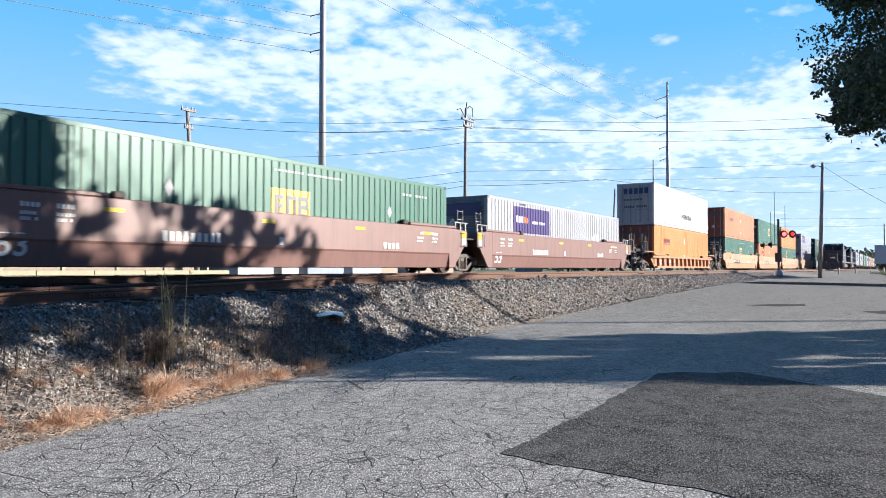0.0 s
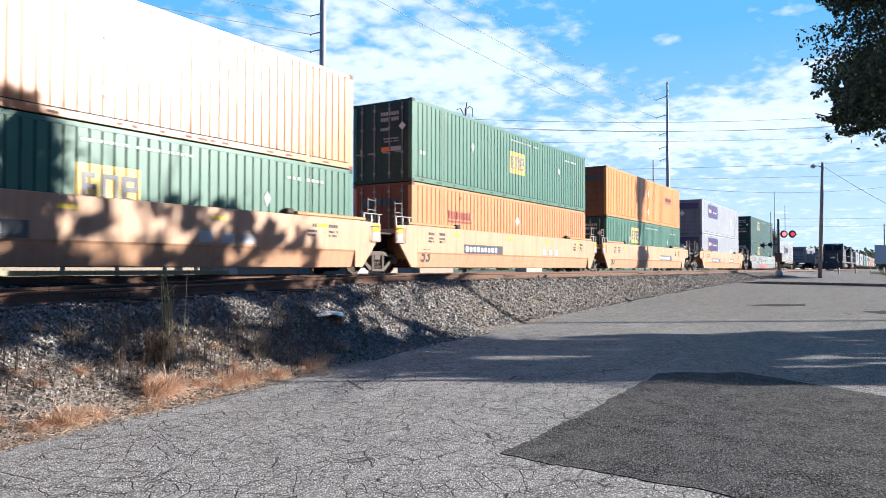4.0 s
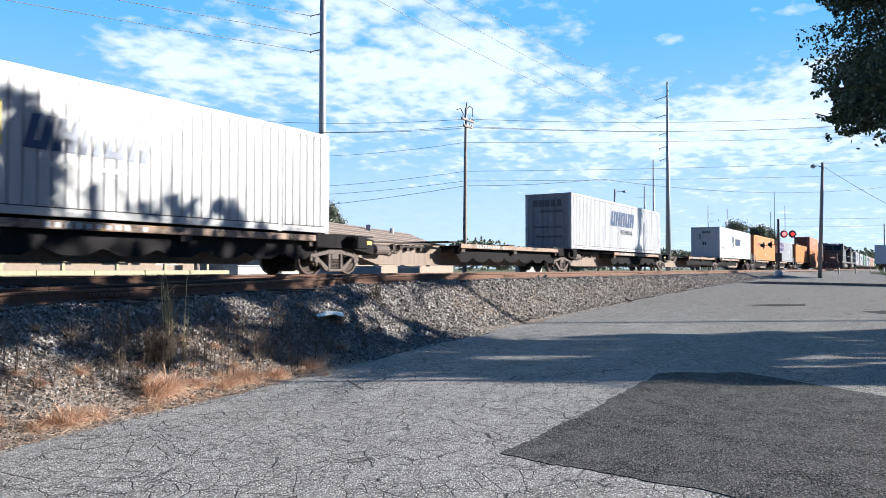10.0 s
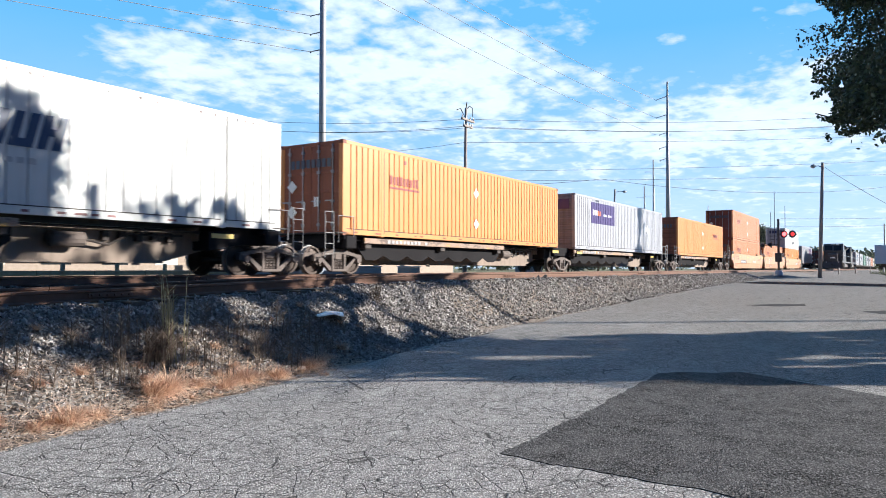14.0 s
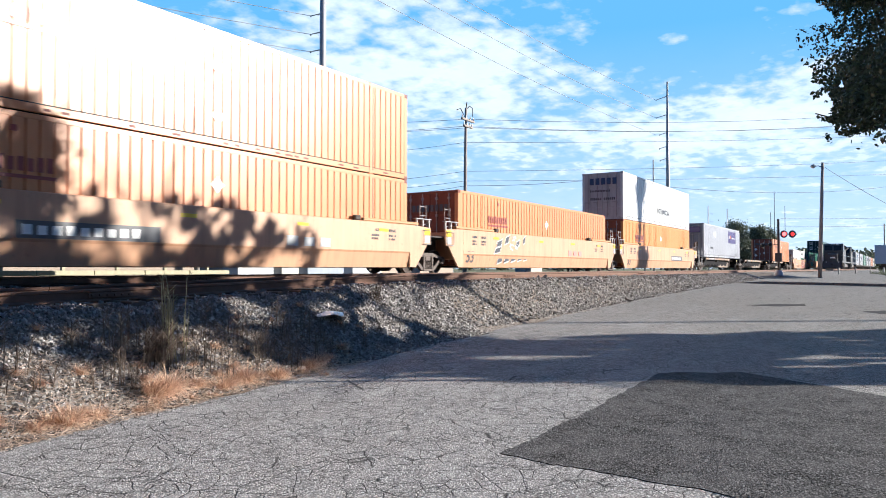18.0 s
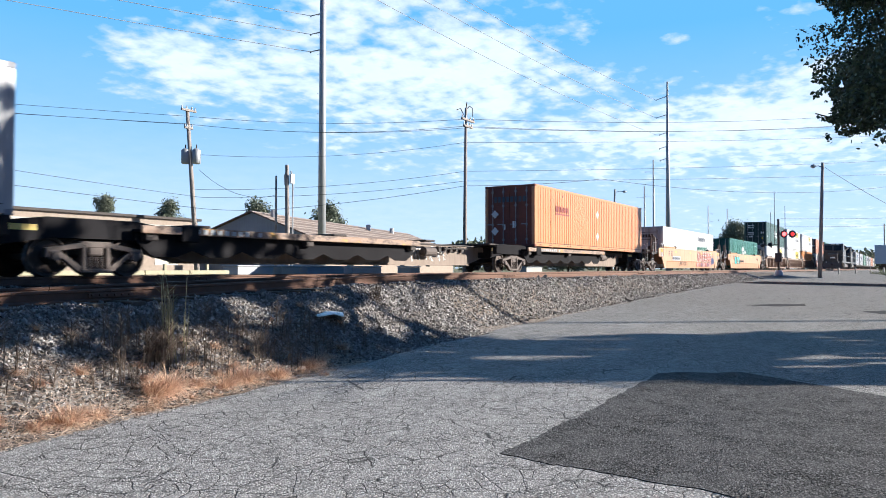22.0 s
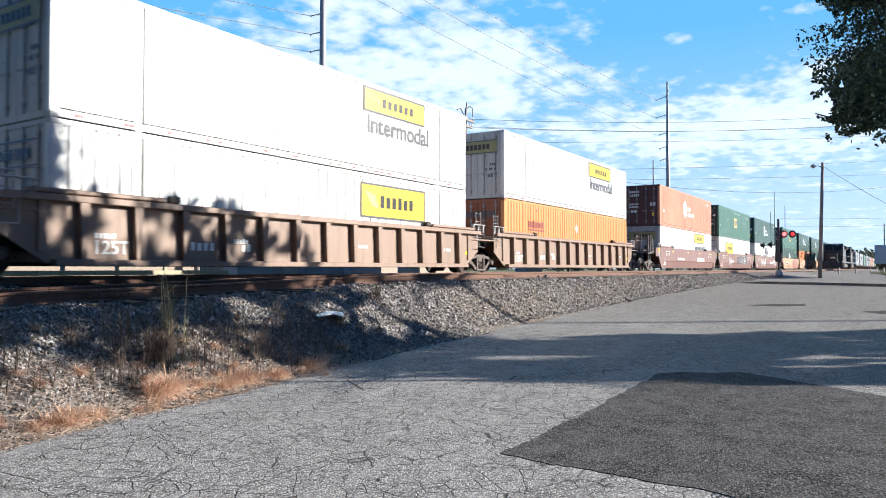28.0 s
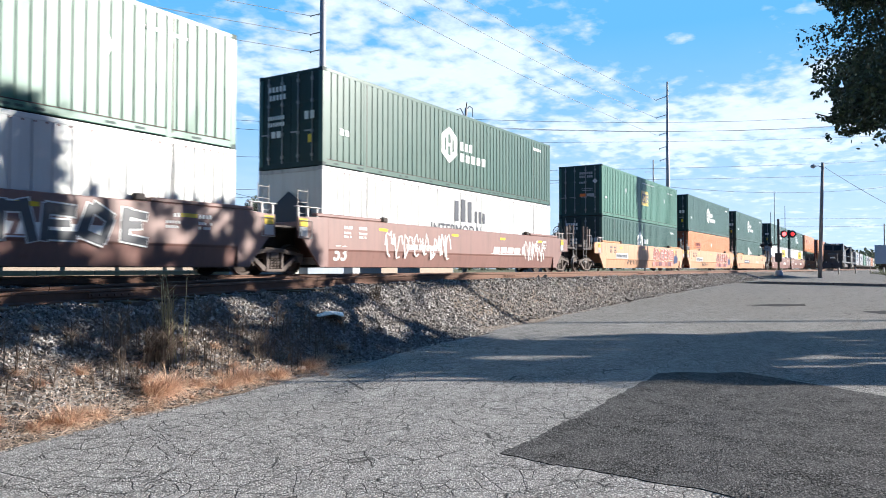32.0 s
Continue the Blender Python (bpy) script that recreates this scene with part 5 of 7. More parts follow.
            part("ladder", shared("ladder_spine", lambda: ladder_mesh(1.35)), ROD, th, at=(ex + e * 0.75, -1.34, 0.5))
            part("handrail", Buf().tube([(ex - 0.35, -1.34, 0.95), (ex - 0.35, -1.34, 1.75), (ex + 0.35, -1.34, 1.75), (ex + 0.35, -1.34, 0.95)], 0.018, 6), ROD, th)
            coupler(th, ex + e * 0.2, e, max(0.4, gap))
            truck(th, ex)
        elif e < 0:
            truck(th, ex)
            part("articulation", Buf().box(ex - 0.5, ex + 0.5, -0.45, 0.45, 0.74, 1.25, 0.05), TRUCK_STEEL, th)
    bx = b0 + 0.25 * (b1 - b0)
    part("brake_cylinder", Buf().tube([(bx - 0.4, -0.62, 0.80), (bx - 0.35, -0.62, 0.80), (bx + 0.35, -0.62, 0.80), (bx + 0.4, -0.62, 0.80)], [0.1, 0.17, 0.17, 0.1], 12), TRUCK_STEEL, th)
    rig = Buf().tube([(bx + 0.4, -0.6, 0.80), (bx + 1.0, -0.55, 0.70), (bx + 1.5, -0.5, 0.95), (bx + 3.0, -0.5, 0.97)], 0.03, 6)
    for k in range(5):
        rig.box(bx + 0.9 + k * 0.42, bx + 1.06 + k * 0.42, -0.5, -0.36, 0.80 + 0.05 * (k % 2), 1.02, 0.01)
    part("brake_levers", rig, GRIME, th)
    if deck_ahead and not loaded:
        scrawl(th, 0.362, b0 + 0.6, b0 + 3.2, WHITE_INK, 41, 0.02, 0.5, 0.72)
    return th


def empty_hatches(th):
    for x in (-7.4, -2.3, 2.6, 7.3):
        part("folded_pedestal", Buf().box(x - 0.3, x + 0.3, -1.3, 1.3, 1.135, 1.2, 0.02), GRIME, th)


# What the train carries. Front edge of each load along the train at the clip's start; car kind; dressing; lower load; upper load.
O1 = (ORANGE, "ribbed", "doors", "orange", "orange ribbed steel container with closed doors")
OA = (AMBER, "ribbed", "doors", "orange", "amber ribbed steel container with closed doors")
O2 = (AMBER, "ribbed", "panelled", "orange_rear", "orange ribbed steel container with white placards")
RO = (RED_ORANGE, "ribbed", "doors", "group", "red-orange ribbed container with a white hexagon emblem")
GE = (GREEN, "ribbed", "doors", "emp", "green ribbed container with a yellow sign")
DE = (DARK_GREEN, "ribbed", "panelled", "emp_front", "faded dark green ribbed container with a yellow sign")
DG = (DARK_GREEN, "ribbed", "doors", "group", "dark green ribbed container with a white hexagon emblem")
BG = (BRIGHT_GREEN, "ribbed", "doors", "group", "bright green ribbed container with a white hexagon emblem")
WW = (WHITE, "plate", "doors", "worn", "white smooth-sided container with dirt-streaked doors")
WB = (WHITE, "plate", "doors", "box_sign", "white smooth-sided container with a yellow bordered sign")
WF = (WHITE, "plate", "doors", "box_front", "white smooth-sided container with a yellow bordered sign")
GF = (GREEN, "ribbed", "doors", "emp_front", "green ribbed container with a yellow sign")
WI = (WHITE, "plate", "doors", "wide_sign", "white smooth-sided container with a yellow sign and lettering")
WG = (WHITE, "plate", "doors", "faded_sign", "white smooth-sided container with faded grey lettering")
WP = (WHITE, "plate", "smooth", "block_word", "white smooth-sided container with dark lettering")
WN = (WHITE, "plate", "smooth", "badge", "white smooth container with a striped grey emblem")
GS = (GREY_WHITE, "ribbed", "panelled", "badge", "grey-white ribbed container with a striped emblem")
SW = (GREY_WHITE, "fine", "doors", "old_name", "off-white finely ribbed container with dirty doors")
SP = (SILVER, "ribbed", "panelled", "purple_front", "silver ribbed container with a purple sign")
SR = (SILVER, "ribbed", "doors", "purple_rear", "silver ribbed container with a purple sign near its end")
SN = (SILVER, "ribbed", "panelled", "purple_rear", "silver ribbed container with a purple sign near its end")
BR, YE, GY, TN, RT, RB = (BROWN_CAR, False), (YELLOW_CAR, False), (GREY_CAR, False), (YELLOW_CAR, False), (BURNT, "low"), (TAN_CAR, "tall")
CONSIST = [
    (6.48, BR, dress_brown_old, GE, None), (25.78, BR, dress_brown_old, SP, None), (49.27, RT, dress_ribbed, OA, WW), (72.73, YE, dress_yellow, GE, O1),
    (92.06, YE, dress_yellow, O1, GE), (111.49, YE, dress_yellow_rear, GF, O2), (135.04, YE, dress_yellow_logo, SP, SP), (158.58, GY, dress_grey, DE, DE),
    (179.65, "spine", None, GS, None), (196.95, "spine", None, None, None), (214.28, "spine", None, SW, None), (232.1, "spine", None, None, None),
    (250.01, "spine", None, WN, None), (268.73, "spine", None, OA, None), (287.06, "spine", None, SP, None), (307.45, "spine", None, O2, None),
    (328.52, YE, dress_yellow, O1, O1), (348.02, YE, dress_yellow_black, O1, None), (367.32, YE, dress_yellow_rear, OA, WW), (388.49, "spine", None, SR, None),
    (408.3, "spine", None, None, None), (427.67, "spine", None, O1, None), (448.81, YE, dress_yellow_tagged, WG, None), (472.36, TN, dress_tan_teal, BG, None),
    (495.49, RB, dress_ribbed, WB, DG), (515.06, RB, dress_ribbed, WB, WI), (534.41, RB, dress_ribbed, OA, WI), (557.85, BR, dress_brown_new, WI, RO),
    (577.17, BR, dress_brown_white, WF, GE), (596.54, BR, dress_brown_tag, WP, DG), (619.80, YE, dress_yellow_tagged, DG, GE), (639.35, YE, dress_yellow_tagged, O1, DG),
    (659.11, YE, dress_yellow, DG, DG), (682.5, BR, dress_brown_new, WB, DG), (701.9, BR, dress_brown_new, WB, DG), (721.3, YE, dress_yellow, DG, O1),
    (744.7, YE, dress_yellow, O1, O1), (764.0, YE, dress_yellow, GE, DG), (783.4, YE, dress_yellow, O1, WI)]
CAR_LABELS = {BR: "brown well car with white lettering", YE: "yellow well car with dark number board", GY: "grey well car covered in graffiti", RT: "yellow ribbed well car", RB: "tan-brown ribbed well car"}
MOVING = []


def build_train():
    for i, (s, kind, dress, lower, upper) in enumerate(CONSIST):
        gaps = []
        for j in (i - 1, i + 1):
            if 0 <= j < len(CONSIST):
                g = abs(CONSIST[j][0] - s) - CONT_L
                same = (CONSIST[j][1] == "spine") == (kind == "spine")
                lim = 2.3 if kind == "spine" else 4.2
                gaps.append((g, same and g < lim + (3 if None in (lower, CONSIST[j][3]) and kind == "spine" else 0)))
            else:
                gaps.append((7.3 if kind != "spine" else 4.2, False))
        ends = []
        for e, (g, sh) in zip((-1, 1), gaps):
            if sh:
                x = e * (HX + g / 2)
            elif kind == "spine":
                x = e * (HX + min(0.2, g / 2 - 1.4))
            else:
                x = e * (HX + min(1.75, g / 2 - 0.8))
            ends.append((x, sh, HX + g / 2 - abs(x) - (0.55 if kind != "spine" else 0.2)))
        (fx, fs, fg), (rx, rs, rg) = ends
        if kind == "spine":
            car = spine_car(fx, rx, fs, rs, fg, rg, lower is not None, s > 249, "black spine car carrying a container" if lower else "empty black spine car with worn yellow marks")
            if lower is None:
                empty_hatches(car)
            base = RAIL_TOP + 1.176
        else:
            car = well_car(*kind, fx, rx, fs, rs, fg, rg, dress, CAR_LABELS.get(kind, "yellow well car"))
            base = RAIL_TOP + 0.275
        MOVING.append((car, s + HX, RAIL_TOP))
        z = base
        for load in (lower, upper):
            if load:
                MOVING.append((container(*load), s + HX, z))
                z += CONT_H


build_train()


# ---- sky: drifting clouds ----
def cloud_material():
    m, n, l, b = nodes_of("cloud")
    n.remove(b)
    co = n.new("ShaderNodeTexCoord").outputs["Object"]
    nrm = n.new("ShaderNodeVectorMath")
    nrm.operation = "NORMALIZE"
    l.new(co, nrm.inputs[0])
    sep = n.new("ShaderNodeSeparateXYZ")
    l.new(nrm.outputs[0], sep.inputs[0])
    x, y, z = sep.outputs
    zz = arith(n, l, "ADD", z, 0.16)
    comb = n.new("ShaderNodeCombineXYZ")
    l.new(arith(n, l, "DIVIDE", x, zz), comb.inputs[0])
    l.new(arith(n, l, "DIVIDE", y, zz), comb.inputs[1])
    co2 = comb.outputs[0]
    big = noise_tex(n, l, co2, 1.1, 3, 0.5)
    puffs = noise_tex(n, l, co2, 5.2, 5, 0.5)
    cells = noise_tex(n, l, co2, 15, 4, 0.5)
    # where the banks of cloud stand: azimuth from +x and height, in degrees
    az = arith(n, l, "MULTIPLY", arith(n, l, "ARCTAN2", y, x), 57.2958)
    el = arith(n, l, "MULTIPLY", arith(n, l, "ARCSINE", z), 57.2958)
    total = None
    for a0, e0, wa, we, amp in CLOUD_BANKS:
        u = arith(n, l, "DIVIDE", arith(n, l, "SUBTRACT", az, a0), wa)
        v = arith(n, l, "DIVIDE", arith(n, l, "SUBTRACT", el, e0), we)
        r = arith(n, l, "ADD", arith(n, l, "MULTIPLY", u, u), arith(n, l, "MULTIPLY", v, v))
        g = arith(n, l, "MULTIPLY", arith(n, l, "POWER", 2.718, arith(n, l, "MULTIPLY", r, -1.0)), amp)
        total = g if total is None else arith(n, l, "ADD", total, g)
    d = arith(n, l, "ADD", arith(n, l, "MULTIPLY", puffs, 1.0), arith(n, l, "MULTIPLY", big, 0.30))
    d = arith(n, l, "ADD", d, arith(n, l, "MULTIPLY", arith(n, l, "SUBTRACT", cells, 0.5), 0.8))
    d = arith(n, l, "ADD", d, total)
    cover = ramp(n, l, arith(n, l, "DIVIDE", d, 1.5), [(0.42, (0, 0, 0)), (0.50, (0.33, 0.33, 0.33)), (0.57, (0.80, 0.80, 0.80)), (0.68, (0.97, 0.97, 0.97))])
    haze = ramp(n, l, arith(n, l, "DIVIDE", el, 30.0), [(0.0, (0.84, 0.84, 0.84)), (0.16, (0.68, 0.68, 0.68)), (0.34, (0.30, 0.30, 0.30)), (0.6, (0, 0, 0))])
    cover = mixed(n, l, 1.0, cover, haze, "SCREEN")
    bw = n.new("ShaderNodeRGBToBW")
    l.new(cover, bw.inputs[0])
    em, tr, mx = n.new("ShaderNodeEmission"), n.new("ShaderNodeBsdfTransparent"), n.new("ShaderNodeMixShader")
    shade = noise_tex(n, l, co2, 8, 6, 0.6)
    white = mixed(n, l, shade, (0.80, 0.87, 0.88), (1.06, 1.02, 0.95))
    l.new(mixed(n, l, bw.outputs[0], (0.222, 0.553, 0.845), white), em.inputs[0])
    em.inputs[1].default_value = CLOUD_LIGHT
    l.new(arith(n, l, "MAXIMUM", bw.outputs[0], 0.8), mx.inputs[0])
    l.new(tr.outputs[0], mx.inputs[1])
    l.new(em.outputs[0], mx.inputs[2])
    l.new(mx.outputs[0], n["Material Output"].inputs[0])
    return m


CLOUD_LIGHT = 0.505
CLOUD_BANKS = [(51.7, 14.6, 8, 3.6, 0.30), (37, 17, 8, 5, 0.27), (27.2, 15.6, 6.5, 2.4, 0.32), (18.4, 10.4, 13, 2.6, 0.26), (6.8, 10.8, 7, 3, 0.26), (36, 10.8, 10, 2.5, 0.07),
               (14.5, 17.3, 9, 3.6, -0.30), (62.5, 16, 4.5, 8, -0.32), (56, 7.0, 13, 4.5, -0.42), (31, 4.0, 14, 2.4, -0.25), (53, 19.5, 5, 2, -0.15), (14.5, 16.9, 1.7, 0.5, 0.45)]


def cloud_dome():
    b = Buf()
    R, na, ne = 2200.0, 60, 18
    vs = []
    for i in range(na + 1):
        a = radians(-22 + 110 * i / na)
        for j in range(ne + 1):
            e = radians(-1 + 62 * j / ne)
            vs.append((R * math.cos(a) * math.cos(e), R * math.sin(a) * math.cos(e), R * math.sin(e)))
    b.add(vs, [(i * (ne + 1) + j, (i + 1) * (ne + 1) + j, (i + 1) * (ne + 1) + j + 1, i * (ne + 1) + j + 1) for i in range(na) for j in range(ne)])
    ob = part("backdrop", b.mesh("backdrop", True), cloud_material())
    return tagged(ob, "white broken clouds drifting in a blue sky", "sky", kind="structure")


CLOUDS = cloud_dome()


# ---- trees ----
def grow(b, rnd, p, d, r, length, depth, tips, droop=0.0):
    """One limb and its forks; tips collects where leaves hang."""
    pts, rs = [p], [r]
    q = Vector(p)
    n = 4
    for k in range(n):
        d = (Vector(d) + Vector((rnd.uniform(-0.18, 0.18), rnd.uniform(-0.18, 0.18), rnd.uniform(-0.1, 0.16) - droop))).normalized()
        q = q + d * length / n
        pts.append(tuple(q))
        rs.append(r * (1 - 0.45 * (k + 1) / n))
        if depth <= 1:
            tips.append(Vector(q))
    b.tube(pts, rs, 7 if depth > 1 else 5, False)
    if depth > 0:
        for k in range(rnd.choice((2, 3, 3))):
            a = rnd.uniform(0, 2 * math.pi)
            nd = (d + Vector((math.cos(a), math.sin(a), rnd.uniform(-0.25, 0.5))) * 0.75).normalized()
            at = Vector(pts[rnd.choice((2, 3, 4))])
            grow(b, rnd, tuple(at), nd, rs[-1] * 0.8, length * rnd.uniform(0.6, 0.8), depth - 1, tips, droop)


def leaves(rnd, tips, per, spreadr, size, inside=None):
    n = len(tips) * per
    rg = np.random.default_rng(rnd.randrange(1 << 30))
    c = np.repeat(np.array([tuple(t) for t in tips]), per, 0) + rg.normal(0, spreadr, (n, 3))
    if inside is not None:
        c = c[inside(c)]
        n = len(c)
    a = rg.normal(0, 1, (n, 3))
    a /= np.linalg.norm(a, axis=1)[:, None]
    t = rg.normal(0, 1, (n, 3))
    t -= a * (a * t).sum(1)[:, None]
    t /= np.linalg.norm(t, axis=1)[:, None]
    s = size * rg.uniform(0.6, 1.25, (n, 1))
    u = np.cross(a, t)
    v = np.stack([c - a * s, c - a * s * 0.35 + t * s * 0.5, c + a * s * 0.45 + t * s * 0.42 + u * s * 0.12, c + a * s, c + a * s * 0.45 - t * s * 0.42 + u * s * 0.12, c - a * s * 0.35 - t * s * 0.5], 1).reshape(-1, 3)
    me = bpy.data.meshes.new("crown")
    f = np.arange(6 * n).reshape(-1, 6)
    me.from_pydata(v.tolist(), [], f.tolist())
    me.materials.append(None)
    return me


def tree(x, y, height, radius, seed, label, clear=2.5, per=26, size=0.10, leafmat=None, depth=3, name="tree", cut=None, limb=0.62, clump=1.0):
    rnd = random.Random(seed)
    z = float(ground_z(x, y))
    th = thing(name, (x, y, z), label, "tree")
    b, tips = Buf(), []
    top = height * 0.62
    trunk_pts = [(0.08 * math.sin(k), 0.08 * math.cos(k * 1.3) - 0.08, top * k / 6 - 0.05) for k in range(7)]
    b.tube(trunk_pts, [height * (0.022 if clear < 6 else 0.010) * (1 - 0.09 * k) for k in range(7)], 10)
    n = int(9 + radius * 1.5)
    for k in range(n):
        f = k / (n - 1)
        zz = clear + (top - clear) * f
        a = k * 2.4 + rnd.uniform(-0.4, 0.4)
        reach = radius * (0.62 + 0.25 * math.sin(math.pi * min(1, f + 0.15)))
        d = Vector((math.cos(a), math.sin(a), 0.25 + 0.9 * f))
        grow(b, rnd, (0, 0, zz), d.normalized(), height * 0.008, reach * limb, depth - 1, tips, 0.05)
    grow(b, rnd, trunk_pts[-1], (0, 0, 1), height * 0.012, height * 0.22, depth - 1, tips)
    part("trunk", b.mesh("trunk", True), BARK, th)
    part("crown", leaves(rnd, tips, per, clump * (radius * (0.075 + 0.25 * (0.62 - limb)) + 0.12), size, cut), leafmat or LEAF, th)
    return th


def lattice(p, q, seed):
    """Smooth value noise over a plane, 0 to 1."""
    def corner(i, j):
        h = np.sin(i * 127.1 + j * 311.7 + seed * 74.7) * 43758.5453
        return h - np.floor(h)
    i, j = np.floor(p), np.floor(q)
    f, g = p - i, q - j
    f, g = f * f * (3 - 2 * f), g * g * (3 - 2 * g)
    return (corner(i, j) * (1 - f) + corner(i + 1, j) * f) * (1 - g) + (corner(i, j + 1) * (1 - f) + corner(i + 1, j + 1) * f) * g


def crown_shape(x0, y0, lower, upper, lo_u, hi_u, left=None, thin=(0.3, 0.3), rough=1.0, fringe=0.0, cell=0.55):
    """Cuts a crown so its shade falls where wanted, with holes punched along the sun for dapples: u across the light, w
    along it.
    """
    sx, sy = math.cos(SUN_AZ), math.sin(SUN_AZ)

    def inside(c):
        gx, gy, gz = x0 + c[:, 0], y0 + c[:, 1], c[:, 2]
        u = -gx * sy + gy * sx
        w = gz + 0.15 - (gx * sx + gy * sy) * math.tan(SUN_EL)
        lump = rough * (0.9 * (lattice(u * 1.1, w * 1.1, 1) - 0.5) + 0.9 * (lattice(u * 2.6, w * 2.6, 2) - 0.5) + 0.5 * (lattice(u * 7.0, w * 7.0, 3) - 0.5))
        gap = 0.40 * lattice(u / cell, w / cell, 4) + 0.36 * lattice(u / cell * 2.7, w / cell * 2.2, 5) + 0.24 * lattice(u / cell * 6.5, w / cell * 5.0, 6)
        ok = gap > np.interp(w, [2.6, 3.6], thin)
        if left is not None:
            depth, across = gx * CY + gy * SY, gx * SY - gy * CY
            v, h = (gz - 1.3) / depth, across / depth
            edge = np.interp(v, [0.152, 0.163, 0.183, 0.195, 0.205, 0.214, 0.229, 0.249, 0.257, 0.264, 0.30, 0.319, 0.331, 0.346, 0.37, 0.45],
                             [0.557, 0.522, 0.542, 0.522, 0.530, 0.503, 0.532, 0.504, 0.534, 0.507, 0.495, 0.487, 0.473, 0.518, 0.517, 0.49])
            ok = ok & (h > edge + 0.022 * (lattice(h * 60, v * 60, 8) - 0.5) + 0.012 * (lattice(h * 140, v * 140, 9) - 0.5))
            ok = ok & ((h > 0.66) | (gz > 1.65 + 0.15 * depth + 0.5 * lump))
            ok = ok & (0.55 * lattice(h * 34, v * 34, 10) + 0.45 * lattice(h * 85, v * 85, 11) > 0.46 - 6.0 * (h - edge))
        low = lower(u) - fringe * (gap > 0.5)
        return ok & (u > lo_u + lump) & (u < hi_u + lump) & (w > low + lump) & (w < upper(u) + lump)
    return inside


tree(15.9, -1.8, 13.6, 5.6, 4, "broad leafy shade tree with dark green leaves", 3.0, 1000, 0.045,
     cut=crown_shape(15.9, -1.8, lambda u: np.interp(u, [5.5, 7.3, 8.0, 9.8, 10.6, 11.4, 11.9, 15], [1.5, 1.5, 1.7, 1.65, 0.95, 0.8, 1.8, 2.1]), lambda u: 8.0 - 0.75 * np.maximum(0, u - 13.5), 4.6, 15.6, True, (0.41, 0.51), 0.7, 0.45), limb=0.46, clump=0.62)
# Trees out of view, placed and cut to shade the road, verge and train.
tree(27.5, -9.6, 14.5, 4.6, 5, "tall roadside tree with a high leafy crown", 8.5, 260, 0.12,
     cut=crown_shape(27.5, -9.6, lambda u: np.interp(u, [13, 15.5, 21], [1.9, 2.2, 2.0]), lambda u: np.interp(u, [13, 15.2, 16.5, 18, 20.3, 20.9], [6.6, 5.6, 4.8, 4.3, 3.7, 2.4]), 13.0, 20.9, thin=(0.47, 0.50), rough=0.8, cell=0.8))
tree(24.9, -11.3, 16.2, 3.4, 9, "tall roadside tree with a high leafy crown", 10.0, 240, 0.12,
     cut=crown_shape(24.9, -11.3, lambda u: np.where(u < 13, 1.9, 2.6), lambda u: np.interp(u, [11, 14.6, 15.4], [7.2, 7.0, 5.0]), 10.8, 15.4, thin=(0.47, 0.50), rough=0.8, cell=0.8))
LOW = lambda u: np.interp(u, [8.0, 9.4, 9.8, 11.2, 12.0, 12.9, 13.6, 14.3], [0.0, 0.1, 1.1, 1.35, 1.0, 0.5, 0.2, -0.1])
tree(22.7, -10.6, 8.2, 3.6, 6, "low spreading roadside tree with dense leaves", 0.8, 340, 0.11,
     cut=crown_shape(22.7, -10.6, lambda u: -9 + 0 * u, LOW, 8.4, 14.0, thin=(0.42, 0.42), rough=1.4, cell=0.7))
tree(26.0, -16.5, 9.6, 3.8, 8, "low spreading roadside tree with dense leaves", 0.8, 300, 0.12,
     cut=crown_shape(26.0, -16.5, lambda u: -12 + 0 * u, LOW, 8.3, 14.1, thin=(0.42, 0.42), rough=1.4, cell=0.7))
# Added only to dapple the left verge; never in view.
tree(15.0, -4.5, 9.4, 4.6, 21, "added slender tree out of view that dapples the verge", 6.0, 110, 0.08,
     cut=crown_shape(15.0, -4.5, lambda u: 1.7 + 0 * u, lambda u: 3.4 + 0 * u, 4.2, 8.8, thin=(0.46, 0.5), rough=0.8, cell=0.6))
# Out of view; placed so a narrow shadow falls on the train.
tree(60.3, -5.4, 15.0, 1.1, 7, "tall narrow leafy tree beside the road", 5.0, 40, 0.16)


# unseen trees added behind the camera: they close the place and cut sky light
for k in range(9):
    a = radians(118 + k * 19)
    r = 15.0 + 2.5 * math.sin(k * 2.3)
    tree(r * math.cos(a), r * math.sin(a), 12.5 + 1.5 * math.sin(k * 1.7), 4.6, 60 + k, "added unseen leafy tree that blocks sky light", 1.6, 22, 0.26, depth=3)


# ---- poles and wires ----
def wooden_pole(x, y, base, top, lean, arms, label, r=0.16, name="utility_pole"):
    th = thing(name, (x, y, base), label, "pole", "wooden utility poles")
    h = top - base
    part("pole", Buf().tube([(0, 0, -0.3), (lean * SY * 0.5, -lean * CY * 0.5, h * 0.5), (lean * SY, -lean * CY, h)], [r, r * 0.85, r * 0.65], 10).mesh("pole", True), POLE_WOOD, th)
    for z, w in arms:
        part("cross_arm", Buf().box(lean * SY - w, lean * SY + w, -lean * CY - 0.2, -lean * CY - 0.08, h - z - 0.06, h - z + 0.06, 0.01), POLE_WOOD, th)
        for k in (-0.9, -0.3, 0.4, 0.9):
            part("insulator", Buf().tube([(lean * SY + k * w, -lean * CY - 0.14, h - z + 0.06), (lean * SY + k * w, -lean * CY - 0.14, h - z + 0.26)], [0.06, 0.03], 8), GALVANISED, th)
    return th


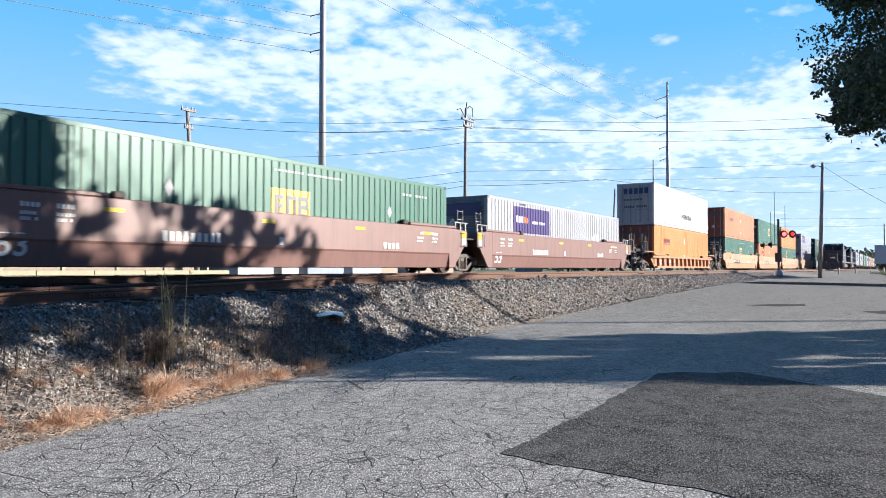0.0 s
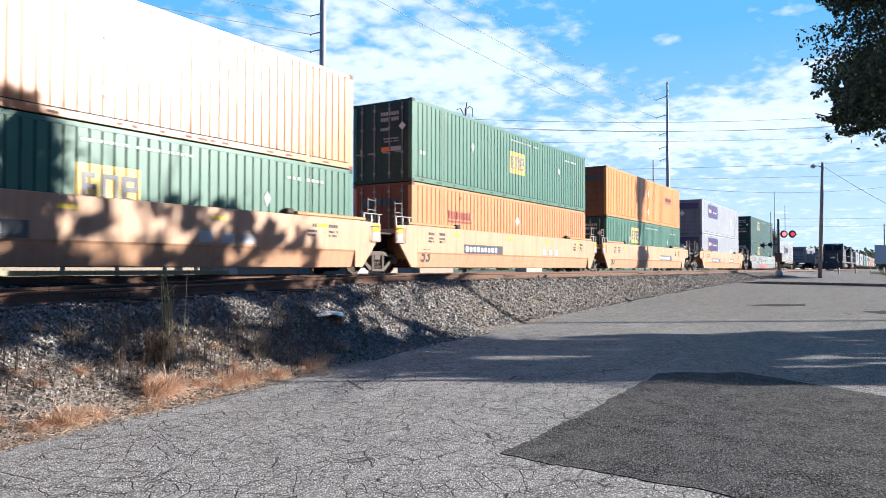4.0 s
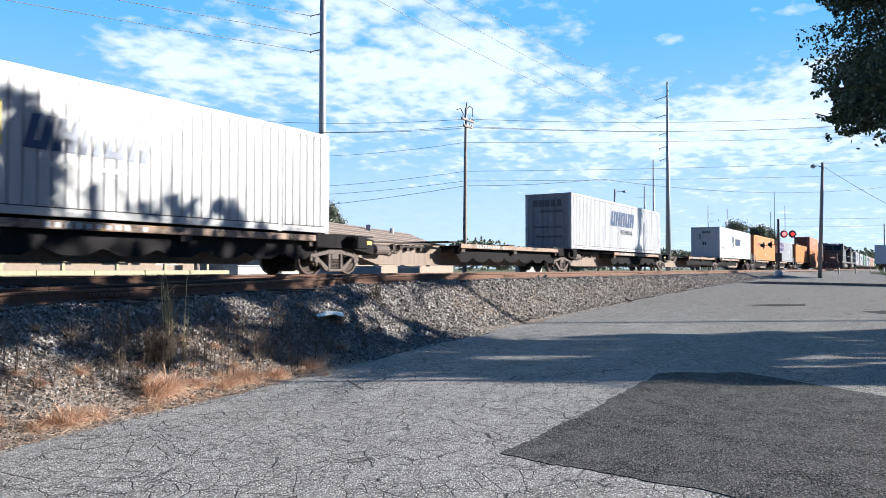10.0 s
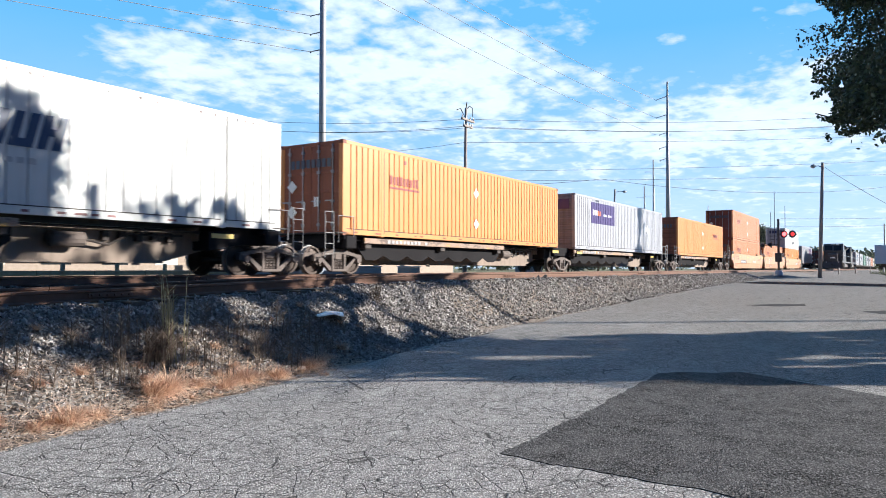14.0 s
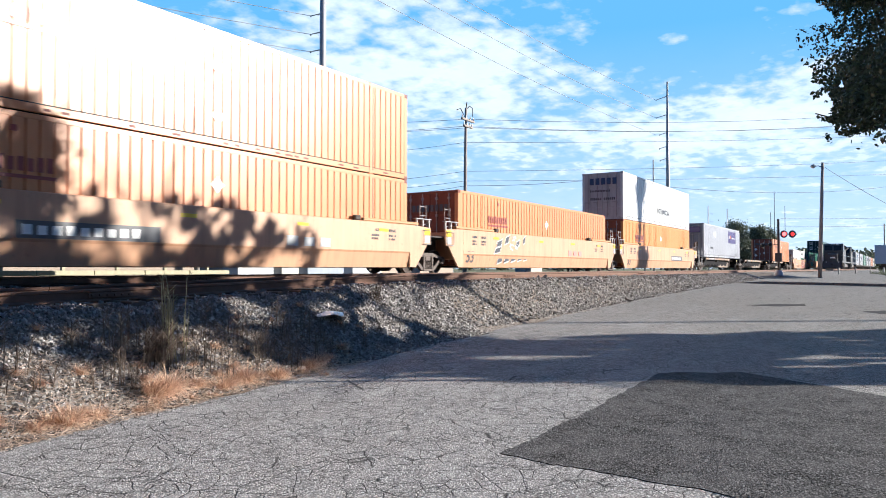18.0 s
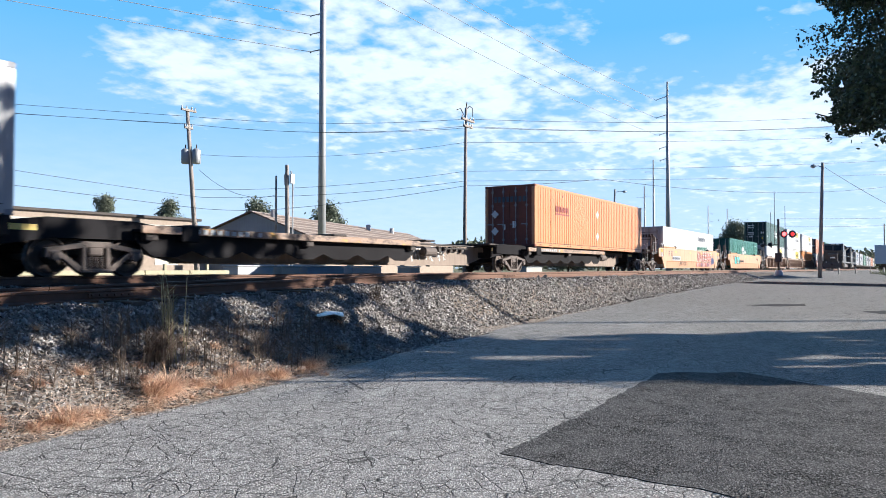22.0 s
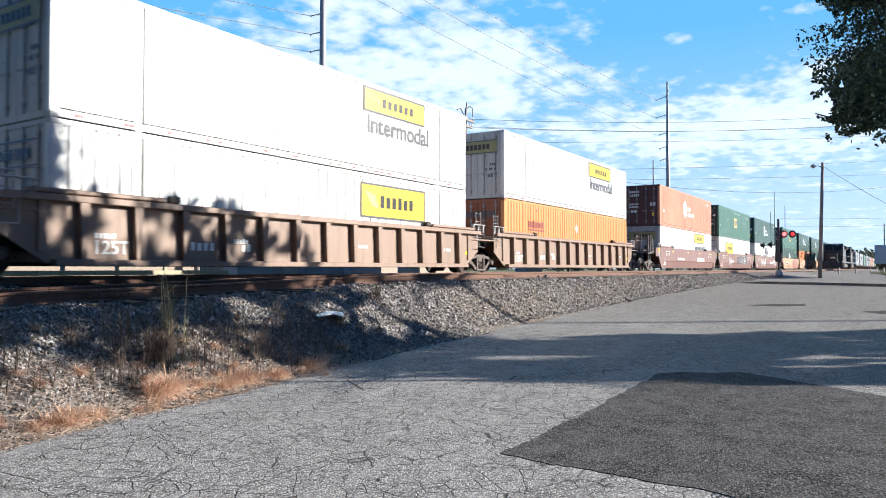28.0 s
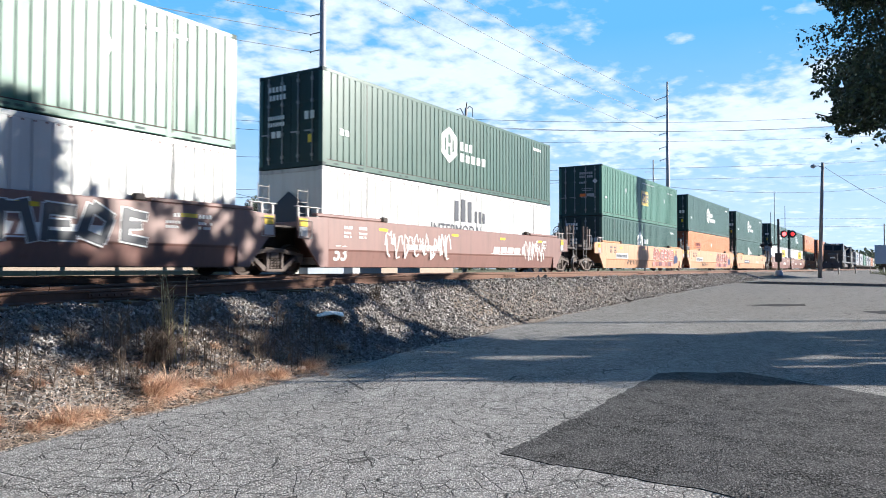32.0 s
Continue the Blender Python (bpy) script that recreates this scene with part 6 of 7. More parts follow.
def wire(points, sag, label="thin black overhead utility cable", r=0.012, name="overhead_cable"):
    b = Buf()
    pts = []
    for p, q in zip(points[:-1], points[1:]):
        p, q = Vector(p), Vector(q)
        for k in range(13):
            f = k / 12
            v = p.lerp(q, f)
            v.z -= sag * 4 * f * (1 - f)
            pts.append(tuple(v))
    b.tube(pts, r, 5, False)
    return tagged(part(name, b, PALE_WIRE if "pale" in label else WIRE), label, "cable", "overhead cables")

# asphalt patches on the road
flat_patch("asphalt_patch", [(5.16, 2.71), (9.97, 2.82), (10.68, 1.89), (9.7, 0.0), (9.2, -3.5), (4.6, -3.2), (5.03, 0.93)], 0.005, NEW_ASPHALT, "newer dark asphalt patch with straight cut edges")
flat_patch("tar_patch", [(23.2, 3.9), (24.0, 3.4), (24.6, 2.5), (24.1, 2.4), (23.3, 3.0)], 0.006, NEW_ASPHALT, "small dark tar repair on the road")
flat_patch("tar_patch", [(22.6, 0.9), (23.2, 0.4), (23.0, -0.8), (22.2, -0.6), (22.2, 0.5)], 0.006, NEW_ASPHALT, "small dark tar repair on the road")


def steel_monopole(x, y, top, r0, r1, arms, label):
    """A tall tapered steel pole with stub arms and insulators."""
    z = float(ground_z(x, y))
    th = thing("transmission_pole", (x, y, z), label, "pole", "steel transmission poles")
    h = top - z
    part("pole", Buf().tube([(0, 0, -0.3), (0, 0, h * 0.5), (0, 0, h)], [r0, (r0 + r1) / 2, r1], 14).mesh("monopole", True), GALVANISED, th)
    cx, cy = -math.sin(YAW), math.cos(YAW)
    for az, ln, up in arms:
        a = az - z
        part("arm", Buf().tube([(0, 0, a + up), (cx * ln, cy * ln, a)], [0.07, 0.04], 6), GALVANISED, th)
        part("insulator", Buf().tube([(cx * ln, cy * ln, a), (cx * (ln + 0.05), cy * (ln + 0.05), a - 0.02), (cx * ln, cy * ln, a - 0.12)], 0.07, 6), GRIME, th)
    for k in range(int(h / 1.9)):
        part("step_bolt", shared("step_bolt", lambda: Buf().tube([(-0.1, 0, 0), (0.1, 0, 0)], 0.015, 5)), GRIME, th, at=(cx * (r0 + 0.05), cy * (r0 + 0.05), 2.5 + k * 1.9))
    return th


steel_monopole(52.7, 47.0, 38.0, 0.40, 0.26, [(25.9, 1.15, 0.25), (24.1, 1.15, 0.25), (22.4, 1.15, 0.25)], "tall grey galvanised steel transmission pole")
steel_monopole(110.6, 29.6, 29.8, 0.46, 0.13, [(27.0, 1.7, 0.6), (24.3, 1.6, 0.5), (21.7, 1.2, 0.4), (19.6, 1.2, 0.4), (17.8, 1.1, 0.4)], "tall grey tapered steel transmission pole")
for px, py, pt, r in ((198.3, 59.5, 24.1, 0.3), (179.5, 51.6, 28.4, 0.3), (290.9, 62.6, 25.6, 0.28), (294.9, 56.4, 24.5, 0.28)):
    steel_monopole(px, py, pt, r, 0.16, [(pt - 3 - 3 * k, 2.0 if r > 0.29 else -1.8, 0.0) for k in range(3)], "distant grey transmission pole with short arms")

mid = wooden_pole(38.56, 22.76, 0.62, 11.4, 0.1, [(0.75, 0.75), (1.15, 0.5)], "weathered wooden utility pole with a crossarm", 0.13)
part("bracket", Buf().tube([(0.1, 0, 10.6), (0.45, -0.1, 11.0), (0.75, -0.15, 10.9), (0.85, -0.1, 10.4)], 0.025, 6).tube([(0.1, 0, 10.2), (-0.3, 0.1, 10.75), (-0.6, 0.2, 10.6)], 0.025, 6).tube([(0.1, 0, 10.3), (0.3, 0, 11.2)], 0.04, 6), GRIME, mid)
left = wooden_pole(30.0, 36.87, 0.62, 11.4, -0.78, [(0.1, 0.55), (1.2, 0.3)], "leaning wooden utility pole with two transformers", 0.17)
for k in (-0.34, 0.34):
    can = part("transformer", Buf().tube([(0, 0, 0), (0, 0, 0.05), (0, 0, 0.85), (0, 0, 0.95)], [0.2, 0.26, 0.26, 0.14], 12).mesh("transformer", True), GALVANISED, left, "grey transformer can", at=((k - 0.52) * SY, -(k - 0.52) * CY, 7.35))
    part("bushing", Buf().tube([(0, 0, 0.95), (0, 0, 1.2)], 0.04, 6), GRIME, can)
wooden_pole(32.43, 32.68, 0.62, 7.2, 0.0, [], "short brown wooden service pole", 0.09)
svc = wooden_pole(32.9, 32.1, 0.62, 7.9, -0.1, [], "brown service pole with a meter and conduit", 0.17)
part("conduit", Buf().tube([(0.28, -0.1, 0), (0.28, -0.1, 6.6), (0.1, -0.1, 6.9)], 0.05, 6), GALVANISED, svc)
part("meter_box", Buf().box(-0.1, 0.25, -0.3, -0.15, 6.1, 6.7, 0.03), GALVANISED, svc)
part("riser_loop", Buf().tube([(-0.1, 0, 7.0), (-0.35, 0, 6.6), (-0.3, 0, 6.0), (-0.05, 0, 5.6)], 0.03, 6), WIRE, svc)
wooden_pole(60.0, 93.0, 0.62, 8.3, 0.0, [], "thin distant wooden pole", 0.12)


def street_lamp(x, y, top, lean, reach, label, r=0.13):
    z = float(ground_z(x, y))
    th = thing("street_lamp", (x, y, z), label, "street lamp")
    h = top - z
    part("pole", Buf().tube([(0, 0, -0.2), (lean[0] * 0.5, lean[1] * 0.5, h * 0.5), (lean[0], lean[1], h)], [r, r * 0.85, r * 0.7], 10).mesh("pole", True), POLE_WOOD, th)
    e = Vector((lean[0] + reach[0], lean[1] + reach[1], h - 0.25))
    part("arm", Buf().tube([(lean[0], lean[1], h - 0.35), (lean[0] + reach[0] * 0.5, lean[1] + reach[1] * 0.5, h - 0.22), tuple(e)], 0.03, 6), GALVANISED, th)
    part("lamp_head", Buf().tube([tuple(e - Vector(reach + (0,)) * 0.1), tuple(e + Vector(reach + (0,)) * 0.12), tuple(e + Vector(reach + (0,)) * 0.4)], [0.07, 0.15, 0.09], 10).mesh("lamp_head", True), GALVANISED, th)
    return th


lean_r = (math.sin(YAW) * 0.28, -math.cos(YAW) * 0.28)
street_lamp(54.0, 4.55, 8.55, lean_r, (-math.sin(YAW) * 0.55, math.cos(YAW) * 0.55), "brown wooden pole with a grey street lamp")
street_lamp(77.3, 26.9, 10.2, (lean_r[0] * 1.6, lean_r[1] * 1.6), (math.sin(YAW) * 0.9, -math.cos(YAW) * 0.9), "leaning pole with a grey street lamp")

# Pole added out of view only for the shadow it throws across the road.
wooden_pole(52.2, -17.5, 1.0, 13.0, 0.0, [(0.5, 1.0)], "added unseen utility pole that casts a shadow line", 0.17)

# overhead wires
L_TOP, M_TOP, FAR_R = (29.6, 37.5, 11.3), (38.66, 22.76, 11.0), (84.0, -12.0, 14.5)
for dz, off, sag in ((0.0, 0.0, 0.35), (-0.45, 0.5, 0.4), (-0.52, -0.4, 0.45)):
    wire([(L_TOP[0] - 40, L_TOP[1] + 30, 12.0 + dz), (L_TOP[0] + off, L_TOP[1], 10.95 + dz), (M_TOP[0] + off, M_TOP[1], 10.75 + dz)], sag)
    wire([(M_TOP[0] + off, M_TOP[1], 10.75 + dz), (100.0, -14.0 + off, 20.6 + dz * 2)], sag + 1.0)
wire([(L_TOP[0], L_TOP[1], 8.6), (M_TOP[0], M_TOP[1], 9.3), (100.0, -14.0, 16.8)], 0.5, r=0.010)
wire([(L_TOP[0] + 0.3, L_TOP[1], 6.4), (M_TOP[0], M_TOP[1], 7.5), (95.0, -10.0, 13.5)], 0.35, r=0.011)
wire([(0.0, 40.0, 8.2), (30.2, 36.87, 5.9), (M_TOP[0], M_TOP[1], 6.9), (100.0, -12.0, 12.4)], 0.3, r=0.011)
wire([(0.0, 45.0, 7.5), (30.2, 36.87, 5.2), (32.9, 32.1, 5.2), (M_TOP[0], M_TOP[1], 6.6), (48.0, 17.4, 7.65)], 0.12, r=0.013)
wire([(48.0, 17.4, 7.65), (95.0, -9.0, 12.6)], 1.9, r=0.013)
wire([(30.0, 36.87, 7.6), (32.4, 32.7, 6.0)], 0.7, r=0.013)
for k, (z0, z1) in enumerate(((36.5, 27.0), (33.8, 24.3), (31.0, 21.7))):
    wire([(52.2, 47.9, z0), (109.7, 31.1, z1)], 0.9, "pale overhead transmission cable", 0.030)
for z0 in (25.9, 24.1, 22.4):
    wire([(52.1, 48.0, z0), (-40.0, 100.0, z0 + 6.0)], 1.2, "pale overhead transmission cable", 0.030)
wire([(54.2, 4.4, 8.4), (62.0, -3.0, 4.0)], 0.3, r=0.015)
for z0 in (4.6, 5.4):
    wire([(78.0, 10.0, z0 + 1.0), (110.0, -14.0, z0 + 3.0)], 0.3, r=0.013)


# ---- level crossing signal ----
def crossing_signal(x, y):
    z = float(ground_z(x, y))
    th = thing("crossing_signal", (x, y, z), "level crossing signal with red flashing lights", "signal")
    cx, cy = math.sin(YAW), -math.cos(YAW)
    part("base", Buf().tube([(0, 0, 0), (0, 0, 0.35)], [0.3, 0.2], 10), GALVANISED, th)
    part("mast", Buf().tube([(0, 0, 0), (0, 0, 3.75)], 0.075, 10).mesh("mast", True), TRUCK_STEEL, th)
    part("control_box", Buf().box(-0.25, 0.25, -0.2, 0.2, 0.9, 1.5, 0.03), TRUCK_STEEL, th)
    part("light_bar", Buf().tube([(-cx * 0.1, -cy * 0.1, 2.75), (cx * 1.25, cy * 1.25, 2.75)], 0.035, 6), GRIME, th)
    turn = Matrix.Rotation(YAW + math.pi / 2, 4, "Z")
    for k, lit in ((0.36, True), (0.92, False)):
        hood = part("lamp_unit", Buf().lathe([(0.25, 0.0), (0.25, -0.02), (0.14, -0.02), (0.14, 0.12), (0.05, 0.16)], seg=16), BLACK_INK, th,
                    "black round signal head", at=(cx * k, cy * k, 2.75), turn=Matrix.Rotation(YAW - math.pi / 2, 4, "Z"))
        part("lens", Buf().lathe([(0.14, -0.06), (0.10, -0.09), (0.02, -0.10)], seg=14), LENS_ON if lit else LENS_DIM, hood)
    for k in (-0.5, -1.0):
        part("lamp_unit", Buf().lathe([(0.22, 0.0), (0.22, -0.02), (0.13, -0.02), (0.12, 0.15), (0.04, 0.2)], seg=14), BLACK_INK, th, at=(cx * k, cy * k, 2.1 + 0.1 * k), turn=Matrix.Rotation(0.4, 4, "Z"))
    part("back_bar", Buf().tube([(0, 0, 2.05), (-cx * 1.0, -cy * 1.0, 2.0)], 0.03, 6), GRIME, th)
    for k, h in ((-0.25, 5.6), (0.45, 4.6), (-0.5, 4.2)):
        part("antenna", Buf().tube([(cx * k, cy * k, 2.75 if k > 0 else 2.0), (cx * k, cy * k, h)], 0.018, 5), GRIME, th)
    return th


LENS_ON = glow("lit_red_lens", (1.0, 0.06, 0.05), 3.2)
LENS_DIM = glow("fading_red_lens", (1.0, 0.06, 0.05), 0.45)
crossing_signal(52.6, 6.85)


# ---- stopped train on the siding ----
LOCO_BLACK = paint("faded_black_engine_paint", (0.055, 0.054, 0.056), 0.45, 0.4, (0.16, 0.13, 0.11), rust=0.2, spec=0.5)


def locomotive(x):
    th = thing("locomotive", (x, SIDING_Y, RAIL_TOP + 0.06), "black diesel locomotive standing on the siding", "locomotive")
    part("frame", Buf().box(0.4, 22.0, -1.5, 1.5, 1.15, 1.45, 0.03), LOCO_BLACK, th)
    part("nose", Buf().prism([(0.9, 1.45), (0.9, 2.55), (1.15, 2.75), (2.4, 2.85), (2.4, 1.45)], -0.75, 0.75), LOCO_BLACK, th)
    part("cab", Buf().prism([(2.2, 1.45), (2.1, 3.2), (2.45, 4.35), (2.7, 4.5), (4.9, 4.5), (4.9, 1.45)], -1.5, 1.5), LOCO_BLACK, th)
    for y0, y1 in ((-1.25, -0.15), (0.15, 1.25)):
        part("windscreen", Buf().prism([(2.06, 3.3), (2.36, 4.15), (2.40, 4.15), (2.10, 3.3)], y0, y1), GLASS_DARK, th)
    part("side_window", Buf().box(3.0, 4.3, -1.52, -1.49, 3.1, 4.0), GLASS_DARK, th)
    part("number_board", Buf().box(2.40, 2.44, -0.9, -0.4, 4.2, 4.42), WHITE_INK, th)
    part("headlight", Buf().box(2.3, 2.5, -0.3, 0.3, 4.28, 4.5, 0.03), GALVANISED, th)
    part("hood", Buf().box(4.9, 20.0, -0.95, 0.95, 1.45, 4.25, 0.08), LOCO_BLACK, th)
    part("radiator_wing", Buf().prism([(-1.5, 4.1), (-0.9, 4.55), (0.9, 4.55), (1.5, 4.1), (0.9, 3.6), (-0.9, 3.6)], 16.0, 20.2, "x"), LOCO_BLACK, th)
    part("exhaust", Buf().box(10.0, 11.2, -0.4, 0.4, 4.25, 4.6, 0.05), GRIME, th)
    part("fuel_tank", Buf().box(8.5, 13.5, -1.35, 1.35, 0.35, 1.15, 0.15), LOCO_BLACK, th)
    part("pilot", Buf().prism([(0.0, 0.2), (0.35, 1.2), (0.5, 1.2), (0.5, 0.2)], -1.45, 1.45), LOCO_BLACK, th)
    part("coupler", Buf().box(-0.5, 0.2, -0.12, 0.12, 0.7, 0.95, 0.04), GRIME, th)
    part("emblem", Buf().prism([(-0.45, 1.9), (0.45, 1.9), (0.3, 2.15), (-0.3, 2.15)], 0.88, 0.898, "x"), WHITE_INK, th, "white nose emblem")
    for s in (-1, 1):
        part("handrail", Buf().tube([(0.6, s * 1.45, 1.45), (0.6, s * 1.45, 2.5), (2.0, s * 1.45, 2.5)], 0.03, 6), GALVANISED, th)
        part("handrail", Buf().tube([(5.0, s * 1.45, 2.45), (21.5, s * 1.45, 2.45)], 0.03, 6), GALVANISED, th)
        part("ditch_light", Buf().lathe([(0.12, 0), (0.12, 0.1)], seg=10).moved(pose(0.3, s * 0.95, 1.25, 0, 0, -90)), GALVANISED, th)
        part("steps", Buf().box(0.1, 0.9, s * 1.5 - 0.1, s * 1.5 + 0.1, 0.45, 1.2, 0.03), GRIME, th)
    for tx in (3.2, 18.6):
        t = part("truck_frame", Buf().box(tx - 2.2, tx + 2.2, -1.15, -0.95, 0.4, 0.95, 0.05).box(tx - 2.2, tx + 2.2, 0.95, 1.15, 0.4, 0.95, 0.05), TRUCK_STEEL, th)
        for k in (-1.6, 0, 1.6):
            part("wheelset", shared("wheelset", wheelset_mesh), WHEEL_STEEL, t, at=(tx + k, 0, 0.45))
    return th


def flat_load(x, load):
    c = container(*load)
    c.matrix_basis = pose(x, SIDING_Y, RAIL_TOP + 1.1)
    th = thing("flat_car", (x, SIDING_Y, RAIL_TOP + 0.06), "dark flat car standing on the siding", "railway car")
    part("deck", Buf().box(-9.2, 9.2, -1.4, 1.4, 0.78, 1.03, 0.03), GRIME, th)
    part("centre_sill", Buf().box(-9.6, 9.6, -0.35, 0.35, 0.5, 0.78, 0.03), GRIME, th)
    for tx in (-7.2, 7.2):
        b = part("truck", MESHES["bolster"], TRUCK_STEEL, th, at=(tx, 0, 0))
        for s in (-1, 1):
            part("side_frame", MESHES["side_frame"], TRUCK_STEEL, b, at=(0, s * 0.99, 0), turn=pose(0, 0, 0, 0, 0, 0 if s < 0 else 180))
            part("wheelset", MESHES["wheelset"], WHEEL_STEEL, b, at=(s * AXLE, 0, WHEEL_R))


locomotive(141.0)
locomotive(163.8)
for k, ld in enumerate((SW, GS, GE, SW, SP, O1, GS)):
    flat_load(198.0 + k * 20.0, ld)


# ---- buildings behind the railway ----
BRICK_TAN = stone_like("tan_masonry", (0.27, 0.215, 0.17), (0.37, 0.305, 0.25), 3, 0.9, 0.3)
SHINGLE_PALE = stone_like("faded_shingles", (0.24, 0.19, 0.16), (0.42, 0.35, 0.31), 1.3, 0.95, 0.6, 0.03)
SIDING_GREY = paint("grey_blue_siding", (0.26, 0.30, 0.36), 0.6, 0.2)
SHINGLE = stone_like("brown_shingles", (0.13, 0.095, 0.075), (0.26, 0.20, 0.165), 2.2, 0.95, 0.6, 0.03)
PALE_TRIM = plain("pale_trim", (0.42, 0.40, 0.36), 0.6, 0, 0.1)


def warehouse():
    th = thing("warehouse", (0, 0, 0.55), "long low tan warehouse with a flat roof and loading docks", "building")
    x0, x1, y0, y1, h = -30.0, 49.5, 61.0, 85.0, 5.7
    for a, b_, c, d in ((x0, x1, y0, y0 + 0.3), (x0, x1, y1 - 0.3, y1), (x0, x0 + 0.3, y0 + 0.3, y1 - 0.3), (x1 - 0.3, x1, y0 + 0.3, y1 - 0.3)):
        part("wall", Buf().box(a, b_, c, d, 0, h), BRICK_TAN, th)
    part("roof", Buf().box(x0 - 0.3, x1 + 0.3, y0 - 0.3, y1 + 0.3, h, h + 0.25, 0.03), GRIME, th)
    part("fascia_pipe", Buf().box(3.0, x1 - 0.5, y0 - 0.5, y0 - 0.2, h - 0.85, h - 0.6, 0.03), PALE_TRIM, th)
    part("canopy", Buf().box(0.0, x1 - 6, y0 - 4.0, y0 - 0.01, 3.0, 3.15, 0.02), GRIME, th)
    part("dock", Buf().box(-5.0, x1 - 4, y0 - 3.2, y0 - 0.01, 0, 1.2), BRICK_TAN, th)
    for x in np.arange(6, 46, 5.5):
        part("dock_door", Buf().box(x, x + 2.6, y0 - 0.04, y0 - 0.01, 1.2, 3.9), GLASS_DARK if int(x) % 2 else PALE_TRIM, th)


def gabled_shed():
    """A long gabled building at a slant to the railway."""
    ax, ay, bx, by = 55.0, 59.0, 104.9, 73.7
    ln, rot = math.hypot(bx - ax, by - ay), math.degrees(math.atan2(by - ay, bx - ax))
    th = thing("gabled_shed", (ax, ay, 0.55), "long gabled shed with brown shingles and a grey gable", "building", rz=rot)
    part("wall", Buf().prism([(-8.5, 0), (-8.5, 3.6), (0, 6.9), (8.5, 3.6), (8.5, 0)], 0, 0.25, "x"), SIDING_GREY, th, "grey-blue gable wall")
    part("wall", Buf().prism([(-8.5, 0), (-8.5, 3.6), (0, 6.9), (8.5, 3.6), (8.5, 0)], ln - 0.25, ln, "x"), SIDING_GREY, th)
    for s in (-1, 1):
        part("side_wall", Buf().box(0.25, ln - 0.25, min(s * 8.5, s * 8.3), max(s * 8.5, s * 8.3), 0, 3.6), BRICK_TAN, th)
        k = 0
        roof = part("roof", Buf().prism([(s * 9.3, 3.35), (s * 9.3, 3.45), (0, 7.06), (0, 6.95)], -0.5, ln + 0.5, "x"), SHINGLE, th)
        if s < 0:
            for k in range(22):
                f = k / 22
                part("shingle_course", shared("course", lambda: Buf().prism([(0, 0), (-0.42, -0.163), (-0.42, -0.105), (0, 0.03)], -0.5, ln + 0.5, "x")), SHINGLE_PALE if k * 7 % 5 < 2 else SHINGLE, roof, at=(0, -9.3 * f, 7.065 - 3.61 * f))
    for x in (2.0, 30.0, 40.0):
        part("roof_vent", Buf().tube([(x, -1.5, 6.2), (x, -1.5, 7.3)], 0.35, 10), GALVANISED, th)
    for x in (6.0, 14.0, 24.0, 36.0):
        part("window", Buf().box(x, x + 1.8, -8.54, -8.5, 1.2, 2.6), GLASS_DARK, th)


warehouse()
gabled_shed()


RAIL_PAINT = plain("faded_yellow_rail_paint", (0.34, 0.31, 0.20), 0.6, 0, 0.3)


def guard_rail():
    th = thing("guard_rail", (0, 25.0, 0.6), "low white pipe barrier with posts behind the track", "barrier")
    x = 4.0
    while x < 21.5:
        part("post", shared("gr_post", lambda: Buf().box(-0.06, 0.06, -0.06, 0.06, 0, 1.05, 0.01)), RAIL_PAINT, th, at=(x, 0, 0))
        x += 2.1
    x = 3.0
    while x < 21:
        part("rail", shared("gr_rail", lambda: Buf().box(0, 2.08, -0.05, 0.05, 0.62, 0.80, 0.02)), RAIL_PAINT, th, at=(x, -0.12, 0))
        x += 2.1


guard_rail()
for k, (x, w, mt) in enumerate(((22.5, 2.2, GALVANISED), (25.2, 1.2, PALE_TRIM), (27.0, 2.8, SIDING_GREY), (30.5, 2.6, GALVANISED), (36.0, 1.0, PALE_TRIM), (52.0, 3.0, PALE_TRIM))):
    b = thing("utility_cabinet", (x, 25.5, 0.6), "low grey and white utility cabinet behind the track", "cabinet", "cabinets behind the track")
    part("body", Buf().box(0, w, -0.5, 0.5, 0, 0.95, 0.03), mt, b)
    part("lid", Buf().box(-0.04, w + 0.04, -0.54, 0.54, 0.954, 1.02, 0.02), GALVANISED, b)

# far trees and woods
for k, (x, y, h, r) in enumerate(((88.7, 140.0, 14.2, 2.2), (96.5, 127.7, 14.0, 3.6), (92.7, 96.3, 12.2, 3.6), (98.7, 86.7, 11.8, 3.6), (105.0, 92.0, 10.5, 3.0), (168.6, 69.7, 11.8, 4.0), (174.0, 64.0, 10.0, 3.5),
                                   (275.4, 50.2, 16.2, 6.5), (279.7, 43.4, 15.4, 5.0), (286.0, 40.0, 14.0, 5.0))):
    tree(x, y, h, r, 40 + k, "distant rounded green tree", 1.5, 60, 0.22 if h < 15 else 0.34, LEAF_HAZED, 3, clump=1.7)


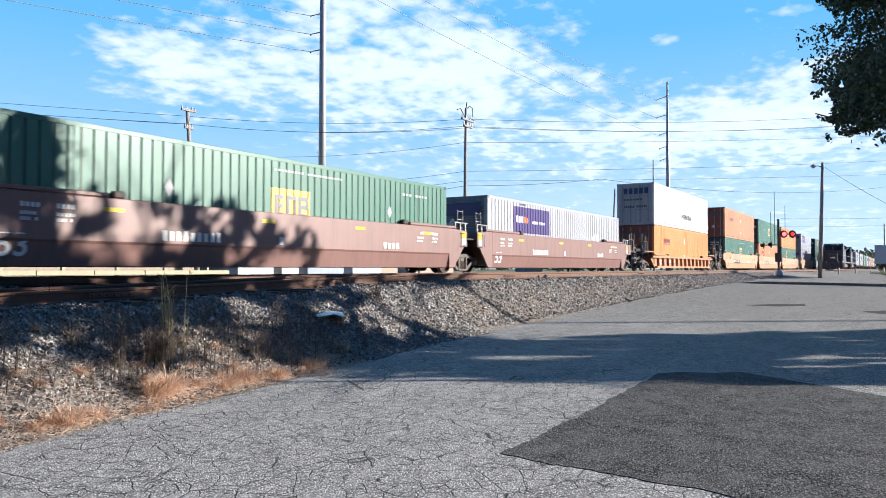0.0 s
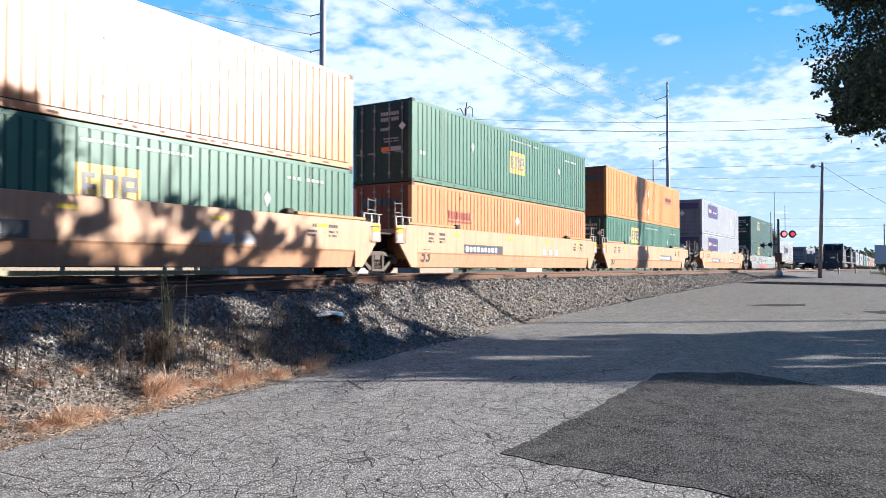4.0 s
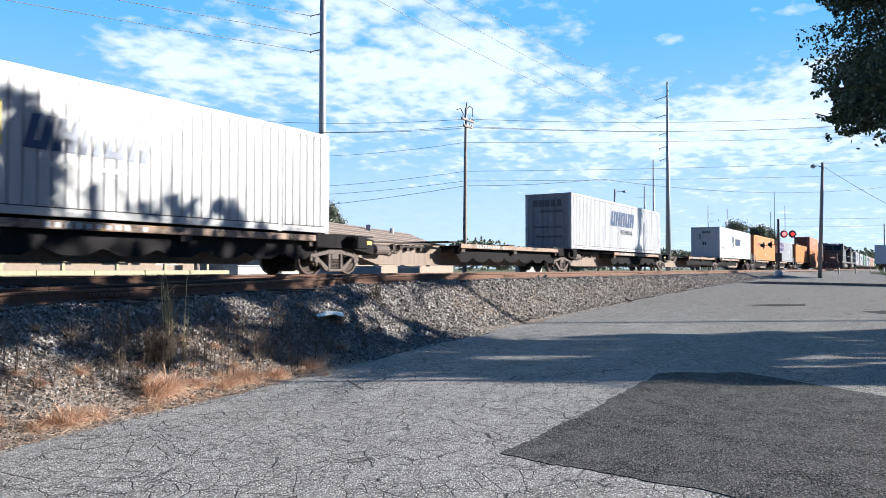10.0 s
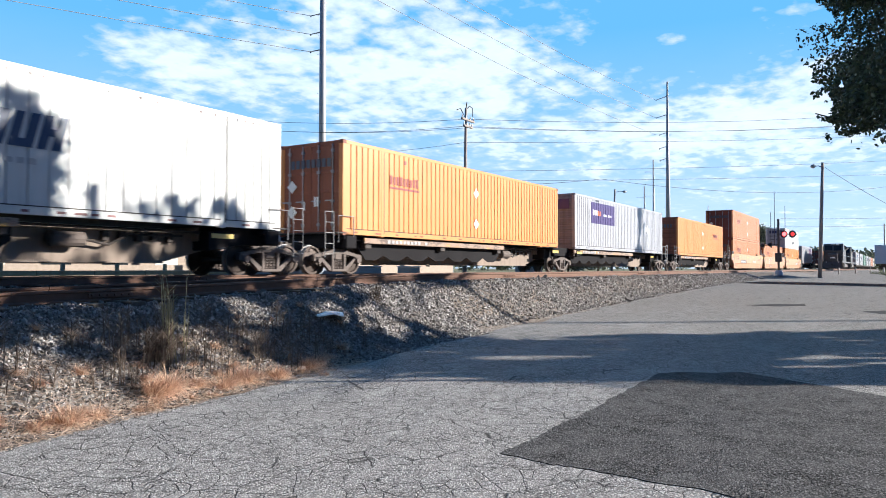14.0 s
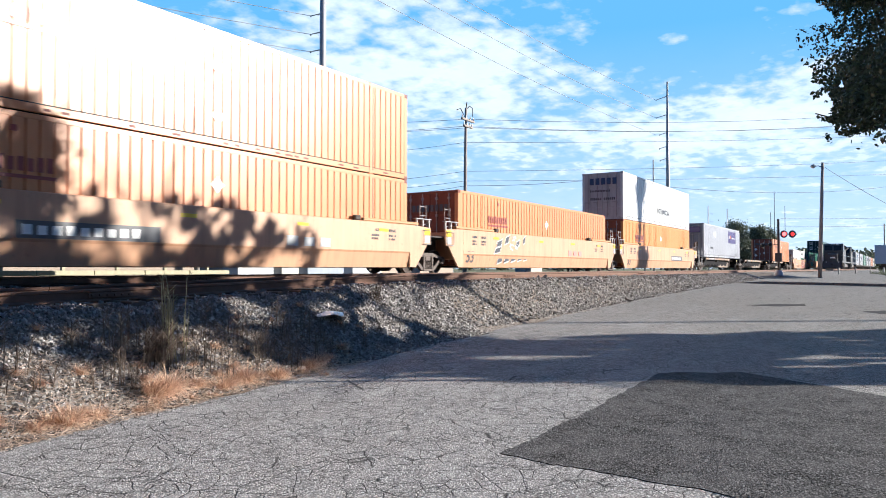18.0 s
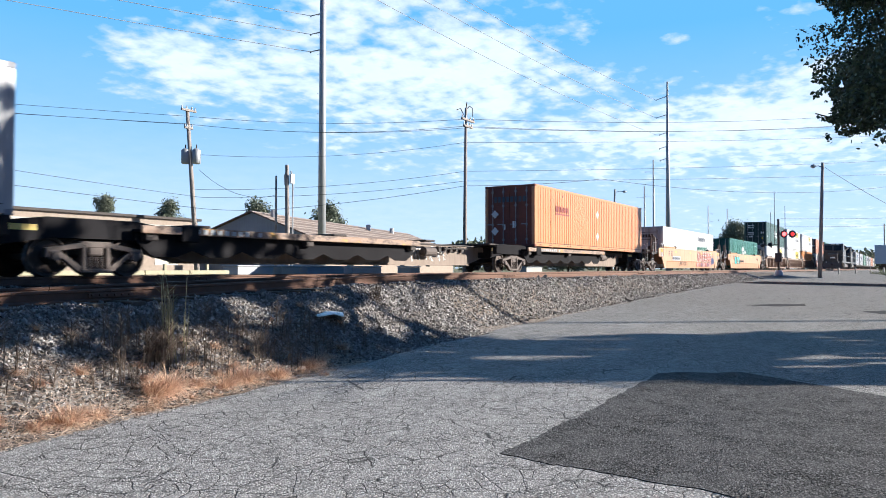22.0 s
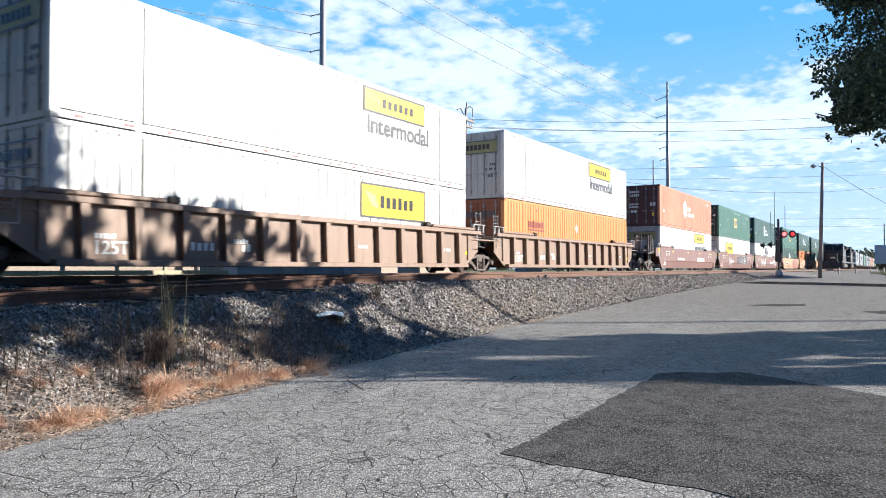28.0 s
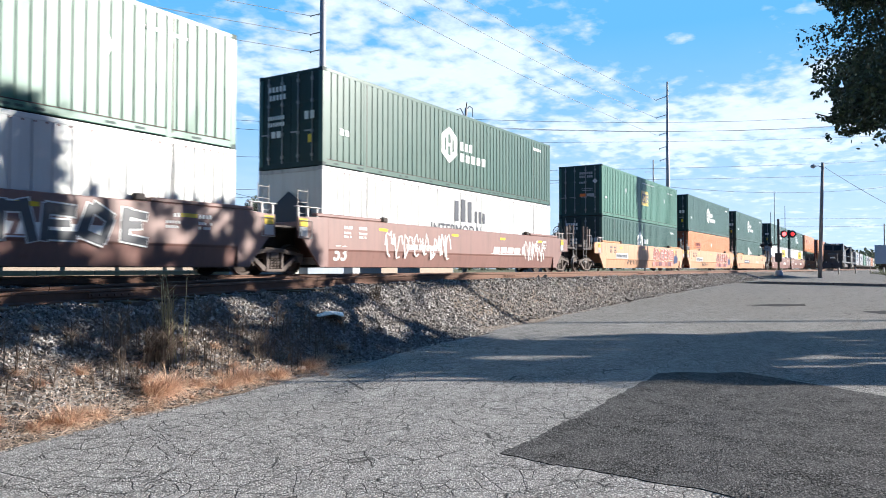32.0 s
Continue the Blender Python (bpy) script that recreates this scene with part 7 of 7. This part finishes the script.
def woods(name, a, b, h0, h1, n, seed, label):
    rg = np.random.default_rng(seed)
    f = rg.uniform(0, 1, n)
    lump = 0.55 + 0.45 * np.sin(f * 37 + np.sin(f * 91)) * np.sin(f * 17)
    hh = h0 + (h1 - h0) * lump
    c = np.stack([a[0] + (b[0] - a[0]) * f + rg.normal(0, 3, n), a[1] + (b[1] - a[1]) * f + rg.normal(0, 3, n), 0.6 + hh * np.sqrt(rg.uniform(0, 1, n))], -1)
    rnd = random.Random(seed)
    me = leaves(rnd, [Vector(p) for p in c], 2, 0.5, 1.0)
    return tagged(part(name, me, LEAF_HAZED), label, "woods", kind="stuff")


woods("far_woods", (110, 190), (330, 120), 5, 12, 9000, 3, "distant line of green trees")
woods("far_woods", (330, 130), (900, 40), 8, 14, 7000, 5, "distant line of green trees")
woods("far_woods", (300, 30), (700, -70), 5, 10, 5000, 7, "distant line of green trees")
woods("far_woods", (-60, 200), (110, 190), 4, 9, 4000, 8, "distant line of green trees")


def trailer(x, y, rz):
    z = float(ground_z(x, y))
    th = thing("box_trailer", (x, y, z), "blue-grey box trailer parked beyond the crossing", "trailer", rz=rz)
    part("body", Buf().box(0, 12.5, -1.25, 1.25, 1.1, 3.85, 0.04), plain("pale_blue_panel", (0.36, 0.46, 0.58), 0.5), th)
    part("chassis", Buf().box(0.5, 12, -0.5, 0.5, 0.8, 1.1, 0.03), GRIME, th)
    for wx in (9.5, 10.8):
        for s in (-1, 1):
            part("wheel", Buf().lathe([(0.5, -0.15), (0.52, -0.1), (0.52, 0.1), (0.5, 0.15)], seg=16).moved(pose(wx, s * 1.0, 0.52)), GRIME, th)
    part("landing_leg", Buf().box(2.4, 2.6, -0.9, 0.9, 0, 0.8, 0.02), GRIME, th)


trailer(124.0, 2.0, -4)
for k in range(5):
    px, py = 66 + k * 4.5, 4.2 - k * 0.95
    p = thing("marker_post", (px, py, float(ground_z(px, py))), "short grey marker post beside the road", "post", "marker posts")
    part("post", shared("marker", lambda: Buf().tube([(0, 0, -0.1), (0, 0, 0.5), (0, 0, 0.55)], [0.06, 0.06, 0.03], 8)), PALE_TRIM, p)


# the raised lip of the newer paving before the crossing
def paving_lip():
    vs = []
    line = [(39.9, 7.1), (39.6, 5.8), (39.35, 4.58), (39.1, 2.5), (38.85, 0.59), (38.5, -3.0), (38.2, -8.0)]
    for x, y in line:
        z = float(ground_z(x, y))
        h = 0.13 if y < 6.5 else 0.03
        vs += [(x, y, z - 0.03), (x + 0.02, y, z + h), (x + 3.0, y, float(ground_z(x + 3, y)) + h * 0.8), (x + 9.0, y, float(ground_z(x + 9, y)) + 0.008)]
    fs = [(4 * i + k, 4 * i + 4 + k, 4 * i + 5 + k, 4 * i + 1 + k) for i in range(len(line) - 1) for k in range(3)]
    return tagged(part("paving_lip", Buf().add(vs, fs), ASPHALT), "raised edge of grey asphalt paving across the road", "road", kind="structure")


paving_lip()
wooden_pole(138.0, 2.2, 1.1, 8.8, 0.0, [], "thin distant wooden pole", 0.14)


# ---- plants and litter on the verge ----
STRAW = leaf_mat("dry_straw", (0.40, 0.205, 0.13), (0.79, 0.55, 0.385))
STALK = leaf_mat("dead_stalks", (0.08, 0.06, 0.048), (0.20, 0.155, 0.12))
GREEN_STALK = leaf_mat("pale_green_stalks", (0.22, 0.20, 0.12), (0.40, 0.36, 0.22))


def blades(n, spread_r, height, width, lean, seed, curl=0.5):
    rg = np.random.default_rng(seed)
    vs, fs = [], []
    for i in range(n):
        a, r = rg.uniform(0, 6.283), spread_r * math.sqrt(rg.uniform(0, 1))
        x, y = r * math.cos(a), r * math.sin(a)
        h = height * rg.uniform(0.5, 1.1)
        da = a + rg.normal(0, 0.9)
        dx, dy = math.cos(da) * lean * h * rg.uniform(0.4, 1.3), math.sin(da) * lean * h * rg.uniform(0.4, 1.3)
        wx, wy = -math.sin(da) * width, math.cos(da) * width
        o = len(vs)
        for f in (0.0, 0.45, 0.8, 1.0):
            k = 1 - f * 0.95
            z = h * (f - curl * f * f * 0.6)
            vs += [(x + dx * f * f - wx * k, y + dy * f * f - wy * k, z), (x + dx * f * f + wx * k, y + dy * f * f + wy * k, z)]
        fs += [(o + 2 * j, o + 2 * j + 1, o + 2 * j + 3, o + 2 * j + 2) for j in range(3)]
    me = bpy.data.meshes.new("blades")
    me.from_pydata(vs, [], fs)
    me.materials.append(None)
    return me


def tussock(n, seed):
    """A rounded clump of thin blades that arch out and curl over."""
    rg = np.random.default_rng(seed)
    vs, fs = [], []
    for i in range(n):
        a, up = rg.uniform(0, 6.283), rg.uniform(0.25, 1.5)
        r0 = 0.09 * math.sqrt(rg.uniform(0, 1))
        ln, bend, w = rg.uniform(0.14, 0.36), rg.uniform(0.6, 2.2), rg.uniform(0.0018, 0.0042)
        da = rg.normal(0, 0.5)
        px, py, pz = r0 * math.cos(a), r0 * math.sin(a), 0.0
        o = len(vs)
        for k in range(5):
            wk = w * (1 - 0.2 * k)
            vs += [(px + math.sin(a) * wk, py - math.cos(a) * wk, pz), (px - math.sin(a) * wk, py + math.cos(a) * wk, pz + 0.3 * wk)]
            st = ln / 4
            px, py, pz = px + math.cos(a) * math.cos(up) * st, py + math.sin(a) * math.cos(up) * st, max(0.004, pz + math.sin(up) * st)
            up -= bend / 4
            a += da / 4
        fs += [(o + 2 * j, o + 2 * j + 1, o + 2 * j + 3, o + 2 * j + 2) for j in range(4)]
    me = bpy.data.meshes.new("tussock")
    me.from_pydata(vs, [], fs)
    me.materials.append(None)
    return me


TUFTS = [(tussock(700, 70 + k), k) for k in range(3)]


def tuft(x, y, s, seed):
    rnd = random.Random(seed)
    ob = part("dry_grass", TUFTS[seed % 3][0], STRAW, at=(x, y, float(bumpy(x, y)) - 0.01), turn=pose(0, 0, 0, rnd.uniform(-8, 8), rnd.uniform(-8, 8), rnd.uniform(0, 360)))
    ob.scale = (s, s, s * rnd.uniform(0.8, 1.1))
    return tagged(ob, "clump of dry straw-coloured grass on the gravel", "grass", "dry grass clumps")


rg_t = random.Random(12)
for x0, y0, x1, y1, n, s in ((3.6, 6.62, 4.25, 6.70, 5, 0.75), (5.05, 6.92, 5.35, 6.95, 4, 0.85), (5.6, 6.95, 7.0, 7.03, 9, 0.72), (7.6, 7.04, 7.85, 7.12, 3, 0.8), (3.2, 6.5, 7.5, 7.5, 22, 0.42), (3.0, 7.2, 9.5, 8.2, 16, 0.35), (8.0, 7.1, 8.8, 7.4, 3, 0.6)):
    for k in range(n):
        f = (k + rg_t.uniform(-0.3, 0.3)) / max(1, n - 1)
        tuft(x0 + (x1 - x0) * f + rg_t.uniform(-0.06, 0.06), y0 + (y1 - y0) * rg_t.random() + rg_t.uniform(-0.06, 0.06), s * rg_t.uniform(0.7, 1.2), rg_t.randrange(1000))


def weed(x, y, h, n, mat, seed, label, fat=1.0):
    """A dead weed: upright stems with side twigs."""
    rnd = random.Random(seed)
    b = Buf()
    for i in range(n):
        bx, by = rnd.gauss(0, 0.05), rnd.gauss(0, 0.05)
        hh = h * rnd.uniform(0.6, 1.0)
        lx, ly = rnd.gauss(0, 0.08) * hh, rnd.gauss(0, 0.08) * hh
        b.tube([(bx, by, 0), (bx + lx * 0.4, by + ly * 0.4, hh * 0.5), (bx + lx, by + ly, hh)], [0.007 * fat, 0.006 * fat, 0.003 * fat], 4, False)
        for k in range(9):
            f = rnd.uniform(0.3, 1.0)
            a = rnd.uniform(0, 6.28)
            ln = rnd.uniform(0.04, 0.14)
            p = (bx + lx * f, by + ly * f, hh * f)
            b.tube([p, (p[0] + ln * math.cos(a), p[1] + ln * math.sin(a), p[2] + ln * 0.9)], [0.003, 0.0015], 3, False)
    ob = part("dead_weed", b, mat, at=(x, y, float(bumpy(x, y)) - 0.02))
    return tagged(ob, label, "weed", kind="stuff")


weed(5.62, 7.5, 1.12, 8, GREEN_STALK, 1, "tall pale green weed stalks", 1.4)
weed(5.75, 7.46, 1.12, 7, GREEN_STALK, 2, "tall pale green weed stalks", 1.4)
for k in range(60):
    rnd = random.Random(200 + k)
    x = rnd.uniform(3.2, 8.6)
    weed(x, 7.25 + rnd.uniform(-0.2, 0.7), rnd.uniform(0.25, 0.6), rnd.randrange(2, 5), STALK, 300 + k, "thin dead brown weed stems")
for k in range(5):
    rnd = random.Random(400 + k)
    weed(5.5 + rnd.gauss(0, 0.14), 7.42 + rnd.gauss(0, 0.06), 0.5, 9, STALK, 500 + k, "dense dead brown weed stems")
weed(10.7, 8.2, 0.34, 14, STALK, 600, "small dead shrub on the ballast")
for k in range(10):
    rnd = random.Random(700 + k)
    weed(rnd.uniform(6.5, 10.0), rnd.uniform(7.3, 7.9), rnd.uniform(0.2, 0.5), 2, STALK, 720 + k, "thin dead brown weed stems")


def litter():
    rnd = random.Random(5)
    n = 9
    vs = [(0.26 * math.cos(a) * rnd.uniform(0.7, 1.2), 0.16 * math.sin(a) * rnd.uniform(0.7, 1.2), rnd.uniform(0.0, 0.05)) for a in [k * 6.283 / n for k in range(n)]] + [(0, 0, 0.06), (0.1, 0.02, 0.03)]
    b = Buf().add(vs, [(k, (k + 1) % n, n) for k in range(n)])
    b.add([(x, y, z - 0.006) for x, y, z in vs], [(k, (k + 1) % n, n) for k in range(n)])
    return tagged(part("paper_sheet", b, WHITE_INK, at=(9.05, 7.9, float(bumpy(9.05, 7.9)) + 0.04), turn=Matrix.Diagonal((1.25, 1.4, 1.5, 1))), "crumpled white sheet lying on the gravel", "litter")


litter()


def straw_litter(n, seed):
    """Loose dead straw and stems lying over the verge."""
    rg = np.random.default_rng(seed)
    x = 2.7 + 6.0 * rg.random(n) ** 1.3
    y = road_edge(x) - 0.15 + 1.25 * rg.random(n) ** 1.6
    a, ln, w = rg.uniform(0, 6.283, n), rg.uniform(0.05, 0.22, n), rg.uniform(0.0015, 0.004, n)
    z0 = bumpy(x, y) + rg.uniform(0.012, 0.05, n)
    tilt = rg.normal(0, 0.18, n) * ln
    dx, dy = np.cos(a) * ln / 2, np.sin(a) * ln / 2
    wx, wy = -np.sin(a) * w, np.cos(a) * w
    v = np.stack([np.stack([x + i * dx + j * wx, y + i * dy + j * wy, z0 + i * tilt / 2 + 0.3 * j * w], -1) for i, j in ((-1, -1), (1, -1), (1, 1), (-1, 1))], 1)
    me = bpy.data.meshes.new("straw_litter")
    me.from_pydata(v.reshape(-1, 3).tolist(), [], np.arange(4 * n).reshape(-1, 4).tolist())
    me.materials.append(None)
    return me


DULL_STRAW = leaf_mat("dull_straw", (0.24, 0.165, 0.12), (0.52, 0.40, 0.30))
tagged(part("straw_litter", straw_litter(9000, 77), DULL_STRAW), "dull brown straw strewn over the gravel", "straw", kind="stuff")


# ---- loose stones ----
def stones(name, n, area, size, seed, label):
    rg = np.random.default_rng(seed)
    x, y = area(rg, n)
    s = size * np.exp(rg.normal(0, 0.35, len(x)))
    base = np.array([(1, 0, 0), (-1, 0, 0), (0, 1, 0), (0, -1, 0), (0, 0, 1), (0, 0, -1), (0.7, 0.7, 0.35), (-0.7, 0.6, -0.3)])
    faces = np.array([(0, 6, 4), (6, 2, 4), (2, 1, 4), (1, 3, 4), (3, 0, 4), (0, 2, 6), (0, 5, 2), (2, 5, 7), (7, 5, 1), (2, 7, 1), (1, 5, 3), (3, 5, 0)])
    q = rg.normal(0, 1, (len(x), 3, 3))
    q, _ = np.linalg.qr(q)
    jit = rg.uniform(0.6, 1.25, (len(x), 8, 1))
    v = (base[None] * jit * np.array((1.0, 0.8, 0.6))) @ q * s[:, None, None]
    v[..., 0] += x[:, None]
    v[..., 1] += y[:, None]
    v[..., 2] += (bumpy(x, y) + s * 0.25)[:, None]
    f = (faces[None] + (np.arange(len(x)) * 8)[:, None, None]).reshape(-1, 3)
    me = bpy.data.meshes.new(name)
    me.from_pydata(v.reshape(-1, 3).tolist(), [], f.tolist())
    me.materials.append(None)
    return tagged(part(name, me, STONE), label, "gravel", kind="stuff")


def stone_material():
    m, n, l, b = nodes_of("ballast_stone")
    isl = n.new("ShaderNodeNewGeometry").outputs["Random Per Island"]
    co = n.new("ShaderNodeTexCoord").outputs["Object"]
    col = ramp(n, l, isl, [(0.0, (0.09, 0.085, 0.08)), (0.3, (0.22, 0.205, 0.192)), (0.65, (0.36, 0.34, 0.325)), (0.92, (0.54, 0.52, 0.50)), (1.0, (0.7, 0.68, 0.65))])
    col = mixed(n, l, arith(n, l, "MULTIPLY", noise_tex(n, l, co, 1.4, 4), 0.55), col, (0.17, 0.14, 0.12))
    l.new(col, b.inputs["Base Color"])
    b.inputs["Roughness"].default_value = 0.9
    return m


STONE = stone_material()


def near_slope(rg, n):
    x = 2.5 + 10.5 * rg.random(n) ** 1.15
    y = road_edge(x) - 0.12 + (9.1 - road_edge(x)) * rg.random(n) ** 1.25
    return x, y


def far_slope(rg, n):
    x = 10.0 + 40 * rg.random(n) ** 1.5
    y = 7.35 + 1.9 * rg.random(n)
    return x, y


def between(rg, n):
    x = 2.0 + 45 * rg.random(n) ** 1.4
    y = 9.0 + 9.0 * rg.random(n)
    on_rail = (np.abs(np.abs(y - SIDING_Y) - 0.755) < 0.12) | (np.abs(np.abs(y - TRACK_Y) - 0.755) < 0.12)
    return x[~on_rail], y[~on_rail]


stones("ballast_stones", 36000, near_slope, 0.019, 1, "loose grey ballast stones on the slope")
stones("ballast_stones", 38000, far_slope, 0.027, 2, "loose grey ballast stones on the slope")
stones("ballast_stones", 16000, between, 0.038, 3, "grey ballast stones between the rails")


# rough grass beside the road beyond the crossing
GRASS = leaf_mat("verge_grass", (0.10, 0.11, 0.06), (0.24, 0.25, 0.15))
VERGE = [blades(240, 0.5, 0.55, 0.012, 0.8, 90 + k, 0.5) for k in range(2)]
rg_v = random.Random(31)
for k in range(46):
    gx, gy = rg_v.uniform(56, 92), rg_v.uniform(-6.0, 2.2)
    if gy > 0.05 * gx - 2.6 or rg_v.random() < 0.4:
        ob = part("verge_grass", VERGE[k % 2], GRASS, at=(gx, gy - 0.6, float(ground_z(gx, gy - 0.6)) - 0.02), turn=pose(0, 0, 0, 0, 0, rg_v.uniform(0, 360)))
        ob.scale = (1.2, 1.2, rg_v.uniform(0.6, 1.1))
        tagged(ob, "grey-green rough grass beside the crossing", "grass", "verge grass", kind="stuff")


# ---- motion ----
def run(t):
    """How far the train has come after t seconds."""
    return 17.8817 * t + 0.00828 * t * t


def motions():
    for ob, s, z in MOVING:
        walk(ob, [(t, pose(s - run(t), TRACK_Y, z)) for t in range(0, 33, 4)])
    first = {}
    for w, side in WHEELS:
        if side not in first:
            first[side] = w
            walk(w, [(k / 30, pose(side * AXLE, 0, WHEEL_R, 0, -math.degrees(run(k / 30) / WHEEL_R), 0)) for k in range(961)])
        else:
            w.rotation_mode = "QUATERNION"
            keys = w.animation_data_create()
            keys.action = first[side].animation_data.action
            keys.action_slot = first[side].animation_data.action_slot
    walk(CLOUDS, [(0, pose(0, 0, 0)), (32, pose(0, 0, 0, 0, 0, -1.1))])


motions()
